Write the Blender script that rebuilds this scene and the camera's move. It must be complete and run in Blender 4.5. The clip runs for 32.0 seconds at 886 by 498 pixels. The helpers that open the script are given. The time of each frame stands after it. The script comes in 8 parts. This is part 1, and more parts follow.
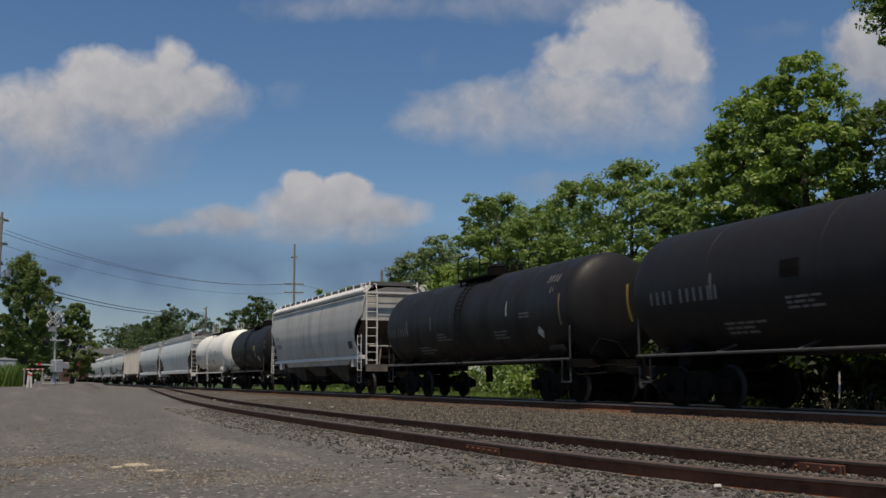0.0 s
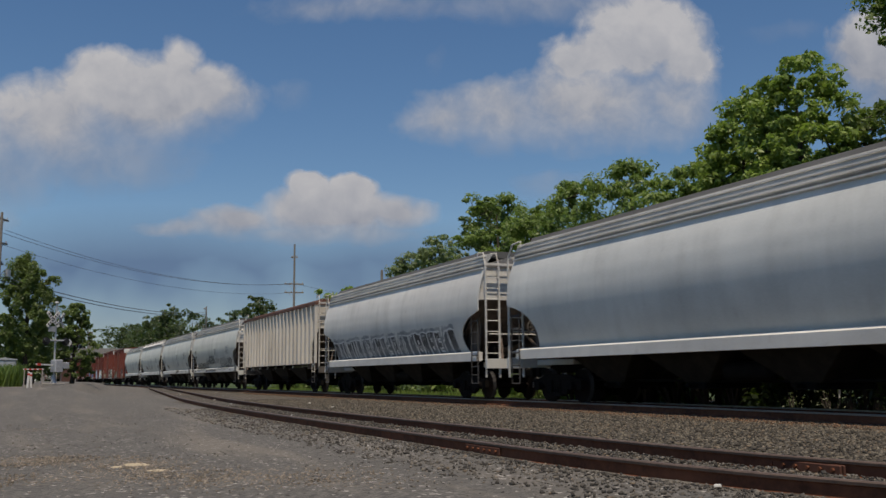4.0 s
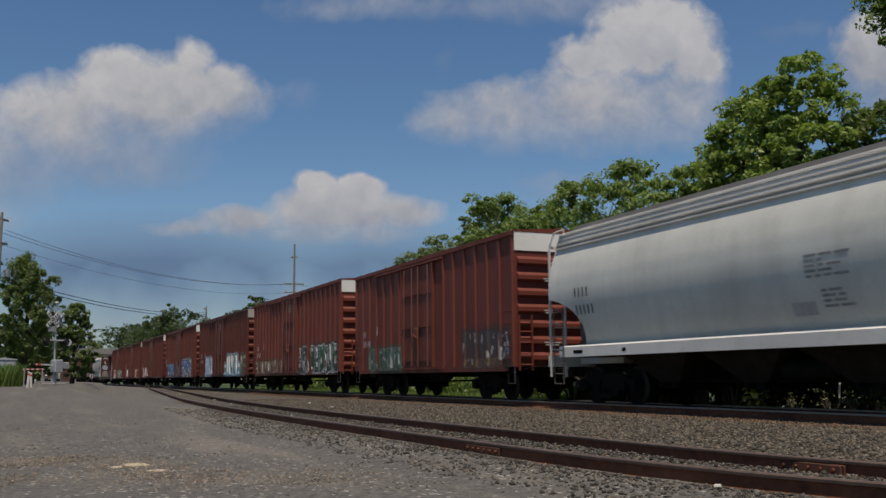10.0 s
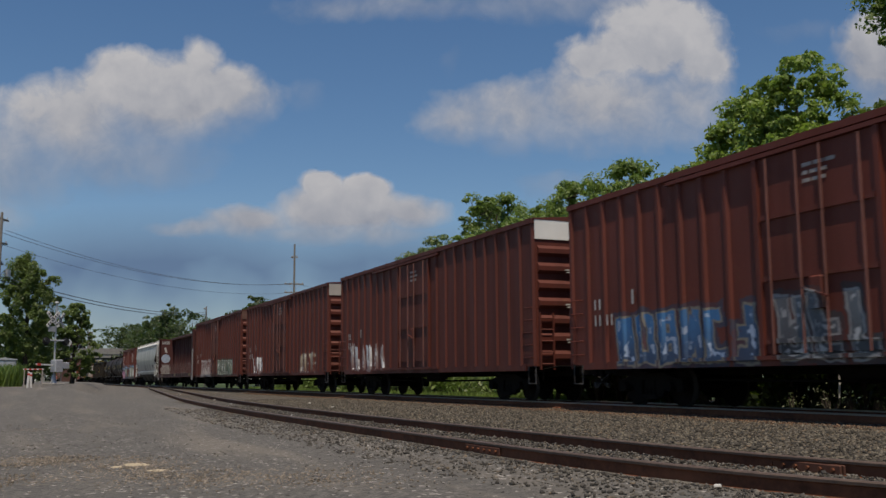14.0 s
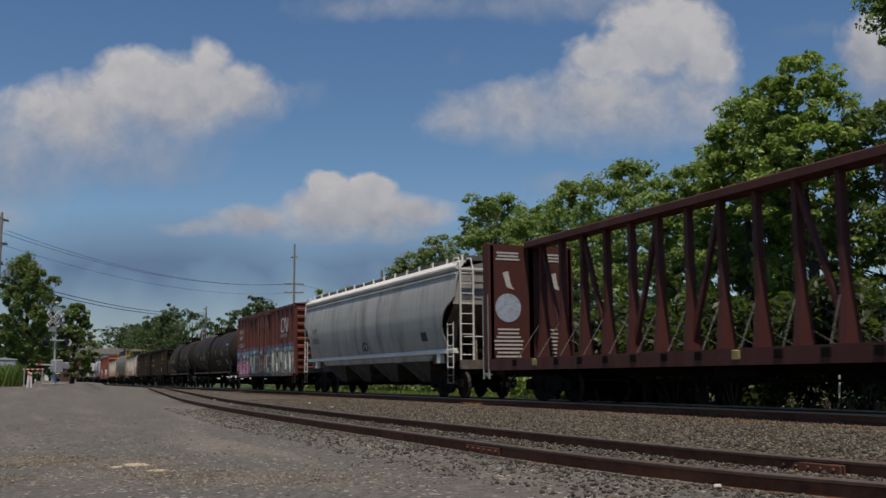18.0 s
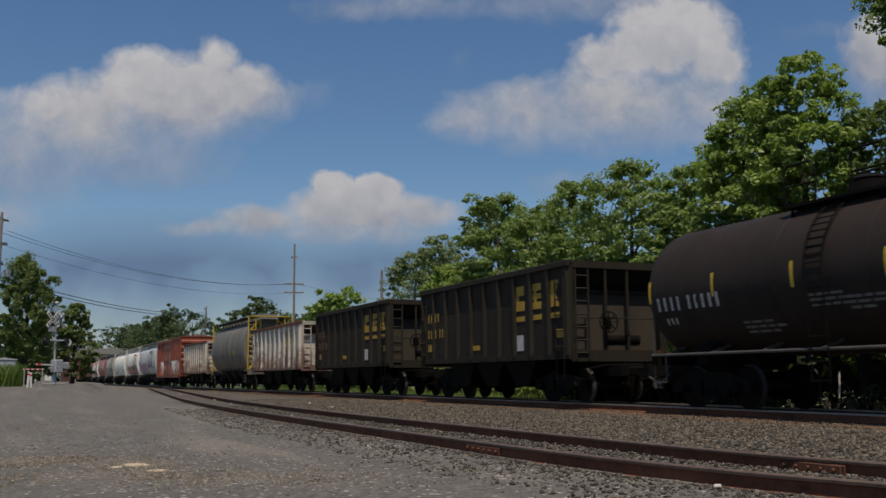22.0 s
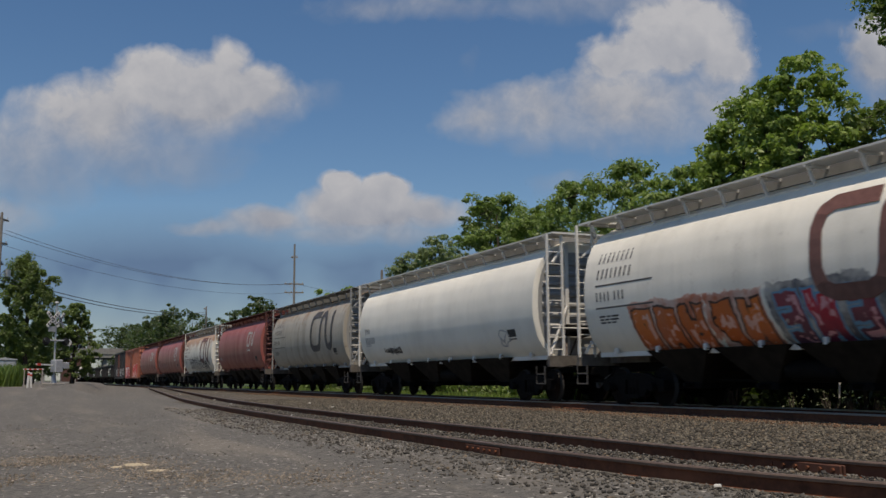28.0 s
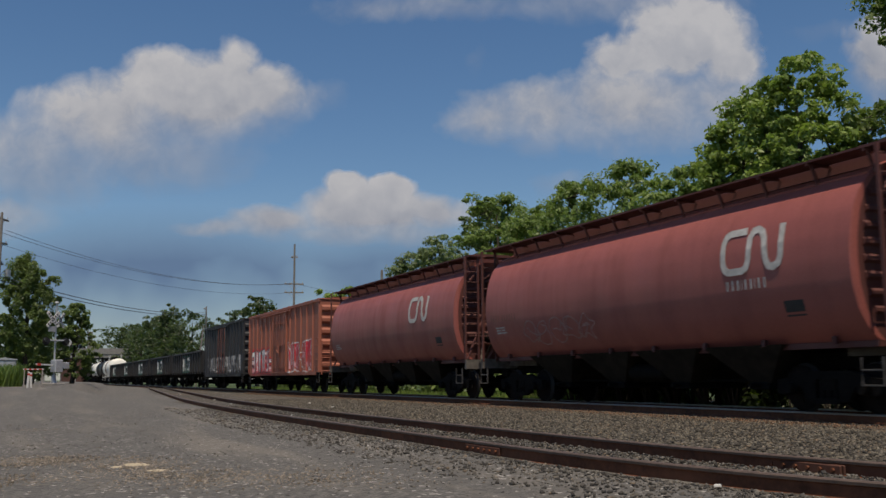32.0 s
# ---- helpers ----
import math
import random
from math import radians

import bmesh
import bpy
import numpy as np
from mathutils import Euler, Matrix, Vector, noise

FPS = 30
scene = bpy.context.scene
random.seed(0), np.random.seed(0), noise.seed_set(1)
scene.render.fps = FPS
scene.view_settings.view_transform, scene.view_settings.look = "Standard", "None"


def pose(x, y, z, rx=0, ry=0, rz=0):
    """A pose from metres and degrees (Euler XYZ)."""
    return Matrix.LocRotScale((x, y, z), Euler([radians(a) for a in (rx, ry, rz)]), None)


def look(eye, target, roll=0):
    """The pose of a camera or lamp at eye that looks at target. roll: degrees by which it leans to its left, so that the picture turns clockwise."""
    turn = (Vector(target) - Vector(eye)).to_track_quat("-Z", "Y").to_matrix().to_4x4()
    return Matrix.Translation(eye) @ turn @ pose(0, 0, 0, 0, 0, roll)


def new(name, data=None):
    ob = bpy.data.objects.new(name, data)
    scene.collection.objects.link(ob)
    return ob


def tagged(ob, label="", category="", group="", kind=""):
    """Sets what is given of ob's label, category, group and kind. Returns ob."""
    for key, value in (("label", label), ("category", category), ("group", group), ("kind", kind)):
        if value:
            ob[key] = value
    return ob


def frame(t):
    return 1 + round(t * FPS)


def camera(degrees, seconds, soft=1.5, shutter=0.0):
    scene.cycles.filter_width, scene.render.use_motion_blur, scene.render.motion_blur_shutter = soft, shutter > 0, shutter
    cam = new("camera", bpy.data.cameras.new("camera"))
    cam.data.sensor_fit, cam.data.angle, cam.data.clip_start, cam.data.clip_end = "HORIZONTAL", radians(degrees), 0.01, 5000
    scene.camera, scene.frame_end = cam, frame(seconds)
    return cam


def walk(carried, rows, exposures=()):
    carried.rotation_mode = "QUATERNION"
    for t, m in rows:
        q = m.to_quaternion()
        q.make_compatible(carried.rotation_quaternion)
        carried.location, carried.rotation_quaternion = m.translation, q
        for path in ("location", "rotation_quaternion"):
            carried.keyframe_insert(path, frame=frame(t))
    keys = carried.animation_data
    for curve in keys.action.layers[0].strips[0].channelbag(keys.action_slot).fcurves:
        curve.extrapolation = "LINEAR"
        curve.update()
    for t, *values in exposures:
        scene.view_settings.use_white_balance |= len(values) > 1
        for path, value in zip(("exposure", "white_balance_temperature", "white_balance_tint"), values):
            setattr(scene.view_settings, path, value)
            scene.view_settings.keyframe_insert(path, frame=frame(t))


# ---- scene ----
EXPOSURE, SKY_STRENGTH, SUN_STRENGTH = -0.3, 0.1075, 4.75
cam = camera(49.23, 32.0, shutter=0.12)

# The plan: z = 0 is the top of the rails, the main track runs along y at x = TRACK_X,
# and the train comes from +y at SPEED metres a second.
EYE = (0.0, 0.0, 0.712)
TRACK_X = 14.79
SPEED = 19.314
_yaw, _pitch = radians(23.58), radians(7.56)
CAM_POSE = look(EYE, (math.sin(_yaw) * math.cos(_pitch), math.cos(_yaw) * math.cos(_pitch), EYE[2] + math.sin(_pitch)), -0.432)
walk(cam, [(0, CAM_POSE), (32, CAM_POSE)], exposures=((0, EXPOSURE, 7050, 12), (32, EXPOSURE, 7050, 12)))

# ---- sky and sun ----
SUN_ELEVATION, SUN_AZIMUTH = 70.0, 201.0   # degrees; azimuth clockwise from +y
world = bpy.data.worlds.new("sky")
scene.world = world
world.use_nodes = True
_nt = world.node_tree
_sky = _nt.nodes.new("ShaderNodeTexSky")
_sky.sky_type = "NISHITA"
_sky.sun_disc = False
_sky.sun_elevation = radians(SUN_ELEVATION)
_sky.sun_rotation = radians(SUN_AZIMUTH)
_sky.air_density, _sky.dust_density, _sky.ozone_density = 1.0, 0.25, 4.0
_deep = _nt.nodes.new("ShaderNodeHueSaturation")
_deep.inputs["Saturation"].default_value = 1.17
_deep.inputs["Hue"].default_value = 0.501
_nt.links.new(_sky.outputs[0], _deep.inputs["Color"])
_nt.links.new(_deep.outputs[0], _nt.nodes["Background"].inputs[0])
_nt.nodes["Background"].inputs[1].default_value = SKY_STRENGTH

sun = new("sun", bpy.data.lights.new("sun", "SUN"))
sun.data.energy, sun.data.angle, sun.data.color = SUN_STRENGTH, radians(0.55), (1.0, 0.91, 0.78)
_e, _a = radians(SUN_ELEVATION), radians(SUN_AZIMUTH)
sun.matrix_world = look((0, 0, 0), (-math.sin(_a) * math.cos(_e), -math.cos(_a) * math.cos(_e), -math.sin(_e)))
sun.location = (0, 0, 60)

# ---- materials ----
class Nodes:
    """A small builder for node materials."""

    def __init__(self, name):
        self.mat = bpy.data.materials.new(name)
        self.mat.use_nodes = True
        self.tree = self.mat.node_tree
        self.bsdf = self.tree.nodes["Principled BSDF"]
        self.out = self.tree.nodes["Material Output"]

    def put(self, socket, value):
        if isinstance(value, bpy.types.NodeSocket):
            self.tree.links.new(value, socket)
        else:
            socket.default_value = value

    def node(self, kind, inputs=(), **settings):
        n = self.tree.nodes.new(kind)
        if "operation" in settings:
            n.operation = settings["operation"]
        if "data_type" in settings:
            n.data_type = settings["data_type"]
        if "blend_type" in settings:
            n.blend_type = settings["blend_type"]
        if "clamp" in settings:
            n.clamp = settings["clamp"]
        if "bands_direction" in settings:
            n.bands_direction = settings["bands_direction"]
        for key, value in dict(inputs).items():
            self.put(n.inputs[key], value)
        return n

    def coords(self, scale=(1, 1, 1), source="Object"):
        c = self.node("ShaderNodeTexCoord").outputs[source]
        return self.node("ShaderNodeMapping", {"Vector": c, "Scale": scale}).outputs[0]

    def noise(self, vector, scale, detail=4.0, rough=0.6, distortion=0.0):
        return self.node("ShaderNodeTexNoise", {"Vector": vector, "Scale": scale, "Detail": detail, "Roughness": rough, "Distortion": distortion}).outputs["Fac"]

    def ramp(self, fac, lo, hi, a=0.0, b=1.0):
        return self.node("ShaderNodeMapRange", {"Value": fac, "From Min": lo, "From Max": hi, "To Min": a, "To Max": b}, clamp=True).outputs[0]

    def math(self, op, a, b=0.0, c=None):
        n = self.node("ShaderNodeMath", {0: a, 1: b}, operation=op)
        if c is not None:
            self.put(n.inputs[2], c)
        return n.outputs[0]

    def mix(self, fac, a, b, blend="MIX"):
        n = self.node("ShaderNodeMix", data_type="RGBA", blend_type=blend)
        for i, value in ((0, fac), (6, a), (7, b)):
            self.put(n.inputs[i], rgba(value) if isinstance(value, tuple) else value)
        return n.outputs[2]

    def split(self, vector):
        return self.node("ShaderNodeSeparateXYZ", {"Vector": vector}).outputs

    def bump(self, height, strength=0.3, distance=0.02):
        self.put(self.bsdf.inputs["Normal"], self.node("ShaderNodeBump", {"Height": height, "Strength": strength, "Distance": distance}).outputs[0])

    def done(self, colour, rough=0.6, metal=0.0):
        self.put(self.bsdf.inputs["Base Color"], rgba(colour) if isinstance(colour, tuple) else colour)
        self.put(self.bsdf.inputs["Roughness"], rough)
        self.put(self.bsdf.inputs["Metallic"], metal)
        return self.mat


def rgba(c):
    return (*c, 1.0) if len(c) == 3 else c


def shade(c, k):
    return tuple(min(1.0, v * k) for v in c)


def sprayed_letters(n, c, under, base, y0, y1, z0, z1, fill, second, edge, size, seed):
    """A row of sprayed block letters: each cell picks its own bars, slants and paint, with an outline and a ragged halo."""
    tag_only = fill is None
    fill, second = fill or base, second or base
    high = z1 - z0
    count = max(1, round((y1 - y0) / (high * 0.72 * min(1.15, 0.55 + 0.5 * size))))
    wide = (y1 - y0) / count
    wob = n.node("ShaderNodeTexNoise", {"Vector": c, "Scale": 1.5, "Detail": 3.0, "Roughness": 0.55}).outputs["Color"]
    z = n.math("ADD", n.split(c)[2], n.math("MULTIPLY", n.math("SUBTRACT", n.split(wob)[1], 0.5), 0.32 * high))
    y = n.math("ADD", n.math("ADD", n.split(c)[1], n.math("MULTIPLY", n.math("SUBTRACT", n.split(wob)[0], 0.5), 0.42 * wide)), n.math("MULTIPLY", z, -0.12))
    along = n.math("DIVIDE", n.math("SUBTRACT", y, y0 - 0.12 * (z0 + z1) / 2), wide)
    index = n.math("FLOOR", along)
    u = n.math("MULTIPLY", n.math("SUBTRACT", n.math("SUBTRACT", along, index), 0.5), wide)
    v = n.math("SUBTRACT", z, (z0 + z1) / 2)
    dice = n.node("ShaderNodeTexWhiteNoise", {"Vector": n.node("ShaderNodeCombineXYZ", {0: index, 1: 7.3 * seed + y0, 2: z1}).outputs[0]}).outputs["Color"]
    r1, r2, r3 = n.split(dice)
    t = (0.085 if tag_only else 0.30) * wide / 2
    ex, ey = wide * 0.40 - t, high * 0.46 - t

    def bar(cx, cy, bx, by):
        return n.math("MAXIMUM", n.math("SUBTRACT", n.math("ABSOLUTE", n.math("SUBTRACT", u, cx)), bx), n.math("SUBTRACT", n.math("ABSOLUTE", n.math("SUBTRACT", v, cy)), by))

    def perhaps(d, roll, limit, above=True):
        return n.math("ADD", d, n.math("MULTIPLY", n.math("LESS_THAN" if above else "GREATER_THAN", roll, limit), 9.0))
    lean = n.math("MULTIPLY", v, n.ramp(r3, 0.0, 1.0, -0.8 * ex / ey, 0.8 * ex / ey))
    slant = n.math("MAXIMUM", n.math("SUBTRACT", n.math("ABSOLUTE", n.math("SUBTRACT", u, lean)), t * 1.05), n.math("SUBTRACT", n.math("ABSOLUTE", v), ey))
    d = perhaps(bar(-ex, 0, t, ey + t), r1, 0.12)
    for other in (perhaps(bar(ex, 0, t, ey + t), r2, 0.35), perhaps(bar(0, ey, ex, t), r3, 0.40), perhaps(bar(0, -ey, ex, t), r1, 0.55, False), perhaps(bar(0, 0, ex, t * 0.9), r2, 0.6, False), perhaps(slant, r1, 0.45)):
        d = n.math("SMOOTH_MIN", d, other)
        d.node.inputs[2].default_value = 0.05
    inside = n.math("MULTIPLY", n.math("GREATER_THAN", index, -0.5), n.math("LESS_THAN", index, count - 0.5))
    rough = n.math("MULTIPLY", n.math("SUBTRACT", n.noise(c, 5.0, 4, 0.65), 0.5), 0.22)
    worn = n.ramp(n.noise(c, 3.4, 5, 0.7), 0.30, 0.36, 0.25, 1.0)
    letter = n.ramp(d, -0.012, 0.012, 1.0, 0.0)
    if tag_only:
        return n.mix(n.math("MULTIPLY", n.math("MULTIPLY", letter, inside), n.math("MULTIPLY", worn, 0.85)), under, edge)
    halo = n.ramp(n.math("ADD", d, rough), 0.10 + 0.06 * size, 0.13 + 0.06 * size, 1.0, 0.0)
    line = n.ramp(d, 0.040, 0.060, 1.0, 0.0)
    paint = n.mix(n.math("LESS_THAN", r2, 0.40), fill, n.mix(0.55, fill, second))
    paint = n.mix(n.ramp(n.math("ADD", v, n.math("MULTIPLY", rough, 2.0)), -high * 0.35, high * 0.25, 0.75, 0.0), paint, second)
    glint = n.math("MULTIPLY", n.ramp(d, -t * 0.55, -t * 0.45, 1.0, 0.0), n.ramp(n.noise(c, 3.0, 2), 0.52, 0.56))
    paint = n.mix(glint, paint, tuple(min(0.8, 0.30 + 0.7 * q) for q in fill))
    ground = n.mix(n.ramp(n.noise(c, 1.6, 3), 0.40, 0.60), second, n.mix(0.5, base, second))
    row = n.mix(n.math("MULTIPLY", halo, 0.9), under, ground)
    row = n.mix(line, row, edge)
    row = n.mix(letter, row, paint)
    keep = n.math("MULTIPLY", n.math("MULTIPLY", inside, n.ramp(n.math("ADD", d, rough), 0.12 + 0.06 * size, 0.15 + 0.06 * size, 1.0, 0.0)), worn)
    return n.mix(keep, under, row)


def car_paint(name, base, rust=0.15, grime=0.4, rough=0.5, patches=(), fade=None, runs=None, gloss=0.4):
    """Weathered paint of a rail car: mottling, vertical streaks, rust and sprayed paint.
    patches: sprayed areas (y0, y1, z0, z1, fill, second, outline, scale) in the car's own space."""
    n = Nodes(name)
    n.bsdf.inputs["Specular IOR Level"].default_value = gloss
    c = n.coords()
    big = n.noise(c, 0.45, 3)
    colour = n.mix(n.ramp(big, 0.3, 0.7), shade(base, 0.86), fade or shade(base, 1.08))
    for k, (y0, y1, z0, z1, fill, second, edge, size) in enumerate(patches):
        colour = sprayed_letters(n, c, colour, base, y0, y1, z0, z1, fill, second, edge, size, k)
    if runs:  # stains that run down from the roof: colour, lowest height, roof height
        tone, low, high = runs
        run = n.noise(n.coords((1.0, 1.5, 0.10)), 2.0, 5, 0.6)
        rung = n.noise(n.coords((1.0, 0.9, 1.4)), 1.7, 5, 0.6)
        reach = n.ramp(n.split(c)[2], low, high, -0.27, 0.15)
        amount = n.ramp(n.math("ADD", n.math("ADD", n.math("MULTIPLY", run, 0.6), n.math("MULTIPLY", rung, 0.5)), reach), 0.52, 0.66, 0.0, 0.85)
        colour = n.mix(amount, colour, n.mix(run, shade(tone, 0.6), shade(tone, 1.5)))
    s = n.coords((1.0, 1.0, 0.10))
    streak = n.noise(s, 1.6, 4, 0.55)
    colour = n.mix(n.ramp(streak, 0.46, 0.78, 0.0, grime), colour, shade(base, 0.35))
    spots = n.noise(c, 3.0, 6, 0.7)
    colour = n.mix(n.math("MULTIPLY", n.ramp(spots, 0.6, 0.7), n.ramp(streak, 0.35, 0.6, 0.0, min(1.0, rust * 3))), colour, (0.13, 0.05, 0.022))
    fine = n.noise(c, 22.0, 3)
    colour = n.mix(0.16, colour, n.mix(n.ramp(fine, 0.3, 0.7), (0.25, 0.25, 0.25), (0.75, 0.75, 0.75)), "OVERLAY")
    n.bump(n.math("ADD", n.noise(c, 0.9, 2), n.math("MULTIPLY", fine, 0.03)), 0.22, 0.03)
    return n.done(colour, n.ramp(streak, 0.3, 0.8, rough - 0.06, min(0.95, rough + 0.22)))


def plain(name, base, rough=0.6, metal=0.0, vary=0.25, scale=6.0, bump=0.15, gloss=0.5):
    n = Nodes(name)
    n.bsdf.inputs["Specular IOR Level"].default_value = gloss
    c = n.coords()
    f = n.noise(c, scale, 5, 0.65)
    g = n.noise(c, scale * 0.13, 3)
    colour = n.mix(n.ramp(f, 0.3, 0.7), shade(base, 1 - vary), shade(base, 1 + vary))
    colour = n.mix(n.ramp(g, 0.4, 0.7, 0.0, 0.4), colour, shade(base, 1 - 1.3 * vary))
    if bump:
        n.bump(f, bump, 0.01)
    return n.done(colour, rough, metal)


def rusty(name, base=(0.11, 0.048, 0.028), dark=(0.045, 0.024, 0.017), rough=0.8, gloss=0.12):
    n = Nodes(name)
    n.bsdf.inputs["Specular IOR Level"].default_value = gloss
    c = n.coords()
    f = n.noise(c, 9.0, 6, 0.7)
    g = n.noise(c, 0.8, 3)
    colour = n.mix(n.ramp(f, 0.35, 0.65), dark, base)
    colour = n.mix(n.ramp(g, 0.4, 0.65, 0.0, 0.5), colour, shade(base, 1.35))
    n.bump(f, 0.3, 0.006)
    return n.done(colour, rough)


def leaf_material(name, base, other):
    n = Nodes(name)
    r = n.node("ShaderNodeNewGeometry").outputs["Random Per Island"]
    c = n.coords()
    base, other = shade(base, 0.88), shade(other, 0.88)
    colour = n.mix(r, base, other)
    colour = n.mix(n.ramp(n.noise(c, 0.5, 2), 0.35, 0.65, 0.0, 0.6), colour, shade(base, 0.7))
    n.done(colour, 0.5)
    tr = n.node("ShaderNodeBsdfTranslucent", {"Color": n.mix(0.5, colour, (0.16, 0.28, 0.02))})
    m = n.node("ShaderNodeMixShader", {0: 0.45, 1: n.bsdf.outputs[0], 2: tr.outputs[0]})
    n.tree.links.new(m.outputs[0], n.out.inputs[0])
    return n.mat


def gravel_material(name, lo, hi, sand, size=26.0):
    """Ground: compacted grit with lighter stones, damp-looking patches and wheel scuffs."""
    n = Nodes(name)
    lo, hi, sand = shade(lo, 0.86), shade(hi, 0.86), shade(sand, 0.86)
    c = n.coords()
    stones = n.node("ShaderNodeTexVoronoi", {"Vector": c, "Scale": size}).outputs
    pick = n.split(stones["Color"])[0]
    grit = n.noise(c, 60.0, 4, 0.7)
    patch = n.noise(c, 0.35, 5, 0.6, 0.4)
    tracks = n.noise(n.coords((0.9, 0.12, 1)), 0.9, 4)
    colour = n.mix(n.ramp(pick, 0.1, 0.9), lo, hi)
    colour = n.mix(n.ramp(grit, 0.35, 0.7, 0.0, 0.6), colour, shade(lo, 0.6))
    colour = n.mix(n.ramp(patch, 0.45, 0.62, 0.0, 0.55), colour, n.mix(grit, shade(lo, 0.75), shade(hi, 0.72)))
    colour = n.mix(n.ramp(tracks, 0.52, 0.66, 0.0, 0.6), colour, sand)
    colour = n.mix(n.ramp(pick, 0.972, 0.980), colour, (0.40, 0.375, 0.34))
    n.bump(n.math("ADD", n.math("MULTIPLY", n.ramp(stones["Distance"], 0.0, 0.6, 1.0, 0.0), 0.7), grit), 0.55, 0.015)
    return n.done(colour, 0.9)


M = {}
M["gravel"] = gravel_material("gravel_lot", (0.064, 0.060, 0.0535), (0.212, 0.199, 0.177), (0.20, 0.177, 0.145), 30.0)
M["ballast"] = gravel_material("ballast_bed", (0.045, 0.038, 0.028), (0.12, 0.102, 0.077), (0.125, 0.09, 0.055), 34.0)
M["grass_soil"] = plain("grass_soil", (0.045, 0.075, 0.02), 0.95, 0, 0.45, 3.0, 0.3)
M["rail"] = rusty("rail_rust", (0.155, 0.060, 0.033), (0.068, 0.030, 0.018))
M["plate_rust"] = rusty("tie_plate_rust", (0.17, 0.085, 0.05), (0.09, 0.045, 0.028))
M["rail_joint"] = rusty("joint_rust", (0.10, 0.046, 0.032), (0.06, 0.03, 0.022))
M["rail_head"] = plain("rail_head_worn", (0.13, 0.09, 0.07), 0.6, 0.3, 0.25, 9.0, 0.05)
M["rail_head_bright"] = plain("rail_head_polished", (0.42, 0.41, 0.40), 0.42, 0.9, 0.1, 9.0, 0.02)
M["tie"] = plain("tie_wood", (0.135, 0.093, 0.06), 0.9, 0, 0.4, 12.0, 0.5)
# bay sheets: the shade below the car bodies is put into both colours
M["bay"] = plain("shaded_grimy_bay_sheet", (0.02, 0.0165, 0.013), 0.85, 0, 0.45, 3.0, 0.2, 0.1)
M["bay_grey"] = plain("shaded_grey_bay_sheet", (0.062, 0.055, 0.046), 0.85, 0, 0.5, 2.0, 0.2, 0.15)
M["slope"] = plain("grimy_slope_sheet", (0.12, 0.095, 0.08), 0.85, 0, 0.4, 2.0, 0.2, 0.2)
M["sill_grime"] = plain("grimy_end_sill", (0.14, 0.125, 0.11), 0.8, 0, 0.4, 4.0, 0.2, 0.2)
# grimy running gear, near black: shade under the cars is in these colours
M["under"] = plain("shaded_underframe_grime", (0.008, 0.007, 0.0063), 0.85, 0, 0.4, 7.0, 0.3, 0.08)
M["truck"] = plain("shaded_cast_steel_grime", (0.009, 0.0078, 0.007), 0.9, 0.0, 0.4, 9.0, 0.4, 0.08)
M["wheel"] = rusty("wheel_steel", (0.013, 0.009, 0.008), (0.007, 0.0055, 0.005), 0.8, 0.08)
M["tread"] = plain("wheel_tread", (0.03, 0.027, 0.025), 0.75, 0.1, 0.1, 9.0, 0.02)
M["steel"] = plain("galvanised_steel", (0.42, 0.43, 0.44), 0.5, 0.3, 0.2, 8.0, 0.1)
M["white"] = plain("white_paint", (0.62, 0.60, 0.555), 0.55, 0, 0.12, 5.0, 0.1)
M["stencil_white"] = plain("white_stencil", (0.48, 0.47, 0.44), 0.7, 0, 0.3, 9.0, 0.0)
M["print_grey"] = plain("faded_grey_print", (0.27, 0.27, 0.26), 0.7, 0, 0.3, 9.0, 0.0)
M["stencil_black"] = plain("black_stencil", (0.03, 0.03, 0.03), 0.7, 0, 0.3, 9.0, 0.0)
M["stencil_yellow"] = plain("yellow_stencil", (0.40, 0.25, 0.025), 0.7, 0, 0.25, 7.0, 0.0)
M["stencil_brown"] = plain("brown_stencil", (0.20, 0.09, 0.06), 0.7, 0, 0.25, 7.0, 0.0)
M["yellow"] = plain("yellow_paint", (0.55, 0.38, 0.03), 0.55, 0, 0.2, 5.0, 0.1)
M["black"] = plain("black_paint", (0.02, 0.02, 0.02), 0.5, 0, 0.3, 5.0, 0.1)
M["red"] = plain("red_paint", (0.5, 0.05, 0.03), 0.5, 0, 0.2, 5.0, 0.1)
M["pole"] = plain("weathered_pole_wood", (0.23, 0.205, 0.18), 0.9, 0, 0.35, 8.0, 0.4)
M["wire"] = plain("weathered_wire", (0.05, 0.05, 0.055), 0.7, 0, 0.1, 3.0, 0.0)
M["bark"] = plain("bark", (0.06, 0.047, 0.036), 0.95, 0, 0.4, 9.0, 0.6)
M["leaf_bright"] = leaf_material("leaf_bright", (0.255, 0.375, 0.08), (0.39, 0.50, 0.13))
M["leaf_mid"] = leaf_material("leaf_mid", (0.215, 0.315, 0.088), (0.335, 0.435, 0.13))
M["leaf_dark"] = leaf_material("leaf_dark", (0.14, 0.20, 0.065), (0.22, 0.29, 0.09))
M["leaf_far"] = leaf_material("leaf_far", (0.22, 0.285, 0.13), (0.31, 0.37, 0.18))
M["leaf_weed"] = leaf_material("leaf_weed", (0.20, 0.24, 0.13), (0.34, 0.37, 0.24))
# undergrowth leaves: the shade they stand in is put into the green
M["leaf_shade"] = leaf_material("leaf_shaded_undergrowth", (0.03, 0.045, 0.014), (0.045, 0.065, 0.02))
# litter brown, darkened by the shade of the trees above it
M["shade_brown"] = plain("shaded_leaf_litter", (0.03, 0.025, 0.018), 0.95, 0, 0.45, 3.0, 0.3)
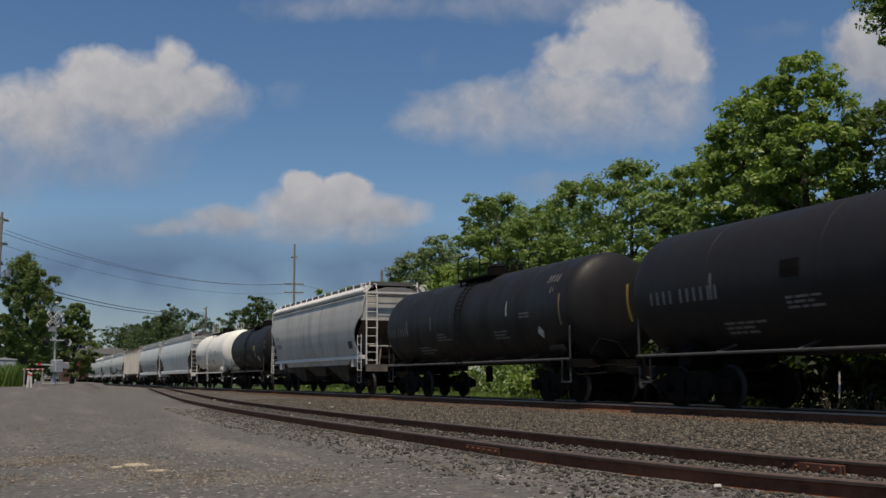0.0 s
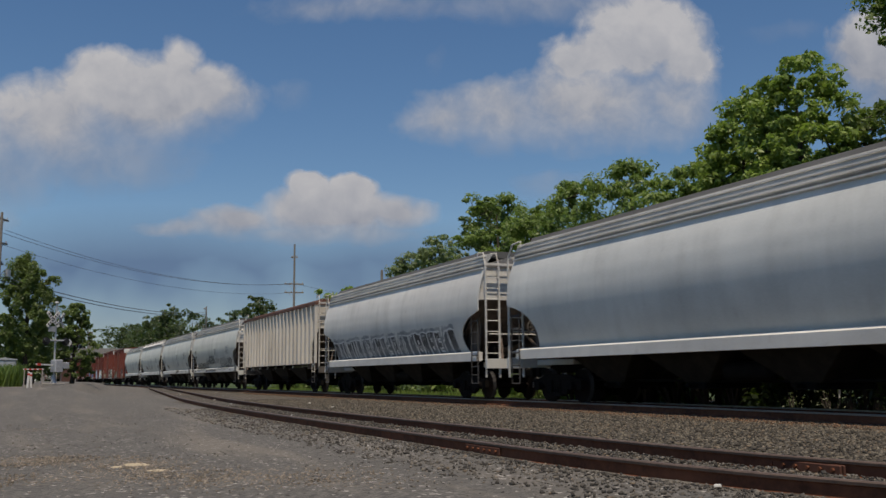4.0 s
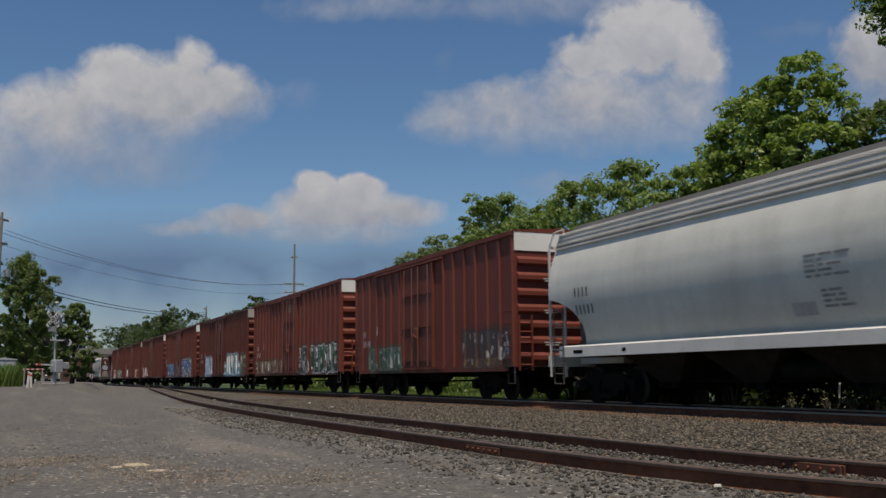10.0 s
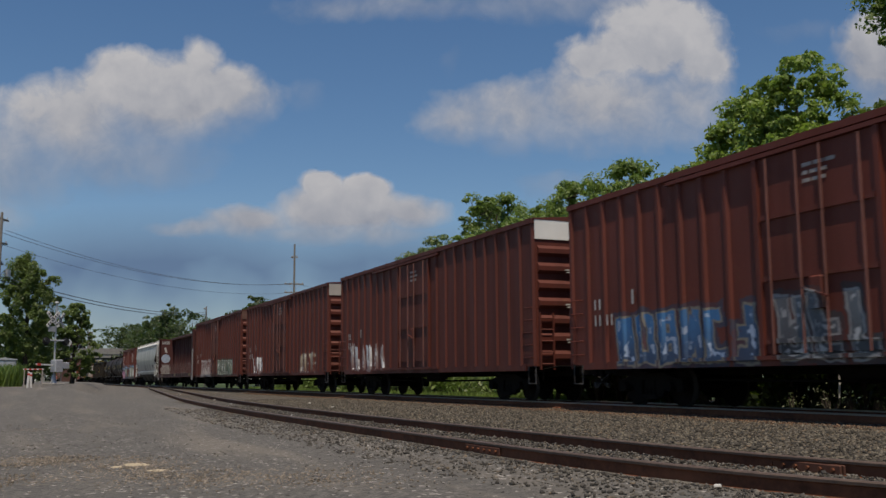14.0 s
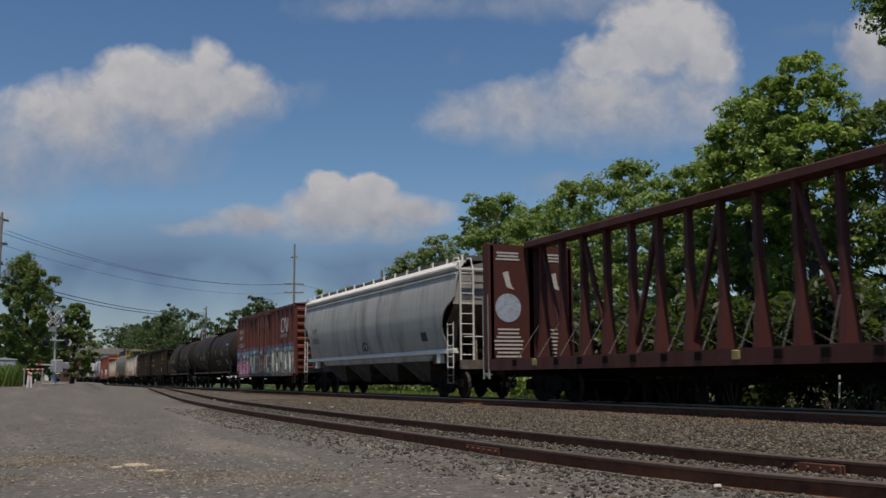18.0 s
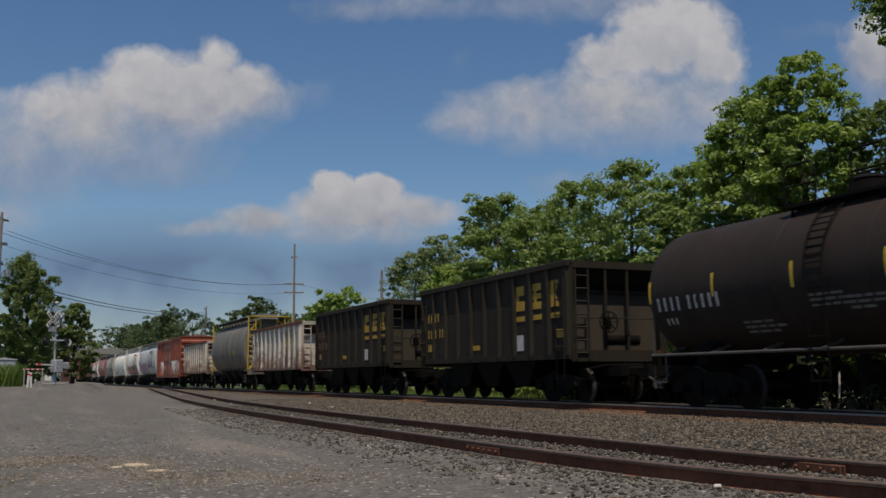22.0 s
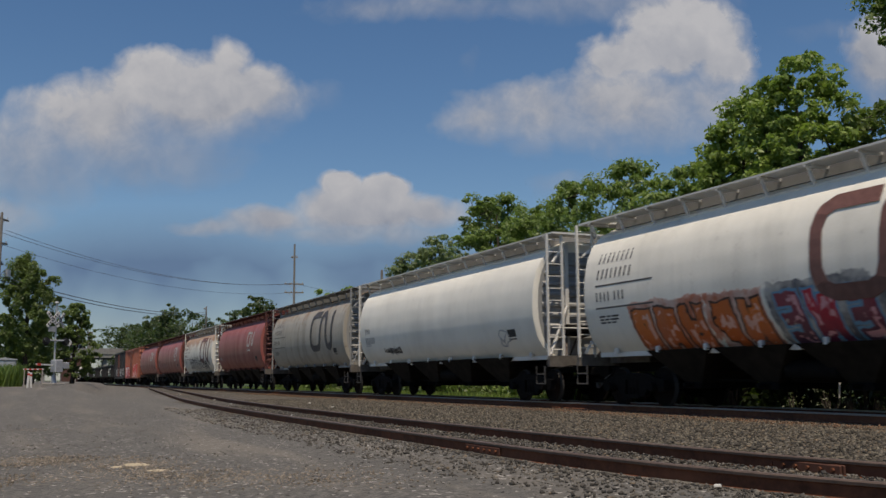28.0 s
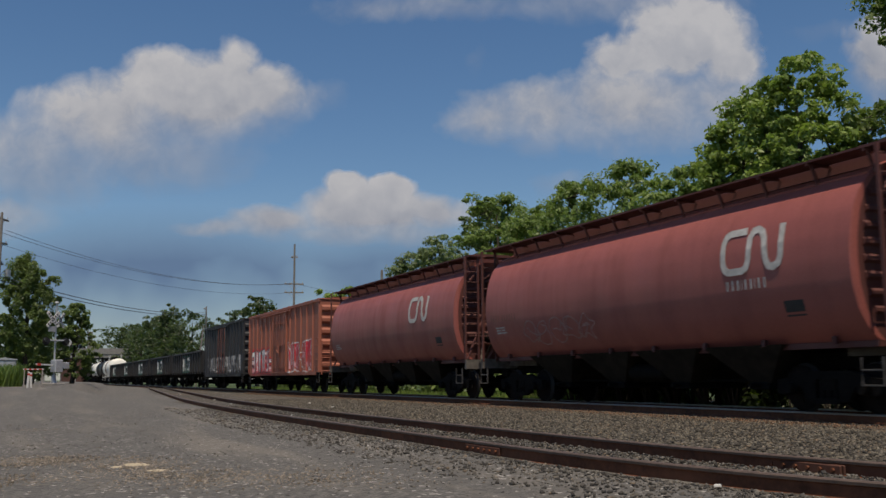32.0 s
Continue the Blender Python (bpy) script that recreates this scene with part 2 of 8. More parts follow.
M["dull_rail"] = plain("dull_grey_rail", (0.06, 0.057, 0.055), 0.6, 0, 0.3, 5.0, 0.1)
M["leaf_haze"] = leaf_material("leaf_distant", (0.07, 0.10, 0.052), (0.10, 0.135, 0.068))
M["grass"] = leaf_material("grass_blade", (0.21, 0.31, 0.07), (0.31, 0.41, 0.12))
M["concrete"] = plain("concrete", (0.26, 0.25, 0.235), 0.9, 0, 0.2, 4.0, 0.2)
M["shingle"] = plain("dark_roof", (0.075, 0.08, 0.085), 0.85, 0, 0.25, 4.0, 0.2)
M["brick_wall"] = plain("dark_red_brick", (0.10, 0.05, 0.04), 0.9, 0, 0.3, 6.0, 0.2)
M["stone"] = plain("pale_stone", (0.33, 0.31, 0.285), 0.9, 0, 0.45, 14.0, 0.4)
M["stone_pale"] = plain("sandy_slab", (0.42, 0.35, 0.24), 0.9, 0, 0.25, 14.0, 0.4)

# ---- mesh kit ----
class Shape:
    """Vertices and faces gathered in plain lists, with a few solids to add."""

    def __init__(self):
        self.v, self.f = [], []

    def add(self, verts, faces):
        k = len(self.v)
        self.v += [tuple(p) for p in verts]
        self.f += [tuple(i + k for i in q) for q in faces]
        return self

    def box(self, x0, x1, y0, y1, z0, z1):
        p = [(x, y, z) for z in (z0, z1) for y in (y0, y1) for x in (x0, x1)]
        return self.add(p, [(0, 2, 3, 1), (4, 5, 7, 6), (0, 1, 5, 4), (2, 6, 7, 3), (0, 4, 6, 2), (1, 3, 7, 5)])

    def soft_box(self, x0, x1, y0, y1, z0, z1, b):
        """A box with its upright and top edges chamfered by b."""
        ring = [(x0 + b, y0), (x1 - b, y0), (x1, y0 + b), (x1, y1 - b), (x1 - b, y1), (x0 + b, y1), (x0, y1 - b), (x0, y0 + b)]
        cx, cy = (x0 + x1) / 2, (y0 + y1) / 2
        kx, ky = 1 - 2 * b / max(x1 - x0, 1e-6), 1 - 2 * b / max(y1 - y0, 1e-6)
        top = [(cx + (x - cx) * kx, cy + (y - cy) * ky, z1) for x, y in ring]
        p = [(x, y, z0) for x, y in ring] + [(x, y, z1 - b) for x, y in ring] + top
        f = [tuple(range(7, -1, -1)), tuple(range(16, 24))]
        for r in (0, 8):
            f += [(r + i, r + (i + 1) % 8, r + 8 + (i + 1) % 8, r + 8 + i) for i in range(8)]
        return self.add(p, f)

    def prism(self, outline, axis, a, b):
        """An outline of (u, v) carried from a to b. axis 'y': (x, z) outline; 'x': (y, z); 'z': (x, y)."""
        def at(u, v, w):
            return {"y": (u, w, v), "x": (w, u, v), "z": (u, v, w)}[axis]
        n = len(outline)
        p = [at(u, v, a) for u, v in outline] + [at(u, v, b) for u, v in outline]
        f = [tuple(range(n)), tuple(range(2 * n - 1, n - 1, -1))]
        f += [(i, n + i, n + (i + 1) % n, (i + 1) % n) for i in range(n)]
        return self.add(p, f)

    def loft(self, rings, closed=True, caps=True):
        n = len(rings[0])
        p = [q for r in rings for q in r]
        f = []
        for k in range(len(rings) - 1):
            for i in range(n if closed else n - 1):
                j = (i + 1) % n
                f.append((k * n + i, k * n + j, (k + 1) * n + j, (k + 1) * n + i))
        if caps:
            f += [tuple(range(n - 1, -1, -1)), tuple(range((len(rings) - 1) * n, len(rings) * n))]
        return self.add(p, f)

    def tube(self, points, r, n=6, caps=True):
        pts = [Vector(p) for p in points]
        rings = []
        for i, p in enumerate(pts):
            d = (pts[min(i + 1, len(pts) - 1)] - pts[max(i - 1, 0)]).normalized()
            a = d.cross(Vector((0, 0, 1)) if abs(d.z) < 0.9 else Vector((0, 1, 0))).normalized()
            b = d.cross(a)
            rr = r[i] if isinstance(r, (list, tuple)) else r
            rings.append([p + a * (rr * math.cos(2 * math.pi * k / n)) + b * (rr * math.sin(2 * math.pi * k / n)) for k in range(n)])
        return self.loft(rings, True, caps)

    def bar(self, p, q, w, h=None):
        """A square bar from p to q."""
        h = h or w
        p, q = Vector(p), Vector(q)
        d = (q - p).normalized()
        a = d.cross(Vector((0, 0, 1)) if abs(d.z) < 0.95 else Vector((0, 1, 0))).normalized()
        b = a.cross(d)
        ring = [a * w / 2 + b * h / 2, -a * w / 2 + b * h / 2, -a * w / 2 - b * h / 2, a * w / 2 - b * h / 2]
        return self.loft([[p + o for o in ring], [q + o for o in ring]])

    def disc(self, c, axis, r0, r1, half, n=20):
        """A solid wheel round axis 'x' or 'y', with a rim of r0 on one face and r1 on the other."""
        c = Vector(c)
        def ring(w, r):
            out = []
            for k in range(n):
                a, b = r * math.cos(2 * math.pi * k / n), r * math.sin(2 * math.pi * k / n)
                out.append(c + (Vector((w, a, b)) if axis == "x" else Vector((a, w, b)) if axis == "y" else Vector((a, b, w))))
            return out
        return self.loft([ring(-half, r0), ring(half, r1)])

    def mesh(self, name, smooth=None):
        m = bpy.data.meshes.new(name)
        m.from_pydata(self.v, [], self.f)
        b = bmesh.new()
        b.from_mesh(m)
        bmesh.ops.recalc_face_normals(b, faces=b.faces)
        if smooth is not None:
            for f in b.faces:
                f.smooth = True
            for e in b.edges:
                if len(e.link_faces) == 2 and e.calc_face_angle(0) > smooth:
                    e.smooth = False
        b.to_mesh(m)
        b.free()
        return m


def part(name, shape, material, parent, label="", smooth=None):
    """One mesh under a thing, or under a part."""
    data = shape.mesh(name, smooth) if isinstance(shape, Shape) else shape
    if material and not data.materials:
        data.materials.append(material)
    ob = new(name, data)
    ob.parent = parent
    return tagged(ob, label) if label else ob


def thing(name, label, category, group="", kind="", shape=None, material=None, smooth=None):
    ob = new(name, shape.mesh(name, smooth) if shape else None)
    if shape and material:
        ob.data.materials.append(material)
    return tagged(ob, label, category, group, kind)


def big_mesh(name, verts, faces_per, material, smooth=False):
    """A mesh from arrays: verts (n, 3), with every faces_per vertices one polygon."""
    m = bpy.data.meshes.new(name)
    verts = np.asarray(verts, dtype=np.float32).reshape(-1, 3)
    n = len(verts)
    m.vertices.add(n)
    m.vertices.foreach_set("co", verts.ravel())
    m.loops.add(n)
    m.loops.foreach_set("vertex_index", np.arange(n, dtype=np.int32))
    m.polygons.add(n // faces_per)
    m.polygons.foreach_set("loop_start", np.arange(0, n, faces_per, dtype=np.int32))
    m.polygons.foreach_set("loop_total", np.full(n // faces_per, faces_per, dtype=np.int32))
    m.update(calc_edges=True)
    m.materials.append(material)
    return m


def indexed_mesh(name, verts, tris, material):
    m = bpy.data.meshes.new(name)
    verts = np.asarray(verts, dtype=np.float32).reshape(-1, 3)
    tris = np.asarray(tris, dtype=np.int32).reshape(-1, 3)
    m.vertices.add(len(verts))
    m.vertices.foreach_set("co", verts.ravel())
    m.loops.add(tris.size)
    m.loops.foreach_set("vertex_index", tris.ravel())
    m.polygons.add(len(tris))
    m.polygons.foreach_set("loop_start", np.arange(0, tris.size, 3, dtype=np.int32))
    m.polygons.foreach_set("loop_total", np.full(len(tris), 3, dtype=np.int32))
    m.update(calc_edges=True)
    m.materials.append(material)
    return m


def smoothstep(a, b, x):
    t = np.clip((np.asarray(x, dtype=float) - a) / (b - a), 0, 1)
    return t * t * (3 - 2 * t)


# ---- ground and tracks ----
GAUGE = 0.7175
def siding_x(y):
    """Centre line of the siding: it draws in to the main track far off."""
    y = np.asarray(y, dtype=float)
    x = 5.80 + 0.0035 * np.clip(10.5 - np.clip(y, 1.5, None), 0, None) ** 3 + 0.0016 * np.clip(y - 15, 0, 30) ** 2 + 0.094 * np.clip(y - 45, 0, 65)
    return np.minimum(x + (TRACK_X - 13.35) * smoothstep(85, 160, y), TRACK_X)

def ground_z(x, y):
    """Height of the ground: the lot is level with the rail feet and climbs to the street beyond."""
    x, y = np.asarray(x, dtype=float), np.asarray(y, dtype=float)
    z = -0.19 + 0.0 * x
    lot = 1 - smoothstep(-2.5, -0.9, x - siding_x(y) + 3.4 * smoothstep(26, 58, y))
    z = z + lot * 0.62 * smoothstep(22, 62, y)
    # grit has drifted up against the siding rails
    z = z + 0.012 * (1 - smoothstep(0.95, 1.9, np.abs(x - siding_x(y)))) * (1 - smoothstep(90, 130, y))
    back = smoothstep(TRACK_X + 2.6, TRACK_X + 5, x)
    z = z - 0.25 * back
    return z

def ground_sheet():
    xs = np.concatenate([-np.geomspace(2500, 8, 26), np.linspace(-6, 30, 91), np.geomspace(33, 2500, 24)])
    ys = np.concatenate([-np.geomspace(2500, 12, 20), np.linspace(-10, 30, 81), np.geomspace(30.6, 4000, 70)])
    gx, gy = np.meshgrid(xs, ys)
    gz = ground_z(gx, gy)
    near = (np.abs(gx) < 35) & (gy < 60)
    rng = np.random.default_rng(3)
    gz = gz + np.where(near & (gx < 13), 0.014 * (rng.random(gx.shape) - 0.5), 0)
    s = Shape()
    ny, nx = gx.shape
    s.v = [(float(a), float(b), float(c)) for a, b, c in zip(gx.ravel(), gy.ravel(), gz.ravel())]
    s.f = [(j * nx + i, j * nx + i + 1, (j + 1) * nx + i + 1, (j + 1) * nx + i) for j in range(ny - 1) for i in range(nx - 1)]
    m = bpy.data.meshes.new("ground")
    m.from_pydata(s.v, [], s.f)
    for k in ("gravel", "ballast", "grass_soil", "shade_brown"):
        m.materials.append(M[k])
    cx = (gx[:-1, :-1] + gx[1:, 1:]) / 2
    cy = (gy[:-1, :-1] + gy[1:, 1:]) / 2
    sx = siding_x(cy)
    idx = np.where(cx > sx - 0.85 - 0.15 * np.sin(cy * 1.3), 1, 0)
    idx = np.where(cx > TRACK_X + 3.1, 2, idx)
    # strip under the trees: their shade is put into the ground colour
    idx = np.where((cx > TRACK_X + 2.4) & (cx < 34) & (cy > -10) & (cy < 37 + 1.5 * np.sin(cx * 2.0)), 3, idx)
    idx = np.where((cx < -1.2) & (cy > 62) | (cx < -60) | (cy > 300), 2, idx)
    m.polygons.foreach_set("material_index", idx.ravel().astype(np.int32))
    m.polygons.foreach_set("use_smooth", np.ones(len(s.f), dtype=bool))
    m.update()
    ob = new("ground", m)
    return tagged(ob, "grey gravel lot, stone ballast and grass running to the horizon", "ground", kind="structure")

ground_sheet()

def rail_shape(xs, ys, z_top):
    """A flat-bottomed rail along a line: foot and web as one shape, head as another."""
    foot = [(-0.07, -0.172), (0.07, -0.172), (0.07, -0.16), (0.012, -0.135), (0.010, -0.045), (0.030, -0.038), (0.030, -0.004),
            (-0.030, -0.004), (-0.030, -0.038), (-0.010, -0.045), (-0.012, -0.135), (-0.07, -0.16)]
    head = [(-0.033, -0.034), (0.033, -0.034), (0.036, -0.012), (0.028, -0.001), (0.0, 0.001), (-0.028, -0.001), (-0.036, -0.012)]
    out = []
    for prof in (foot, head):
        s = Shape()
        s.loft([[(x + a, y, z_top + b) for a, b in prof] for x, y in zip(xs, ys)])
        out.append(s)
    return out

def build_track(name, label, centre, ys, z_top, head_mat, head_label):
    tr = thing(name, label, "railway track", kind="structure")
    for side in (-1, 1):
        foot, head = rail_shape([float(centre(y)) + side * (GAUGE + 0.035) for y in ys], ys, z_top)
        r = part("rail", foot, M["rail"], tr, smooth=0.6)
        part("rail_head", head, head_mat, r, head_label, smooth=0.6)
    return tr

main_ys = [-40, 0, 40, 120, 300, 700]
main_track = build_track("main_track", "straight railway track with rusty rails on stone ballast", lambda y: TRACK_X, main_ys, 0.0, M["rail_head_bright"], "polished steel rail head")
side_ys = list(np.linspace(-8, 40, 49)) + list(np.linspace(42, 210, 60))
siding = build_track("siding_track", "rusty disused siding rails sunk in stone and grit", lambda y: siding_x(y), side_ys, -0.04, M["rail_head"], "dull brown rail head")

# joint bars with their bolts on the siding
def joint_bar(x, y, side, z):
    s = Shape()
    s.soft_box(0.012, 0.036, -0.46, 0.46, -0.128, -0.045, 0.008)
    s.soft_box(-0.036, -0.012, -0.46, 0.46, -0.128, -0.045, 0.008)
    ob = part("joint_bar", s, M["rail_joint"], siding, "bolted rusty joint bar")
    ob.matrix_basis = pose(x, y, z)
    for k in range(6):
        b = Shape()
        b.disc((-0.045, -0.38 + k * 0.152, -0.088), "x", 0.019, 0.019, 0.014, 6)
        part("bolt", b, M["rail"], ob)
joint_bar(float(siding_x(7.03)) + GAUGE + 0.035, 7.03, 1, -0.04)
joint_bar(float(siding_x(10.4)) - GAUGE - 0.035, 10.4, -1, -0.04)

# sleepers: each a piece of the main track; the far ones joined
def tie_mesh(seed):
    rng = random.Random(seed)
    s = Shape()
    j = [rng.uniform(-0.015, 0.015) for _ in range(4)]
    s.soft_box(-1.42 + j[0], 1.42 + j[1], -0.115 + j[2] * 0.5, 0.115 + j[3] * 0.5, -0.30, -0.172, 0.012)
    return s.mesh("tie")
tie_meshes = [tie_mesh(i) for i in range(5)]
for m in tie_meshes:
    m.materials.append(M["tie"])
rng = random.Random(11)
for k in range(200):
    t = part("tie", tie_meshes[k % 5], None, main_track)
    t.matrix_basis = pose(TRACK_X + rng.uniform(-0.04, 0.04), -12 + k * 0.53 + rng.uniform(-0.03, 0.03), 0.0, 0, 0, rng.uniform(-0.8, 0.8))
s = Shape()
for k in range(200, 640):
    y = -12 + k * 0.53
    s.box(TRACK_X - 1.3, TRACK_X + 1.3, y - 0.11, y + 0.11, -0.3, -0.172)
tagged(part("far_ties", s, M["tie"], main_track), kind="stuff")
for k in range(60):
    y = 1.5 + k * 0.56
    t = part("tie", tie_meshes[(k * 3) % 5], None, siding)
    t.matrix_basis = pose(float(siding_x(y)) + rng.uniform(-0.06, 0.06), y + rng.uniform(-0.04, 0.04), -0.045, 0, 0, rng.uniform(-1.5, 1.5))
# tie plates and spikes under the near rail of the main track
plate = Shape().soft_box(-0.10, 0.10, -0.09, 0.09, -0.172, -0.155, 0.005)
for dx, dy in ((-0.085, 0.05), (0.085, -0.05)):
    plate.box(dx - 0.012, dx + 0.012, dy - 0.012, dy + 0.012, -0.155, -0.125)
plate_mesh = plate.mesh("tie_plate")
plate_mesh.materials.append(M["plate_rust"])
for k in range(90):
    p = part("tie_plate", plate_mesh, None, main_track)
    p.matrix_basis = pose(TRACK_X - GAUGE - 0.035, 2 + (k - 0) * 0.53 + 0.0, 0.0)

# loose stones
def stones(name, label, xy, zs, sizes, material, seed):
    """Angular little stones as one object."""
    rng = np.random.default_rng(seed)
    base = np.array([(1, 0, 0), (-1, 0, 0), (0, 1, 0), (0, -1, 0), (0, 0, 1), (0, 0, -1)], dtype=float)
    tri = np.array([(0, 2, 4), (2, 1, 4), (1, 3, 4), (3, 0, 4), (2, 0, 5), (1, 2, 5), (3, 1, 5), (0, 3, 5)])
    n = len(xy)
    v = base[None] * (0.6 + 0.7 * rng.random((n, 6, 1))) + 0.25 * rng.standard_normal((n, 6, 3))
    q = rng.standard_normal((n, 4))
    q /= np.linalg.norm(q, axis=1, keepdims=True)
    w, x, y, z = q.T
    R = np.stack([1 - 2 * (y * y + z * z), 2 * (x * y - z * w), 2 * (x * z + y * w), 2 * (x * y + z * w), 1 - 2 * (x * x + z * z), 2 * (y * z - x * w),
                  2 * (x * z - y * w), 2 * (y * z + x * w), 1 - 2 * (x * x + y * y)], -1).reshape(n, 3, 3)
    v = np.einsum("nij,nkj->nki", R, v) * np.asarray(sizes)[:, None, None]
    v[:, :, 2] *= 0.75
    v += np.concatenate([xy, np.asarray(zs)[:, None]], 1)[:, None, :]
    t = tri[None] + (np.arange(n) * 6)[:, None, None]
    ob = new(name, indexed_mesh(name, v, t, material))
    return tagged(ob, label, "gravel", kind="stuff")

def stone_material(name, lo, hi):
    n = Nodes(name)
    lo, hi = shade(lo, 0.86), shade(hi, 0.86)
    r = n.node("ShaderNodeNewGeometry").outputs["Random Per Island"]
    colour = n.mix(n.math("POWER", r, 1.5), lo, hi)
    colour = n.mix(n.ramp(r, 0.92, 0.95), colour, (0.19, 0.145, 0.10))
    colour = n.mix(n.ramp(n.noise(n.coords(), 40.0, 3), 0.35, 0.7, 0.0, 0.5), colour, shade(lo, 0.7))
    return n.done(colour, 0.9)
M["ballast_stone"] = stone_material("ballast_stone", (0.027, 0.023, 0.018), (0.275, 0.24, 0.183))
M["tie_stone"] = stone_material("ballast_stone_brown", (0.075, 0.05, 0.03), (0.24, 0.165, 0.105))
M["verge_stone"] = stone_material("verge_stone", (0.036, 0.032, 0.027), (0.235, 0.212, 0.178))
M["rust_stone"] = stone_material("rust_stained_stone", (0.09, 0.045, 0.024), (0.30, 0.17, 0.095))
M["sand_grit"] = stone_material("sand_grit", (0.17, 0.14, 0.105), (0.44, 0.375, 0.30))
M["lot_stone"] = stone_material("lot_stone", (0.07, 0.065, 0.057), (0.27, 0.25, 0.22))

rg = np.random.default_rng(5)
def scatter(n, x_of, y0, y1, power=1.6):
    y = y0 + (y1 - y0) * rg.random(n) ** power
    return np.stack([x_of(y, rg.random(n)), y], 1)
p = scatter(64000, lambda y, r: siding_x(y) + 0.95 + r * (TRACK_X - 1.0 - siding_x(y) - 0.95), 2.5, 42)
stones("ballast_stones", "crushed grey-brown ballast stones between the tracks", p, ground_z(p[:, 0], p[:, 1]) + 0.012 * rg.random(len(p)), 0.010 + 0.026 * rg.random(len(p)), M["ballast_stone"], 1)
p = scatter(16000, lambda y, r: siding_x(y) - 0.62 + r * 1.24, 2.0, 32)
stones("siding_stones", "fine stone and grit between the siding rails", p, ground_z(p[:, 0], p[:, 1]) + 0.0 + 0.03 * rg.random(len(p)), 0.008 + 0.022 * rg.random(len(p)), M["verge_stone"], 2)
p = scatter(7500, lambda y, r: siding_x(y) - 0.9 - 1.3 * r ** 2.2, 2.0, 30)
stones("verge_stones", "ballast stones spilled beside the siding", p, ground_z(p[:, 0], p[:, 1]) + 0.006, 0.008 + 0.026 * rg.random(len(p)) ** 2, M["verge_stone"], 3)
p = scatter(26000, lambda y, r: TRACK_X - 2.5 + 3.2 * r, 0.0, 60)
stones("main_stones", "ballast stones packed round the main track ties", p, ground_z(p[:, 0], p[:, 1]) + 0.02 * rg.random(len(p)) - 0.01, 0.012 + 0.02 * rg.random(len(p)), M["tie_stone"], 4)
p = scatter(15000, lambda y, r: TRACK_X - 2.1 + 1.15 * r ** 0.8, 2.0, 60)
stones("rusty_stones", "rust-stained stones along the main track's tie ends", p, ground_z(p[:, 0], p[:, 1]) + 0.03 * rg.random(len(p)) - 0.005, 0.010 + 0.022 * rg.random(len(p)), M["rust_stone"], 14)
p = scatter(15000, lambda y, r: -3.5 + (siding_x(y) - 1.2 + 3.5) * r, 2.4, 28, 2.0)
stones("lot_pebbles", "small pebbles strewn over the gravel lot", p, ground_z(p[:, 0], p[:, 1]) + 0.0, 0.004 + 0.016 * rg.random(len(p)) ** 4, M["lot_stone"], 6)

def grit_patch(cx, cy, rx, ry, n):
    q = rg.standard_normal((n, 2)) * 0.45
    return np.stack([cx + q[:, 0] * rx, cy + q[:, 1] * ry], 1)
p = np.concatenate([grit_patch(0.25, 12.0, 0.8, 0.9, 1300), grit_patch(1.2, 11.0, 0.7, 1.3, 1100), grit_patch(1.15, 9.8, 1.0, 0.9, 700), grit_patch(1.9, 9.0, 1.4, 0.9, 1300), grit_patch(0.1, 9.8, 0.9, 0.8, 500), grit_patch(0.3, 19.5, 0.8, 0.7, 160), grit_patch(2.6, 8.2, 0.9, 0.7, 300)])
stones("sand_grit", "pale sandy grit scattered on the gravel lot", p, ground_z(p[:, 0], p[:, 1]) + 0.001, 0.005 + 0.014 * rg.random(len(p)) ** 2, M["sand_grit"], 8)

# ---- the train ----
CARS = []          # (car, place of its middle along the train)
WHEELSETS = {-1: [], 1: []}
WHEEL_R = 0.457

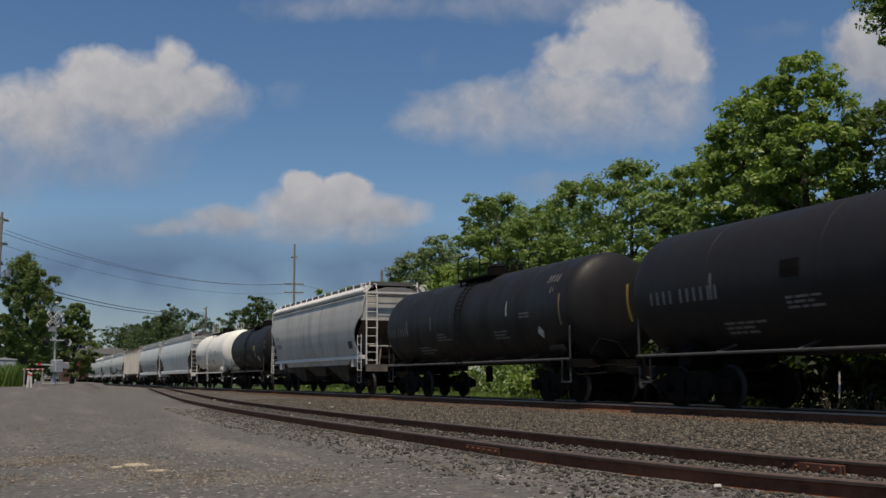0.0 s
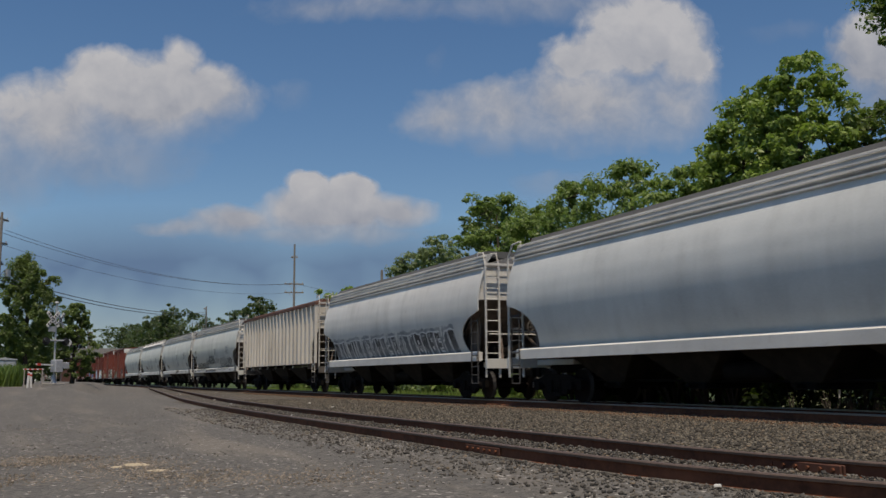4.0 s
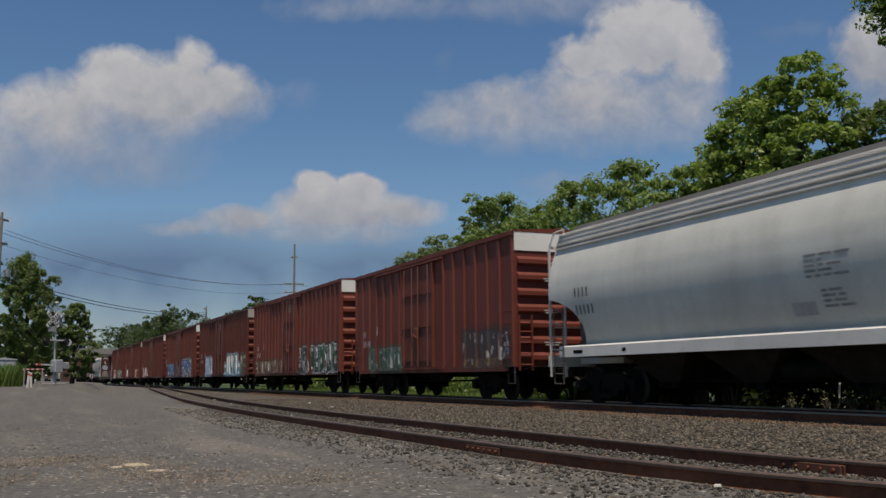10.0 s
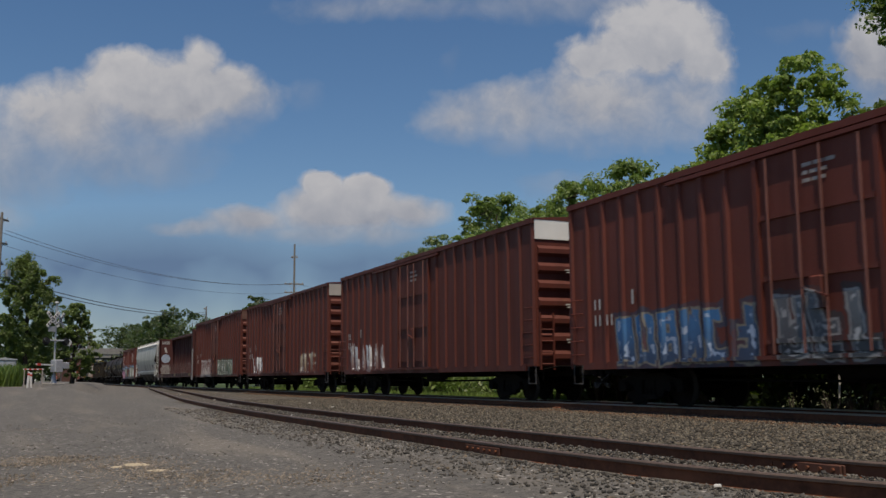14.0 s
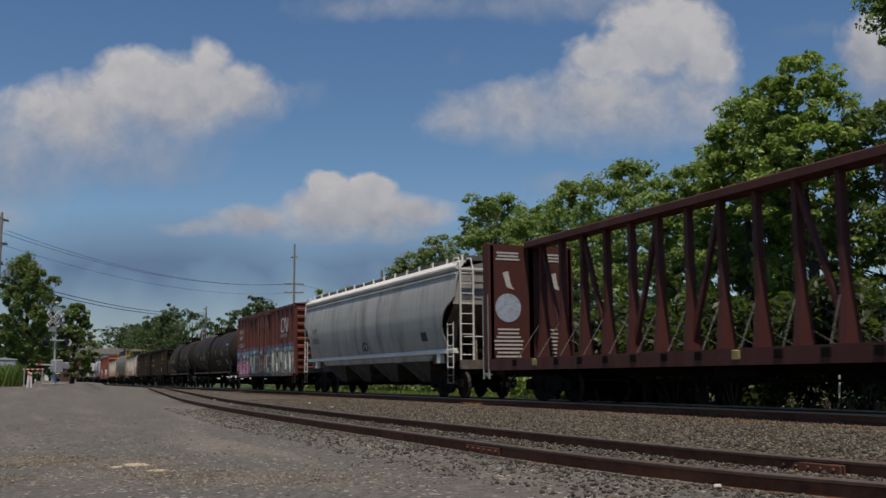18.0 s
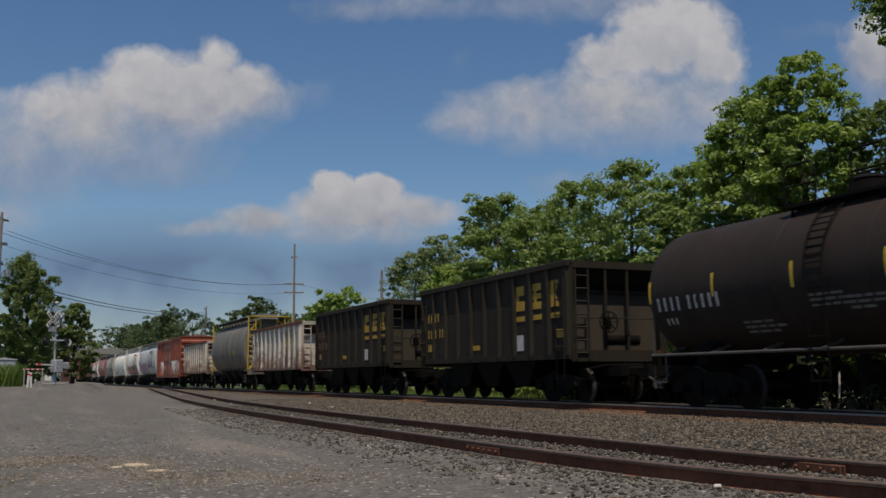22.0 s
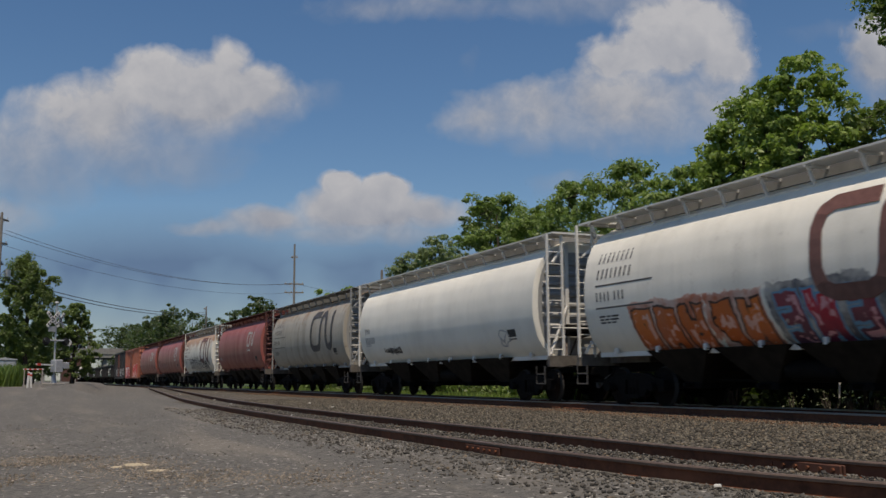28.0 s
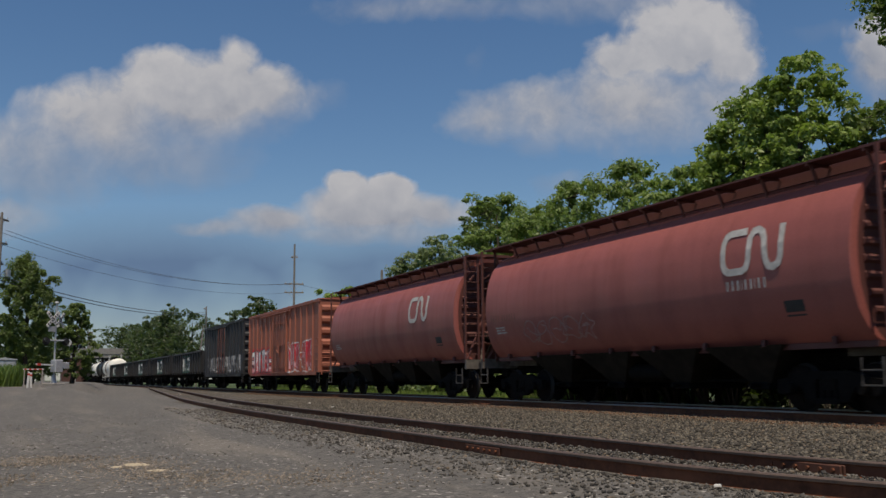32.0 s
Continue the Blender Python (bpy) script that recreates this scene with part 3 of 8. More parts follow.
def truck_meshes():
    side = Shape()
    out = [(-1.28, 0.36), (-1.28, 0.62), (-0.98, 0.66), (-0.55, 0.78), (0.55, 0.78), (0.98, 0.66), (1.28, 0.62), (1.28, 0.36), (1.06, 0.33), (1.04, 0.50), (0.68, 0.50),
           (0.52, 0.24), (0.30, 0.20), (0.26, 0.62), (-0.26, 0.62), (-0.30, 0.20), (-0.52, 0.24), (-0.68, 0.50), (-1.04, 0.50), (-1.06, 0.33)]
    side.prism(out, "x", -0.07, 0.07)
    side.box(-0.09, 0.09, -0.30, 0.30, 0.17, 0.27)
    for y in (-0.16, 0.0, 0.16):
        side.tube([(0, y, 0.27), (0, y, 0.62)], 0.06, 8)
    for y in (-0.89, 0.89):
        side.disc((-0.10, y, WHEEL_R), "x", 0.11, 0.13, 0.08, 12)
    bolster = Shape()
    bolster.soft_box(-1.05, 1.05, -0.2, 0.2, 0.42, 0.70, 0.04)
    bolster.disc((0, 0, 0.75), "z", 0.2, 0.2, 0.06, 14)
    bolster.bar((-0.9, -0.45, 0.40), (0.9, -0.45, 0.40), 0.10).bar((-0.9, 0.45, 0.40), (0.9, 0.45, 0.40), 0.10)
    ws, tread = Shape(), Shape()
    ws.tube([(-0.98, 0, 0), (0.98, 0, 0)], 0.085, 10)
    def lathe(shape, sx, prof, n=28):
        shape.loft([[(sx * x, r * math.cos(2 * math.pi * k / n), r * math.sin(2 * math.pi * k / n)) for k in range(n)] for x, r in prof], True, shape is not tread)
    for sx in (-1, 1):
        lathe(ws, sx, [(0.66, 0.12), (0.67, 0.30), (0.675, 0.43), (0.68, 0.48), (0.705, 0.482)])
        lathe(ws, sx, [(0.80, 0.445), (0.80, 0.39), (0.775, 0.36), (0.75, 0.18), (0.78, 0.13), (0.78, 0.08)])
        lathe(tread, sx, [(0.705, 0.4815), (0.725, 0.462), (0.80, 0.4455)])
        for k in range(2):  # cast marks on the plate
            a = math.pi * k
            ws.bar((sx * 0.775, 0.2 * math.cos(a), 0.2 * math.sin(a)), (sx * 0.79, 0.30 * math.cos(a), 0.30 * math.sin(a)), 0.05)
    return side.mesh("side_frame"), bolster.mesh("truck"), ws.mesh("wheelset", 0.5), tread.mesh("wheel_tread", 0.6)

SIDE_FRAME, BOLSTER, WHEELSET, TREAD = truck_meshes()
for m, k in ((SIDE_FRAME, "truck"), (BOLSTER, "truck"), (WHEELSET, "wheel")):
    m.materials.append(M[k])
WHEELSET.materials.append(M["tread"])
_b = bmesh.new()
_b.from_mesh(WHEELSET)
_k = len(_b.faces)
_b.from_mesh(TREAD)
for i, f in enumerate(_b.faces):
    f.material_index = 1 if i >= _k else 0
_b.to_mesh(WHEELSET)
_b.free()

def add_truck(car, y):
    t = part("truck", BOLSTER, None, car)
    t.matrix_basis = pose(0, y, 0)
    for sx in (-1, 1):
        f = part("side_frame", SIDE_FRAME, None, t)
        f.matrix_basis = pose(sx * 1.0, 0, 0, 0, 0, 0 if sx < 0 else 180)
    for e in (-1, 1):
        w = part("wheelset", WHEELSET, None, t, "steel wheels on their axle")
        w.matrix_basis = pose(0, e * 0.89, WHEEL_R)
        WHEELSETS[e].append(w)

def coupler_mesh():
    s = Shape()
    s.soft_box(-0.11, 0.11, -0.75, 0.10, 0.76, 0.96, 0.03)
    s.prism([(-0.16, -0.75), (-0.20, -1.02), (-0.06, -1.06), (0.02, -0.94), (0.12, -0.98), (0.19, -0.90), (0.15, -0.75)], "z", 0.70, 1.02)
    s.tube([(0.3, -0.1, 0.8), (0.34, -0.5, 0.55), (0.26, -0.95, 0.62)], 0.03, 6)
    return s.mesh("coupler")
COUPLER = coupler_mesh()
COUPLER.materials.append(M["truck"])
LEVER = Shape().tube([(-1.38, -0.12, 0.62), (-1.36, -0.16, 0.92), (-0.9, -0.20, 1.0), (-0.3, -0.24, 0.98), (-0.12, -0.55, 0.99)], 0.018, 5).mesh("uncoupling_lever")
HOSE = Shape().tube([(0.30, -0.15, 0.78), (0.34, -0.45, 0.62), (0.33, -0.72, 0.42), (0.24, -0.98, 0.40), (0.16, -1.06, 0.47)], 0.026, 6).soft_box(0.10, 0.20, -1.12, -1.02, 0.44, 0.54, 0.01).mesh("air_hose")
LEVER.materials.append(M["truck"])
HOSE.materials.append(M["dull_rail"])

def begin(name, label, category, u_r, u_l, truck_in=2.6, group="freight cars of the train", reach=0.0):
    """A car between two places along the train, with its running gear."""
    car = thing(name, label, category, group)
    half = (u_l - u_r) / 2
    CARS.append((car, (u_l + u_r) / 2))
    for e in (-1, 1):
        add_truck(car, e * (half - truck_in))
        c = part("coupler", COUPLER, None, car)
        c.matrix_basis = pose(0, e * (half - 0.05 + reach), 0, 0, 0, 0 if e < 0 else 180)
        part("uncoupling_lever", LEVER, None, c)
        part("air_hose", HOSE, None, c, "rubber brake hose with a metal end")
        if reach:
            a, b = e * (half - 0.4), e * (half + reach)
            part("draft_sill", Shape().box(-0.35, 0.35, min(a, b), max(a, b), 0.72, 1.05), M["under"], car)
    return car, half

def centre_sill(car, half, z0=0.82, z1=1.12, w=0.42):
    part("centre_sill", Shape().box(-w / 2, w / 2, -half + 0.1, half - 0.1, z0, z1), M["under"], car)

def brake_gear(car, half):
    s = Shape()
    s.tube([(-0.75, -0.9, 0.80), (-0.75, -0.75, 0.80), (-0.75, 0.55, 0.80), (-0.75, 0.7, 0.80)], [0.05, 0.2, 0.2, 0.05], 12)
    part("air_reservoir", s, M["under"], car, smooth=0.6)
    s = Shape().tube([(-0.5, -half + 2.5, 0.62), (-0.55, 0, 0.58), (-0.5, half - 2.5, 0.62)], 0.03, 5)
    part("brake_rod", s, M["under"], car)

def ladder(car, name, p, q, wide, material, rungs, r=0.022, label=""):
    """A ladder between two points, its rungs along 'wide'."""
    p, q, w = Vector(p), Vector(q), Vector(wide)
    s = Shape()
    for k in (-0.5, 0.5):
        s.bar(p + w * k, q + w * k, r * 2.2)
    for k in range(rungs):
        c = p + (q - p) * ((k + 0.5) / rungs)
        s.tube([c - w * 0.5, c + w * 0.5], r, 5)
    return part(name, s, material, car, label)

def brake_wheel(car, y, z, x=0.35, material=None):
    s = Shape()
    n = 16
    ring = [(x + 0.28 * math.cos(2 * math.pi * k / n), y, z + 0.28 * math.sin(2 * math.pi * k / n)) for k in range(n + 1)]
    s.tube(ring, 0.02, 5)
    for k in range(4):
        a = math.pi * k / 4
        s.bar((x - 0.28 * math.cos(a), y, z - 0.28 * math.sin(a)), (x + 0.28 * math.cos(a), y, z + 0.28 * math.sin(a)), 0.025)
    s.soft_box(x - 0.1, x + 0.1, y + (0.02 if y < 0 else -0.16), y + (0.16 if y < 0 else -0.02), z - 0.2, z + 0.14, 0.02)
    return part("brake_wheel", s, material or M["under"], car)

def panel_marks(car, name, cells, x, y_lead, z, h, material, label="", gap=0.35, follow=None, lean=0.0):
    """Lettering that is kept as plain bars. cells: bar widths, 0 is a space. It reads from +y to -y on the near side.
    follow(z): the side's x at a height, for curved sides."""
    y = y_lead
    for c in cells:
        w = (c or 0.5) * h * 0.62
        if c:
            s = Shape()
            for a, b, c2, d in ((w * 0.32, 0, w * 0.70, h),):
                z0, z1 = z + b, z + d
                ring = []
                for yy, zz in ((y - a, z0), (y - c2, z0), (y - c2, z1), (y - a, z1)):
                    xx = (follow(zz) if follow else x) - 0.008
                    ring.append((xx, yy - lean * (zz - z), zz))
                s.add(ring + [(p[0] + 0.004, p[1], p[2]) for p in ring], [(0, 1, 2, 3), (0, 4, 5, 1), (1, 5, 6, 2), (2, 6, 7, 3), (3, 7, 4, 0)])
            part(name, s, material, car, label)
        y -= w + gap * h * 0.45

def patch(car, name, y0, y1, z0, z1, material, x=None, follow=None, label="", lift=0.006):
    """A thin painted or bolted plate on the near side, bent to the side's curve."""
    s = Shape()
    n = max(1, int((z1 - z0) / 0.12)) if follow else 1
    rings = []
    for k in range(n + 1):
        z = z0 + (z1 - z0) * k / n
        xx = (follow(z) if follow else x) - lift
        rings.append([(xx, y0, z), (xx, y1, z), (xx + 0.005, y1, z), (xx + 0.005, y0, z)])
    s.loft(rings)
    return part(name, s, material, car, label)

def notice(car, y_lead, z_top, lines, wide, material, follow, seed, high=0.05):
    """A block of small print on the near side: each word is one thin bar."""
    rr = random.Random(seed)
    for k in range(lines):
        z = z_top - k * high * 1.9
        y, end = y_lead, y_lead - wide * rr.uniform(0.6, 1.0)
        while y > end:
            w = rr.uniform(0.12, 0.36)
            s = Shape()
            x0, x1 = follow(z) - 0.008, follow(z + high) - 0.008
            s.add([(x0, y, z), (x0, y - w, z), (x1, y - w, z + high), (x1, y, z + high), (x0 + 0.004, y, z), (x0 + 0.004, y - w, z), (x1 + 0.004, y - w, z + high), (x1 + 0.004, y, z + high)],
                  [(0, 1, 2, 3), (0, 4, 5, 1), (1, 5, 6, 2), (2, 6, 7, 3), (3, 7, 4, 0)])
            part("printed_word", s, material, car)
            y -= w + 0.06

def worm(car, y_lead, z0, size, material, follow, label):
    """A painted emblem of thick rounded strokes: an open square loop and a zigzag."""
    t = size * 0.17
    def stroke(pts):
        s = Shape()
        fine = []
        for a, b in zip(pts, pts[1:]):
            for k in range(8):
                fine.append((a[0] + (b[0] - a[0]) * k / 8, a[1] + (b[1] - a[1]) * k / 8))
        fine.append(pts[-1])
        ring = []
        for i, (u, v) in enumerate(fine):
            a, b = fine[max(0, i - 1)], fine[min(len(fine) - 1, i + 1)]
            d = Vector((b[0] - a[0], b[1] - a[1])).normalized()
            nrm = Vector((-d.y, d.x)) * t / 2
            r = []
            for sgn in (1, -1):
                uu, vv = u + nrm.x * sgn, v + nrm.y * sgn
                r.append((follow(z0 + vv) - 0.016, y_lead - uu, z0 + vv))
            ring.append([r[0], r[1], (r[1][0] + 0.006, r[1][1], r[1][2]), (r[0][0] + 0.006, r[0][1], r[0][2])])
        s.loft(ring)
        return part("emblem_stroke", s, material, car, label)
    k = size
    stroke([(0.80 * k, 0.97 * k), (0.22 * k, 0.97 * k), (0.07 * k, 0.90 * k), (0.0, 0.72 * k), (0.0, 0.28 * k), (0.07 * k, 0.10 * k), (0.22 * k, 0.03 * k),
            (0.68 * k, 0.03 * k), (0.82 * k, 0.10 * k), (0.89 * k, 0.28 * k), (0.92 * k, 0.78 * k), (1.02 * k, 0.94 * k), (1.18 * k, 0.97 * k), (1.33 * k, 0.88 * k), (1.40 * k, 0.70 * k),
            (1.46 * k, 0.25 * k), (1.56 * k, 0.07 * k), (1.72 * k, 0.03 * k), (1.88 * k, 0.10 * k), (1.95 * k, 0.28 * k), (1.97 * k, 1.0 * k)])

def scrawl(car, y_lead, y_end, z0, z1, follow, material, seed, letters=6, width=0.045, label="sprayed looping lines", wild=1.0):
    """Sprayed lines: each letter-like loop is one bent stroke, lying on the side's curve."""
    rr = random.Random(seed)
    step = (y_lead - y_end) / letters
    h = z1 - z0
    for k in range(letters):
        mid_u, mid_v = y_lead - step * (k + 0.5), (z0 + z1) / 2
        pts = []
        if h > 0.45:   # a bubble outline with lobes and a tail that runs on into it
            n = rr.randint(8, 11)
            a0 = rr.uniform(0, 6.28)
            for i in range(n + 2):
                a = a0 + 2 * math.pi * i / n
                r = rr.uniform(0.72, 1.12) * (0.55 if rr.random() < 0.2 * wild else 1.0)
                pts.append((mid_u - 0.60 * step * r * math.cos(a), mid_v + 0.48 * h * r * math.sin(a)))
            pts += [(mid_u + rr.uniform(-0.3, 0.3) * step, mid_v + rr.uniform(-0.25, 0.3) * h) for _ in range(3)]
        else:          # quick handwriting: loops that lean on one another
            n = rr.randint(7, 10)
            for i in range(n):
                a = 2.4 * i + rr.uniform(-0.5, 0.5)
                pts.append((mid_u + step * (0.5 - i / (n - 1)) + 0.22 * step * math.sin(a), mid_v + 0.5 * h * math.cos(a) * rr.uniform(0.5, 1.1)))
        fine = []
        for i in range(len(pts) - 1):
            p0, p1, p2, p3 = pts[max(0, i - 1)], pts[i], pts[i + 1], pts[min(len(pts) - 1, i + 2)]
            for j in range(7):
                q = j / 7
                fine.append(tuple(0.5 * (2 * b + (c - a) * q + (2 * a - 5 * b + 4 * c - d) * q * q + (3 * b - a - 3 * c + d) * q ** 3) for a, b, c, d in zip(p0, p1, p2, p3)))
        s = Shape()
        ring = []
        for i, (u, v) in enumerate(fine):
            a, b = fine[max(0, i - 1)], fine[min(len(fine) - 1, i + 1)]
            d = Vector((b[0] - a[0], b[1] - a[1]))
            d = d.normalized() if d.length > 1e-6 else Vector((1, 0))
            r = []
            for sgn in (1, -1):
                uu, vv = u - d.y * width / 2 * sgn, v + d.x * width / 2 * sgn
                r.append((follow(vv) - 0.010, uu, vv))
            ring.append([r[0], r[1], (r[1][0] + 0.004, r[1][1], r[1][2]), (r[0][0] + 0.004, r[0][1], r[0][2])])
        s.loft(ring)
        part("sprayed_line", s, material, car, label)

def on_profile(profile):
    """The near side's x at a height, from a half profile of (x, z)."""
    zs = [z for _, z in profile]
    xs = [x for x, _ in profile]
    return lambda z: -float(np.interp(z, zs, xs))

# -- tank cars --
def tank_car(name, label, u_r, u_l, R, zc, paint, bright, marks=None, stripes=(), platform="rail", gear=None, sub=None):
    car, half = begin(name, label, "tank car", u_r, u_l, 2.2)
    gear = gear or M["under"]
    L = half - 0.25
    n = 40
    prof = [(-L, 0.02)] + [(-L + 0.55 * (1 - math.cos(a)), R * math.sin(a)) for a in (0.25, 0.5, 0.8, 1.1, 1.35, math.pi / 2)]
    prof += [(y, R) for y in np.linspace(-L + 0.8, L - 0.8, 6)]
    prof += [(-y, r) for y, r in reversed(prof[:7])]
    s = Shape().loft([[(r * math.cos(2 * math.pi * k / n), y, zc + r * math.sin(2 * math.pi * k / n)) for k in range(n)] for y, r in prof])
    part("tank", s, paint, car, smooth=0.7)
    for y in (-L * 0.62, -L * 0.21, L * 0.21, L * 0.62):  # weld seams
        s = Shape().loft([[((R + d) * math.cos(2 * math.pi * k / n), y + w, zc + (R + d) * math.sin(2 * math.pi * k / n)) for k in range(n)] for w, d in ((-0.03, -0.01), (-0.015, 0.005), (0.015, 0.005), (0.03, -0.01))], True, False)
        part("weld_band", s, paint, car, smooth=0.7)
    for sx in (-1, 1):  # side running pipe and its brackets
        s = Shape().tube([(sx * 1.45, -half + 0.7, 1.17), (sx * 1.45, half - 0.7, 1.17)], 0.034, 8)
        for y in np.linspace(-half + 1.2, half - 1.2, 7):
            s.bar((sx * 1.45, y, 1.17), (sx * 0.9, y, 1.35), 0.05)
        part("side_rail", s, bright, car)
    for e in (-1, 1):
        y = e * (half - 2.2)
        s = Shape().prism([(-1.25, 0.95), (1.25, 0.95), (1.22, 1.25), (R * 0.60, zc - R * 0.75), (R * 0.3, zc - R * 0.93), (-R * 0.3, zc - R * 0.93), (-R * 0.60, zc - R * 0.75), (-1.22, 1.25)], "y", y - 0.2, y + 0.2)
        part("saddle", s, gear, car)
        s = Shape().box(-1.45, 1.45, e * (half - 0.75) - 0.08, e * (half - 0.75) + 0.08, 0.95, 1.18)
        s.box(-0.35, 0.35, min(e * (half - 0.1), e * (half - 3.0)), max(e * (half - 0.1), e * (half - 3.0)), 0.82, 1.15)
        part("end_sill", s, gear, car)
        for sx in (-1, 1):
            s = Shape().tube([(sx * 1.4, e * (half - 0.72), 0.55), (sx * 1.4, e * (half - 0.72), 2.05), (sx * 0.6, e * (half - 0.72), 2.05)], 0.022, 6)
            s.bar((sx * 1.4, e * (half - 1.15), 1.17), (sx * 1.4, e * (half - 1.15), 0.55), 0.03)
            s.bar((sx * 1.4, e * (half - 0.72), 0.57), (sx * 1.4, e * (half - 1.15), 0.57), 0.04)
            part("end_handrail", s, bright, car)
    top = zc + R
    s = Shape().disc((0, 0, top + 0.12), "z", 0.42, 0.38, 0.2, 18)
    s.disc((0, 0, top + 0.36), "z", 0.40, 0.2, 0.05, 18)
    for k in range(3):
        s.disc((0.15 * (k - 1), -0.8 - 0.25 * k, top + 0.12), "z", 0.10, 0.07, 0.16, 10)
    part("manway", s, gear, car, smooth=0.6)
    if platform:
        s = Shape().box(-0.95, 0.95, -1.3, 1.3, top - 0.12, top - 0.06)
        for sx in (-1, 1):
            s.bar((sx * 0.9, -1.1, top - 0.35), (sx * 0.9, -1.1, top - 0.1), 0.05).bar((sx * 0.9, 1.1, top - 0.35), (sx * 0.9, 1.1, top - 0.1), 0.05)
        part("top_platform", s, gear, car)
        for sx in (-1, 1):
            for a, b in ((-1.25, -0.45), (0.45, 1.25)):
                s = Shape().tube([(sx * 0.93, a, top - 0.1), (sx * 0.93, a, top + 0.62), (sx * 0.93, a + 0.12, top + 0.72), (sx * 0.93, b - 0.12, top + 0.72), (sx * 0.93, b, top + 0.62), (sx * 0.93, b, top - 0.1)], 0.025, 6)
                s.tube([(sx * 0.93, a, top + 0.3), (sx * 0.93, b, top + 0.3)], 0.02, 6)
                part("platform_railing", s, bright if bright == M["white"] else gear, car)
        for sx in (-1, 1):
            s = Shape()
            for dy in (-0.22, 0.22):
                pts = [(sx * (R + 0.07) * math.cos(a), dy, zc + (R + 0.07) * math.sin(a)) for a in np.linspace(1.15, 0.0, 8)]
                s.tube(pts + [(sx * 1.5, dy, 1.2), (sx * 1.5, dy, 0.55)], 0.017, 6)
            for k in range(11):
                a = 1.1 - k * 0.1 if k < 11 else 0
                s.tube([(sx * (R + 0.07) * math.cos(a), -0.22, zc + (R + 0.07) * math.sin(a)), (sx * (R + 0.07) * math.cos(a), 0.22, zc + (R + 0.07) * math.sin(a))], 0.013, 5)
            for z in (2.3, 2.0, 1.7, 1.4, 0.95, 0.6):
                s.tube([(sx * 1.52, -0.22, z), (sx * 1.52, 0.22, z)], 0.013, 5)
            part("ladder", s, bright if bright == M["white"] else gear, car)
    follow = lambda z: -math.sqrt(max(0.01, R * R - (z - zc) ** 2))
    for y, z0, z1, w, mat, lab in stripes:
        patch(car, "reflector", y - w / 2, y + w / 2, z0, z1, mat, follow=follow, label=lab, lift=0.008)
    for m in marks or ():
        cells, y, z, h, mat = m
        panel_marks(car, "stencilled_mark", cells, 0, y, z, h, mat, follow=follow)
    if marks and stripes:
        for k, (y, z, n, w) in enumerate(((half - 3.6, 1.75, 3, 1.3), (half - 5.6, 2.15, 3, 1.0), (-half + 5.2, 2.05, 3, 0.9), (-half + 3.4, 2.5, 2, 0.5))):
            notice(car, y, z, n, w, M["stencil_grey"] if bright != M["white"] else M["print_grey"], follow, int(abs(u_r)) * 7 + k, 0.05)
        if bright != M["white"]:
            yp, zp, q = -half + 2.3, 1.95, 0.17
            s = Shape().add([(follow(zp + b) - 0.03 + d, yp + a, zp + b) for d in (0, 0.02) for a, b in ((-q, 0), (0, -q), (q, 0), (0, q))], [(0, 1, 2, 3), (4, 5, 6, 7), (0, 4, 5, 1), (1, 5, 6, 2), (2, 6, 7, 3), (3, 7, 4, 0)])
            part("placard", s, M["stencil_white"], car, "small white diamond placard")
    brake_wheel(car, -half + 0.7, 1.95, 0.5, gear)
    s = Shape().tube([(-1.25, -half + 1.0, 1.42), (-1.25, -half + 1.08, 1.42), (-1.25, -half + 1.75, 1.42), (-1.25, -half + 1.83, 1.42)], [0.06, 0.2, 0.2, 0.06], 14)
    part("air_reservoir", s, bright if bright == M["white"] else gear, car, smooth=0.6)
    s = Shape().tube([(-0.9, -half + 0.5, 1.3), (-0.7, -half + 0.35, 1.7), (-0.2, -half + 0.3, 1.6), (0.1, -half + 0.25, 1.2)], 0.03, 6)
    s.tube([(-1.2, -half + 1.2, 0.95), (-1.2, -half + 0.6, 0.75), (-0.6, -half + 0.2, 0.8)], 0.03, 6)
    part("brake_pipe", s, M["truck"], car)
    s = Shape().tube([(-0.4, 0, zc - R - 0.02), (-0.4, 0, 0.55)], 0.12, 10)
    part("outlet_valve", s, gear, car)
    return car

# -- covered hoppers --
BULGED = [(1.24, 1.50), (1.38, 1.80), (1.50, 2.2), (1.58, 2.6), (1.60, 2.95), (1.57, 3.35), (1.48, 3.75), (1.31, 4.22)]
PLATE = [(1.30, 1.62), (1.42, 1.9), (1.53, 2.35), (1.58, 2.85), (1.56, 3.35), (1.50, 3.8), (1.43, 4.12), (1.37, 4.28)]
ROUND = [(1.05, 1.28), (1.28, 1.50), (1.46, 1.85), (1.575, 2.3), (1.60, 2.75), (1.57, 3.2), (1.47, 3.65), (1.28, 4.03), (1.05, 4.27)]

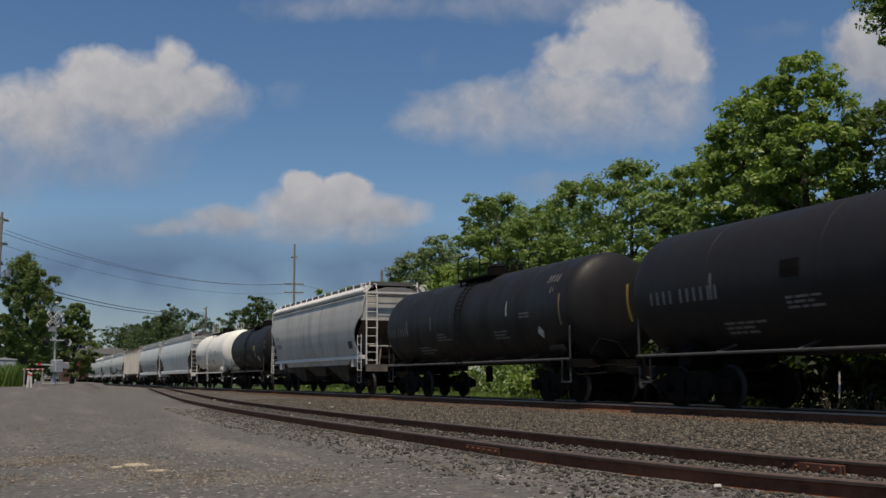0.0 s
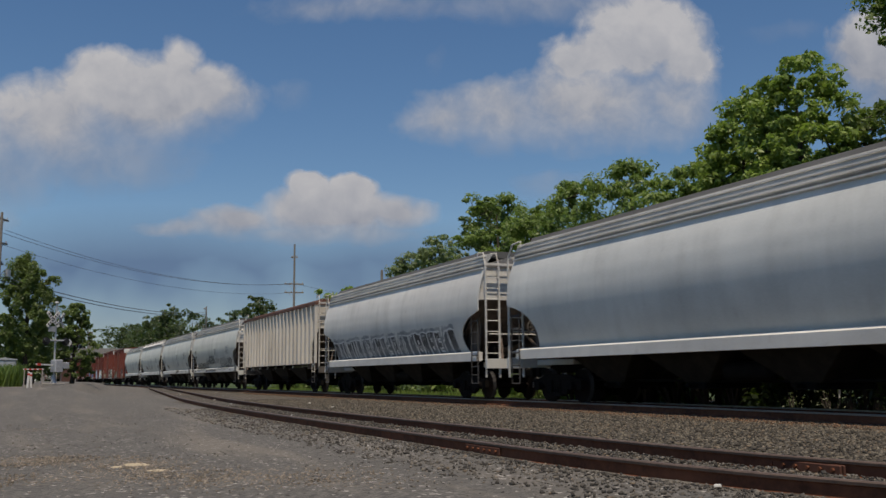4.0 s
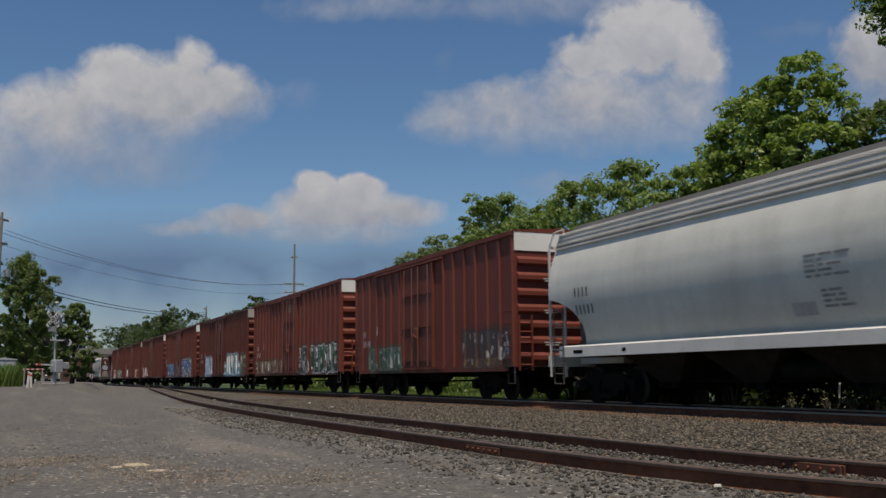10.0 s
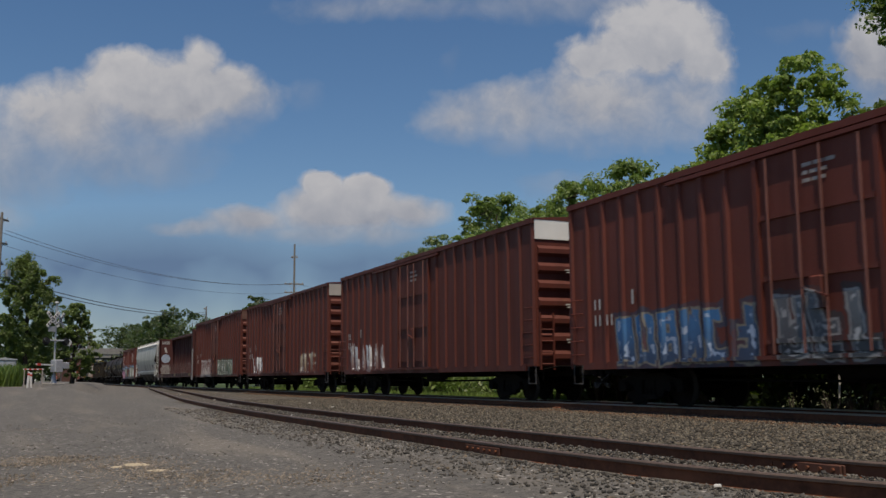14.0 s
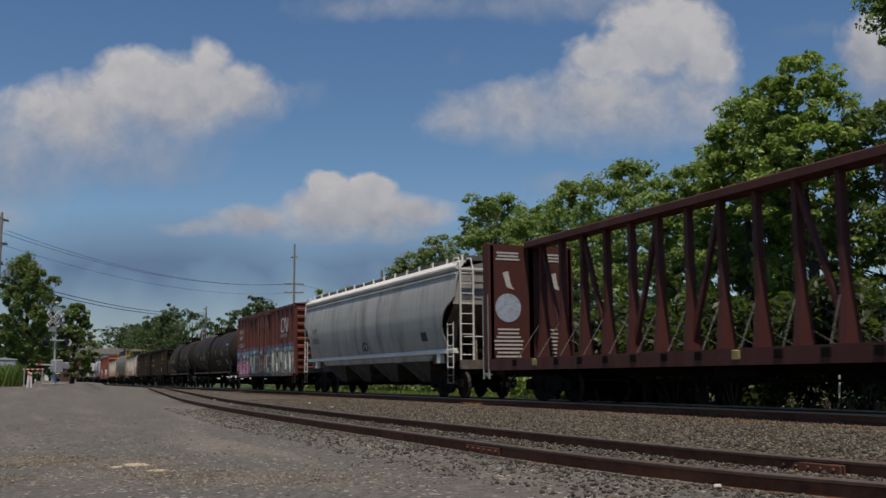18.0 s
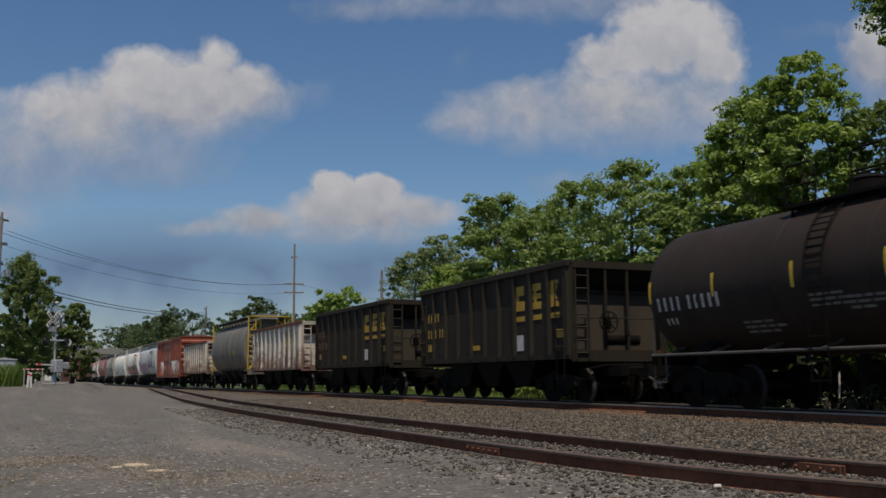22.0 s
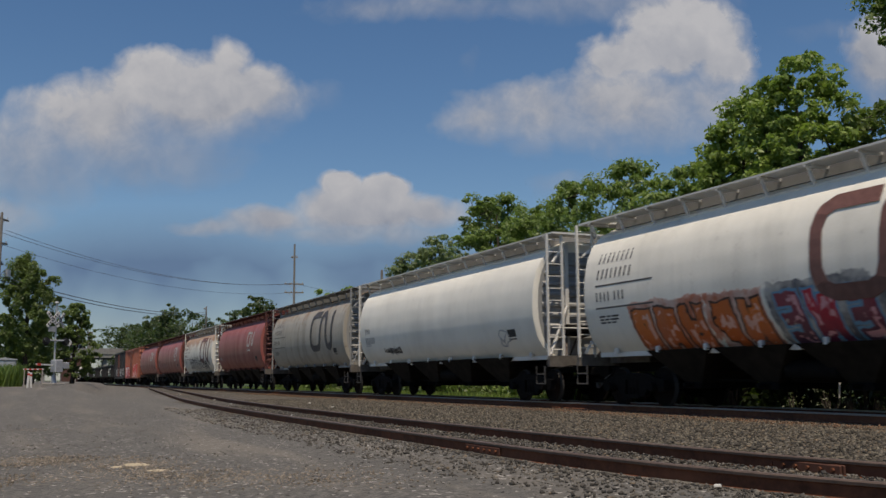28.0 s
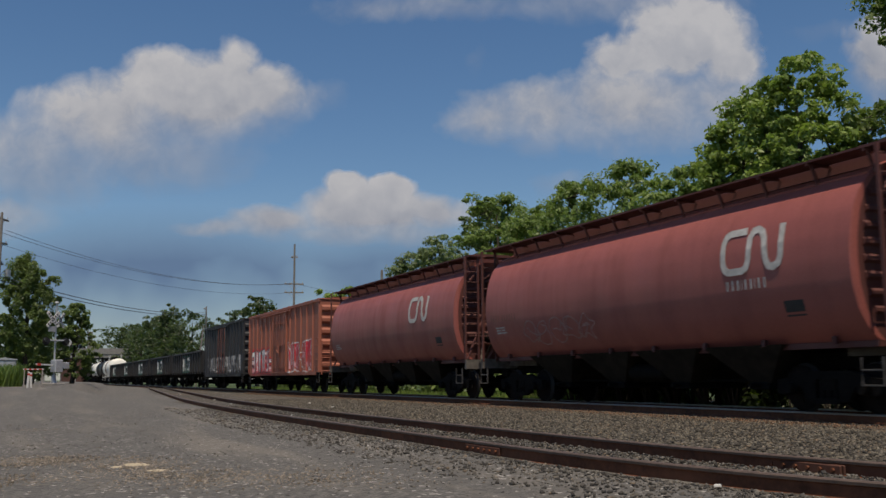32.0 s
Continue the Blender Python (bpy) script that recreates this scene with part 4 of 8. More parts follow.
def covered_hopper(name, label, u_r, u_l, profile, paint, trim, roof_mat, recess=(1.9, 0.85, 1.5), flare=0.0, sill=True, eave=True, posts=False, brackets=False,
                   bays=4, cage=None, gutter=None, hatch_tone=None, inner=None, sill_paint=None, low_end=0.0, rise=0.30, end_paint=None, thin_sill=False, platform=None, coaming=None):
    """A smooth-sided covered hopper. recess: height, half height and depth of the hollow at each end of the side sheet."""
    car, half = begin(name, label, "covered hopper car", u_r, u_l, 1.9)
    cage, inner = cage or trim, inner or paint
    end_paint = end_paint or inner
    ext = 0.0 if brackets else 0.32   # the end ladders stand out beyond the body
    zs = np.linspace(profile[0][1], profile[-1][1], 22)
    px = [x for x, _ in profile]
    pz = [z for _, z in profile]
    xs = np.interp(zs, pz, px)
    top_x, top_z = profile[-1]
    def cut(z):
        d = (z - recess[0]) / recess[1]
        return flare + recess[2] * (max(0.0, 1 - d * d) ** 0.6 if abs(d) < 1 else 0.0) + (low_end if z < recess[0] else 0.0)
    ts = [-1, -0.97, -0.9, -0.7, -0.4, 0, 0.4, 0.7, 0.9, 0.97, 1]
    for sx in (-1, 1):
        s = Shape().loft([[(sx * float(x), t * (half - cut(float(z))), float(z)) for x, z in zip(xs, zs)] for t in ts], False, False)
        # inner skin gives the sheet its thickness
        s.loft([[(sx * (float(x) - 0.03), t * (half - cut(float(z)) - 0.0), float(z)) for x, z in zip(xs, zs)] for t in ts], False, False)
        for t in (-1, 1):
            s.loft([[(sx * float(x), t * (half - cut(float(z))), float(z)), (sx * (float(x) - 0.03), t * (half - cut(float(z))), float(z))] for x, z in zip(xs, zs)], False, False)
        part("side_sheet", s, paint, car, smooth=0.6)
    for e in (-1, 1):
        y1 = e * (half - 0.06 - flare)
        if brackets:
            # a full end sheet with horizontal ribs, joined to the sides by curved corner sheets
            y1 = e * (half - flare - 0.02)
            s = Shape().prism([(-float(x) + 0.16, float(z)) for x, z in zip(xs, zs)] + [(float(x) - 0.16, float(z)) for x, z in zip(xs[::-1], zs[::-1])], "y", min(y1, y1 - e * 0.04), max(y1, y1 - e * 0.04))
            part("end_sheet", s, end_paint, car)
            for sx in (-1, 1):
                s = Shape().loft([[(sx * float(x), e * (half - cut(float(z)) - 0.004), float(z)), (sx * (float(x) - 0.05), e * (half - cut(float(z)) * 0.5 - flare * 0.5), float(z)), (sx * (float(x) - 0.16), y1 + e * 0.002, float(z))] for x, z in zip(xs, zs)], False, False)
                part("corner_sheet", s, inner, car, smooth=0.6)
            for k in range(8):
                z = 1.75 + 0.3 * k
                w = float(np.interp(z, pz, px)) - 0.28
                part("end_rib", Shape().prism([(y1, z), (y1 + e * 0.06, z + 0.05), (y1 + e * 0.06, z + 0.11), (y1, z + 0.16)], "x", -w, w), end_paint, car)
            for x in (-0.55, 0.55):
                part("end_post", Shape().bar((x, y1 + e * 0.09, 1.2), (x, y1 + e * 0.09, top_z + 0.25), 0.11, 0.09), cage, car)
            for sx in (-1, 1):
                part("end_cross_brace", Shape().bar((sx * 1.3, e * (half - 0.2), 1.3), (sx * 0.55, y1 + e * 0.12, 2.7), 0.06), cage, car)
                part("roof_stay", Shape().bar((sx * 1.25, e * (half - 0.1), top_z - 0.4), (sx * 0.6, y1 + e * 0.1, top_z + 0.2), 0.06), cage, car)
            part("air_reservoir", Shape().tube([(-0.75, y1 + e * 0.3, 2.0), (-0.7, y1 + e * 0.3, 2.0), (0.0, y1 + e * 0.3, 2.0), (0.05, y1 + e * 0.3, 2.0)], [0.05, 0.17, 0.17, 0.05], 12), M["truck"], car, smooth=0.6)
            part("brake_pipe", Shape().tube([(-0.7, y1 + e * 0.45, 1.3), (-0.5, y1 + e * 0.5, 1.75), (0.1, y1 + e * 0.42, 1.9), (0.35, y1 + e * 0.4, 1.4)], 0.03, 6), M["truck"], car)
        else:
            # sloping end sheet under a flat upper end
            s = Shape()
            s.prism([(-top_x, 3.15), (-profile[-4][0], 3.15), (-top_x * 0.98, top_z), (top_x * 0.98, top_z), (profile[-4][0], 3.15), (top_x, 3.15)], "y", min(y1, y1 - e * 0.04), max(y1, y1 - e * 0.04))
            part("end_sheet", s, end_paint, car)
            for k in range(3):
                z = 3.35 + 0.28 * k
                part("end_stiffener", Shape().box(-1.25, 1.25, min(y1, y1 + e * 0.02), max(y1, y1 + e * 0.02), z, z + 0.06), end_paint, car)
            s = Shape()
            yb = e * (half - 2.9)
            s.add([(-1.5, y1 - e * 0.03, 3.18), (1.5, y1 - e * 0.03, 3.18), (1.12, yb, 1.35), (-1.12, yb, 1.35), (-1.5, y1 - e * 0.08, 3.13), (1.5, y1 - e * 0.08, 3.13), (1.12, yb - e * 0.06, 1.32), (-1.12, yb - e * 0.06, 1.32)],
                  [(0, 1, 2, 3), (4, 5, 6, 7), (0, 4, 5, 1), (1, 5, 6, 2), (2, 6, 7, 3), (3, 7, 4, 0)])
            part("slope_sheet", s, M["slope"], car)
            for sx in (-1, 1):  # side webs under the slope sheet
                ya2, yb2 = e * (half - 0.95), e * (half - 2.85)
                part("end_web", Shape().prism([(ya2, 1.2), (e * (half - 0.75), 2.6), (e * (half - 0.5), 2.95), (yb2, 1.42), (yb2, 1.2)], "x", min(sx * 1.12, sx * 1.08), max(sx * 1.12, sx * 1.08)), M["slope"], car)
            part("air_reservoir", Shape().tube([(-0.8, e * (half - 0.7), 1.55), (-0.75, e * (half - 0.7), 1.55), (0.0, e * (half - 0.7), 1.55), (0.05, e * (half - 0.7), 1.55)], [0.05, 0.18, 0.18, 0.05], 12), M["truck"], car, smooth=0.6)
            part("centre_web", Shape().box(-0.04, 0.04, min(e * (half - 0.3), e * (half - 2.4)), max(e * (half - 0.3), e * (half - 2.4)), 1.15, 1.75), M["bay"], car)
            for x in (-1.42, -0.95, 0.95, 1.42):
                part("roof_grab_rail", Shape().tube([(x, e * (half + ext - 0.1), top_z - 0.1), (x, e * (half + ext - 0.12), top_z + 0.06), (x * 0.97, e * (half + ext - 0.32), top_z + 0.42), (x * 0.95, e * (half - 0.45), top_z + 0.46), (x * 0.95, e * (half - 0.48), top_z + 0.3)], 0.025, 6), cage, car)
            part("end_crossbar", Shape().bar((-1.42, e * (half + ext - 0.12), top_z + 0.04), (1.42, e * (half + ext - 0.12), top_z + 0.04), 0.07), cage, car)
        s = Shape().box(-1.45, 1.45, min(e * (half + ext), e * (half + ext - 0.12)), max(e * (half + ext), e * (half + ext - 0.12)), 0.98, 1.28)
        s.box(-0.5, 0.5, min(e * (half + ext - 0.1), e * (half - 1.9)), max(e * (half + ext - 0.1), e * (half - 1.9)), 1.05, 1.2)
        part("end_sill", s, inner if sill and not thin_sill else M["sill_grime"], car)
        ye = e * (half + ext - 0.1)
        for x0, x1 in ((-1.42, -0.95), (0.95, 1.42)):
            s = Shape()
            for x in (x0, x1):
                s.bar((x, ye, 0.7 if sill and not thin_sill else 1.2), (x, ye, top_z + rise + 0.1 if brackets else top_z - 0.05), 0.06 if brackets else 0.045, 0.06)
            for k in range(10 if brackets else 9):
                z = 1.45 + k * 0.34
                if z < top_z + (0.3 if brackets else -0.1):
                    s.tube([(x0, ye, z), (x1, ye, z)], 0.014, 5)
            part("end_ladder", s, cage, car)
        for sx in (-1, 1):
            part("end_brace", Shape().bar((sx * 0.85, ye, 1.25), (sx * 0.2, e * (half - 1.2), 2.6), 0.06), M["slope"], car)
        s = Shape().tube([(-1.3, ye, 2.05), (1.3, ye, 2.05)], 0.02, 6)
        part("end_handrail", s, cage, car)
        # low side ladder and stirrup at the corner; the stirrup's dark grey holds its shade
        for sx in (-1, 1):
            yl = e * (half - 0.5)
            if not brackets:
                s = Shape()
                for yy in (e * (half - 0.15), e * (half - 0.62)):
                    s.bar((sx * 1.53, yy, 1.0), (sx * 1.53, yy, 2.55), 0.028)
                for k in range(1, 6):
                    z = 0.68 + 0.36 * k
                    s.tube([(sx * 1.53, e * (half - 0.15), z), (sx * 1.53, e * (half - 0.62), z)], 0.018, 5)
                part("corner_ladder", s, M["dull_rail"] if sill and not thin_sill else cage, car)
            s = Shape().tube([(sx * 1.53, e * (half - 0.15), 1.0), (sx * 1.53, e * (half - 0.15), 0.52), (sx * 1.53, e * (half - 0.62), 0.52), (sx * 1.53, e * (half - 0.62), 1.0)], 0.022, 5)
            s.tube([(sx * 1.53, e * (half - 0.15), 0.78), (sx * 1.53, e * (half - 0.62), 0.78)], 0.016, 5)
            part("stirrup", s, M["dull_rail"], car)
    part("roof", Shape().prism([(-top_x, top_z - 0.02), (-top_x - 0.02, top_z + 0.03), (-0.45, top_z + rise), (0.45, top_z + rise), (top_x + 0.02, top_z + 0.03), (top_x, top_z - 0.02)], "y", -half + flare + 0.02, half - flare - 0.02), roof_mat, car)
    if eave:
        for sx in (-1, 1):
            x0 = top_x
            if posts:
                s = Shape().prism([(sx * (x0 - 0.02), top_z + 0.02), (sx * (x0 + 0.13), top_z + 0.10), (sx * (x0 + 0.13), top_z + 0.16), (sx * (x0 - 0.12), top_z + 0.36), (sx * (x0 - 0.3), top_z + 0.36)], "y", -half + 0.05, half - 0.05)
                part("eave", s, trim, car)
            else:
                s = Shape().prism([(sx * (x0 - 0.02), top_z + 0.01), (sx * (x0 + 0.03), top_z + 0.05), (sx * (x0 - 0.10), top_z + 0.40), (sx * (x0 - 0.3), top_z + 0.40)], "y", -half + 0.05, half - 0.05)
                part("eave", s, M["eave_shade"], car)
            for dz in ((-0.04,) if posts else (0.38, 0.25, 0.12, -0.02)):
                zr = top_z + dz
                xr = float(np.interp(zr - 0.06, pz, px)) if dz <= 0 else x0 + 0.02 - 0.33 * dz
                part("eave_rib", Shape().prism([(sx * (xr - 0.03), zr - 0.09), (sx * (xr + 0.075), zr - 0.055), (sx * (xr + 0.075), zr - 0.025), (sx * (xr - 0.03), zr - 0.005)], "y", -half + 0.1, half - 0.1), trim, car)
    rz = top_z + rise + 0.06
    if posts or not brackets:
        for sx in (-1, 1):
            part("running_board", Shape().box(min(sx * 0.55, sx * 1.05), max(sx * 0.55, sx * 1.05), -half + 0.5, half - 0.5, rz + 0.02, rz + 0.06), gutter or M["steel"], car)
        if posts:
            s_list = np.linspace(-half + 0.3, half - 0.3, 15)
            for y in s_list:
                for sx in (-1, 1):
                    part("board_post", Shape().bar((sx * 1.1, y, rz - 0.06), (sx * 1.1, y, rz + 0.22), 0.06), trim, car)
            part("roof_trough", Shape().box(-1.0, 1.0, -half + 0.3, half - 0.3, rz + 0.04, rz + 0.2), gutter or M["steel"], car)
        else:
            part("roof_trough", Shape().prism([(-1.12, rz - 0.02), (-1.0, rz + 0.20), (1.0, rz + 0.20), (1.12, rz - 0.02)], "y", -half + 0.55, half - 0.55), gutter or M["steel"], car)
    if brackets:
        for sx in (-1, 1):
            part("running_board", Shape().box(min(sx * 0.75, sx * 1.30), max(sx * 0.75, sx * 1.30), -half + 0.61, half - 0.61, rz + 0.05, rz + 0.09), gutter or M["steel"], car)
            for y in np.linspace(-half + 0.5, half - 0.5, 12):
                s = Shape().bar((sx * (top_x - 0.02), y, top_z - 0.02), (sx * 1.22, y, rz + 0.05), 0.05)
                s.bar((sx * 0.7, y, rz + 0.02), (sx * 1.30, y, rz + 0.02), 0.05)
                part("board_bracket", s, gutter or M["steel"], car)
        for y in np.linspace(-half + 2.0, half - 2.0, 4):
            s = Shape().disc((0, y, rz + 0.29), "z", 0.45, 0.42, 0.06, 16)
            part("roof_hatch", s, hatch_tone or roof_mat, car)
        part("hatch_coaming", Shape().prism([(-0.72, top_z + rise - 0.1), (-0.66, rz + 0.26), (0.66, rz + 0.26), (0.72, top_z + rise - 0.1)], "y", -half + 0.9, half - 0.9), coaming or M["roof_grey"], car)
        for e in (-1, 1):
            part("end_platform", Shape().box(-1.3, 1.3, min(e * half, e * (half - 0.6)), max(e * half, e * (half - 0.6)), rz + 0.05, rz + 0.10), platform or gutter or M["steel"], car)
    if thin_sill:
        zb = profile[0][1]
        for sx in (-1, 1):
            x0 = profile[0][0]
            part("side_sill", Shape().prism([(sx * (x0 - 0.06), zb - 0.10), (sx * (x0 + 0.10), zb - 0.09), (sx * (x0 + 0.10), zb + 0.03), (sx * (x0 + 0.0), zb + 0.07)], "y", -half + 0.35, half - 0.35), sill_paint or trim, car)
            for e in (-1, 1):
                part("jacking_bracket", Shape().soft_box(min(sx * 1.2, sx * 1.4), max(sx * 1.2, sx * 1.4), e * (half - 1.75) - 0.14, e * (half - 1.75) + 0.14, zb - 0.42, zb - 0.09, 0.02), trim, car)
    elif sill:
        for sx in (-1, 1):
            x0 = max(profile[0][0], 1.38)
            s = Shape().prism([(sx * (x0 - 0.1), 1.22), (sx * (x0 + 0.12), 1.22), (sx * (x0 + 0.12), profile[0][1] - 0.02), (sx * (x0 + 0.02), profile[0][1] + 0.03), (sx * (x0 - 0.1), profile[0][1])], "y", -half + 0.35, half - 0.35)
            part("side_sill", s, sill_paint or trim, car)
    else:
        for sx in (-1, 1):
            part("side_sill", Shape().box(min(sx * 0.9, sx * 1.10), max(sx * 0.9, sx * 1.13), -half + 0.6, half - 0.6, 1.19, 1.30), sill_paint or (trim if brackets else M["sill_grime"]), car)
            for y in np.linspace(-half + 1.5, half - 1.5, 8):
                part("jacking_lug", Shape().soft_box(sx * 1.2 - 0.06, sx * 1.2 + 0.06, y - 0.05, y + 0.05, 1.26, 1.40, 0.02), sill_paint or trim, car)
    # discharge bays
    span = (half - 2.7) * 2
    if thin_sill:  # the belly under the sill narrows towards the bays
        zb, xb = profile[0][1], profile[0][0]
        part("belly", Shape().loft([[(sgn * xx, yy, zz) for sgn, yy in ((-1, -ye2), (1, -ye2), (1, ye2), (-1, ye2))] for xx, zz, ye2 in ((xb - 0.02, zb - 0.02, half - 2.3), (1.22, 1.28, half - 2.9))]), paint, car)
    for k in range(bays):
        y = -span / 2 + span * (k + 0.5) / bays
        w = span / bays * 0.46
        s = Shape().loft([[(-1.25, y - w, 1.3), (1.25, y - w, 1.3), (1.25, y + w, 1.3), (-1.25, y + w, 1.3)], [(-0.75, y - w * 0.25, 0.55), (0.75, y - w * 0.25, 0.55), (0.75, y + w * 0.25, 0.55), (-0.75, y + w * 0.25, 0.55)]])
        part("discharge_bay", s, M["bay_grey"] if thin_sill else M["bay"], car)
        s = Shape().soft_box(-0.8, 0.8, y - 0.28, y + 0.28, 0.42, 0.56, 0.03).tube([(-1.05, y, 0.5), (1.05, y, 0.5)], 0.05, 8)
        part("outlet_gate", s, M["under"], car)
    centre_sill(car, half)
    brake_wheel(car, -half - 0.02, 2.3, 0.45, M["sill_grime"])
    brake_gear(car, half)
    return car

# -- box cars --
def box_car(name, label, u_r, u_l, z0, z1, paint, ribs, door, roof_mat, end_cap=None, end_ribs=7, door_off=0.0, half_w=1.52, marks=(), rods=True):
    car, half = begin(name, label, "box car", u_r, u_l, 2.7)
    part("body", Shape().box(-half_w, half_w, -half + 0.02, half - 0.02, z0, z1 - 0.1), paint, car)
    d0, d1 = door_off - door / 2, door_off + door / 2
    ys = [y for y in np.linspace(-half + 0.12, half - 0.12, ribs) if not d0 - 0.18 < y < d1 + 0.18]
    for sx in (-1, 1):
        for y in ys:
            xo = half_w + 0.065
            s = Shape().prism([(y - 0.085, half_w), (y - 0.045, xo), (y + 0.045, xo), (y + 0.085, half_w)], "z", z0 + 0.02, z1 - 0.16)
            s.v = [(sx * b, a, c) for a, b, c in s.v]
            part("side_post", s, paint, car)
        part("roof_rail", Shape().box(min(sx * (half_w - 0.05), sx * (half_w + 0.075)), max(sx * (half_w - 0.05), sx * (half_w + 0.075)), -half, half, z1 - 0.16, z1 - 0.04), paint, car)
        part("side_sill", Shape().box(min(sx * (half_w - 0.05), sx * (half_w + 0.05)), max(sx * (half_w - 0.05), sx * (half_w + 0.05)), -half + 0.6, half - 0.6, z0 - 0.12, z0 + 0.06), paint, car)
        # plug door with its frame, rails and locking rods
        xd = half_w + 0.035
        dr = part("door", Shape().box(min(sx * half_w, sx * xd), max(sx * half_w, sx * xd), d0, d1, z0 + 0.12, z1 - 0.3), paint, car)
        for z in (z0 + 0.35, z0 + 1.55, z0 + 2.75):
            part("door_rail", Shape().box(min(sx * xd, sx * (xd + 0.045)), max(sx * xd, sx * (xd + 0.045)), d0 + 0.1, d1 - 0.1, z - 0.05, z + 0.05), paint, dr)
        for y in (d0, d1):
            part("door_post", Shape().box(min(sx * half_w, sx * (half_w + 0.09)), max(sx * half_w, sx * (half_w + 0.09)), y - 0.06, y + 0.06, z0, z1 - 0.2), paint, car)
        if rods:
            for y in (d0 + 0.35, d0 + door * 0.42, d0 + door * 0.62, d1 - 0.35):
                part("locking_rod", Shape().tube([(sx * (xd + 0.07), y, z0 + 0.1), (sx * (xd + 0.07), y, z1 - 0.32)], 0.022, 6), M["pale_rod"], dr)
            gear = Shape().soft_box(min(sx * xd, sx * (xd + 0.1)), max(sx * xd, sx * (xd + 0.1)), (d0 + d1) / 2 - 0.16, (d0 + d1) / 2 + 0.16, z0 + 0.9, z0 + 1.5, 0.03)
            gear.bar((sx * (xd + 0.12), (d0 + d1) / 2 - 0.3, z0 + 1.1), (sx * (xd + 0.12), (d0 + d1) / 2 + 0.3, z0 + 1.3), 0.04)
            part("door_latch", gear, paint, dr)
        for z in (z0 + 0.04, z1 - 0.24):
            part("door_track", Shape().box(min(sx * half_w, sx * (half_w + 0.11)), max(sx * half_w, sx * (half_w + 0.072)), d0 - 0.9, d1 + door * 0.95, z - 0.04, z + 0.04), paint, car)
    pk = 0.10
    part("roof", Shape().prism([(-half_w - 0.06, z1 - 0.06), (-half_w - 0.06, z1 - 0.02), (0, z1 + pk), (half_w + 0.06, z1 - 0.02), (half_w + 0.06, z1 - 0.06)], "y", -half - 0.02, half + 0.02), roof_mat, car)
    for y in np.linspace(-half + 0.5, half - 0.5, 14):
        part("roof_seam", Shape().prism([(-half_w, z1 - 0.02), (-half_w, z1 + 0.02), (0, z1 + pk + 0.04), (half_w, z1 + 0.02), (half_w, z1 - 0.02), (0, z1 + pk)], "y", y - 0.04, y + 0.04), roof_mat, car)
    cap = 0.62 if end_cap else 0.12
    for e in (-1, 1):
        ye = e * (half - 0.02)
        for k in range(end_ribs):
            z = z0 + 0.12 + (z1 - cap - z0 - 0.12) * k / end_ribs
            h = (z1 - cap - z0) / end_ribs * 0.62
            s = Shape().prism([(ye, z), (ye + e * 0.09, z + h * 0.3), (ye + e * 0.09, z + h * 0.7), (ye, z + h)], "x", -half_w + 0.08, half_w - 0.08)
            part("end_corrugation", s, paint, car)
        if e < 0 and end_ribs == 7:
            for j, k in enumerate((1, 3, 5)):
                zr = z0 + 0.12 + (z1 - cap - z0 - 0.12) * k / end_ribs + (z1 - cap - z0) / end_ribs * 0.62 * 0.5
                for i in range(2):
                    part("end_notice", Shape().box(-0.60 + 0.05 * i, -0.06 - 0.12 * (j % 2) - 0.05 * i, ye - 0.097, ye - 0.092, zr - 0.05 - 0.07 * i, zr - 0.015 - 0.07 * i), M["stencil_white"], car)
        if end_cap:
            part("end_cap", Shape().prism([(-half_w, z1 - 0.62), (-half_w, z1 - 0.05), (0, z1 + pk - 0.03), (half_w, z1 - 0.05), (half_w, z1 - 0.62)], "y", min(ye, ye + e * 0.03), max(ye, ye + e * 0.03)), end_cap, car, "white-painted upper end panel")
        for x in (-1.25, 0.9):
            ladder(car, "end_ladder", (x, ye + e * 0.14, z0 - 0.1), (x, ye + e * 0.14, z0 + 1.5), (0.42, 0, 0), paint, 5)
        for sx in (-1, 1):
            s = Shape().tube([(sx * half_w, e * (half - 0.08), z0), (sx * half_w, e * (half - 0.08), 0.52), (sx * half_w, e * (half - 0.5), 0.52), (sx * half_w, e * (half - 0.5), z0)], 0.02, 5)
            part("stirrup", s, M["dull_rail"], car)
        for sx in (-1, 1):
            for k in range(5):
                z = z0 + 0.25 + 0.35 * k
                xg, ya, yb = sx * (half_w + 0.1), e * (half - 0.14), e * (half - 0.56)
                part("grab_iron", Shape().tube([(sx * half_w, ya, z), (xg, ya, z), (xg, yb, z), (sx * half_w, yb, z)], 0.016, 5), paint, car)
        part("bolster_tie", Shape().box(-1.4, 1.4, e * (half - 2.7) - 0.2, e * (half - 2.7) + 0.2, 0.8, z0), M["under"], car)
    centre_sill(car, half, 0.72, z0, 0.6)
    part("floor_frame", Shape().box(-1.45, 1.45, -half + 0.5, half - 0.5, z0 - 0.14, z0), M["under"], car)
    brake_wheel(car, -half - 0.12, z0 + 2.0, 0.4, paint)
    brake_gear(car, half)
    for cells, y, z, h, mat in marks:
        panel_marks(car, "stencilled_mark", cells, -half_w - 0.07, y, z, h, mat)
    return car

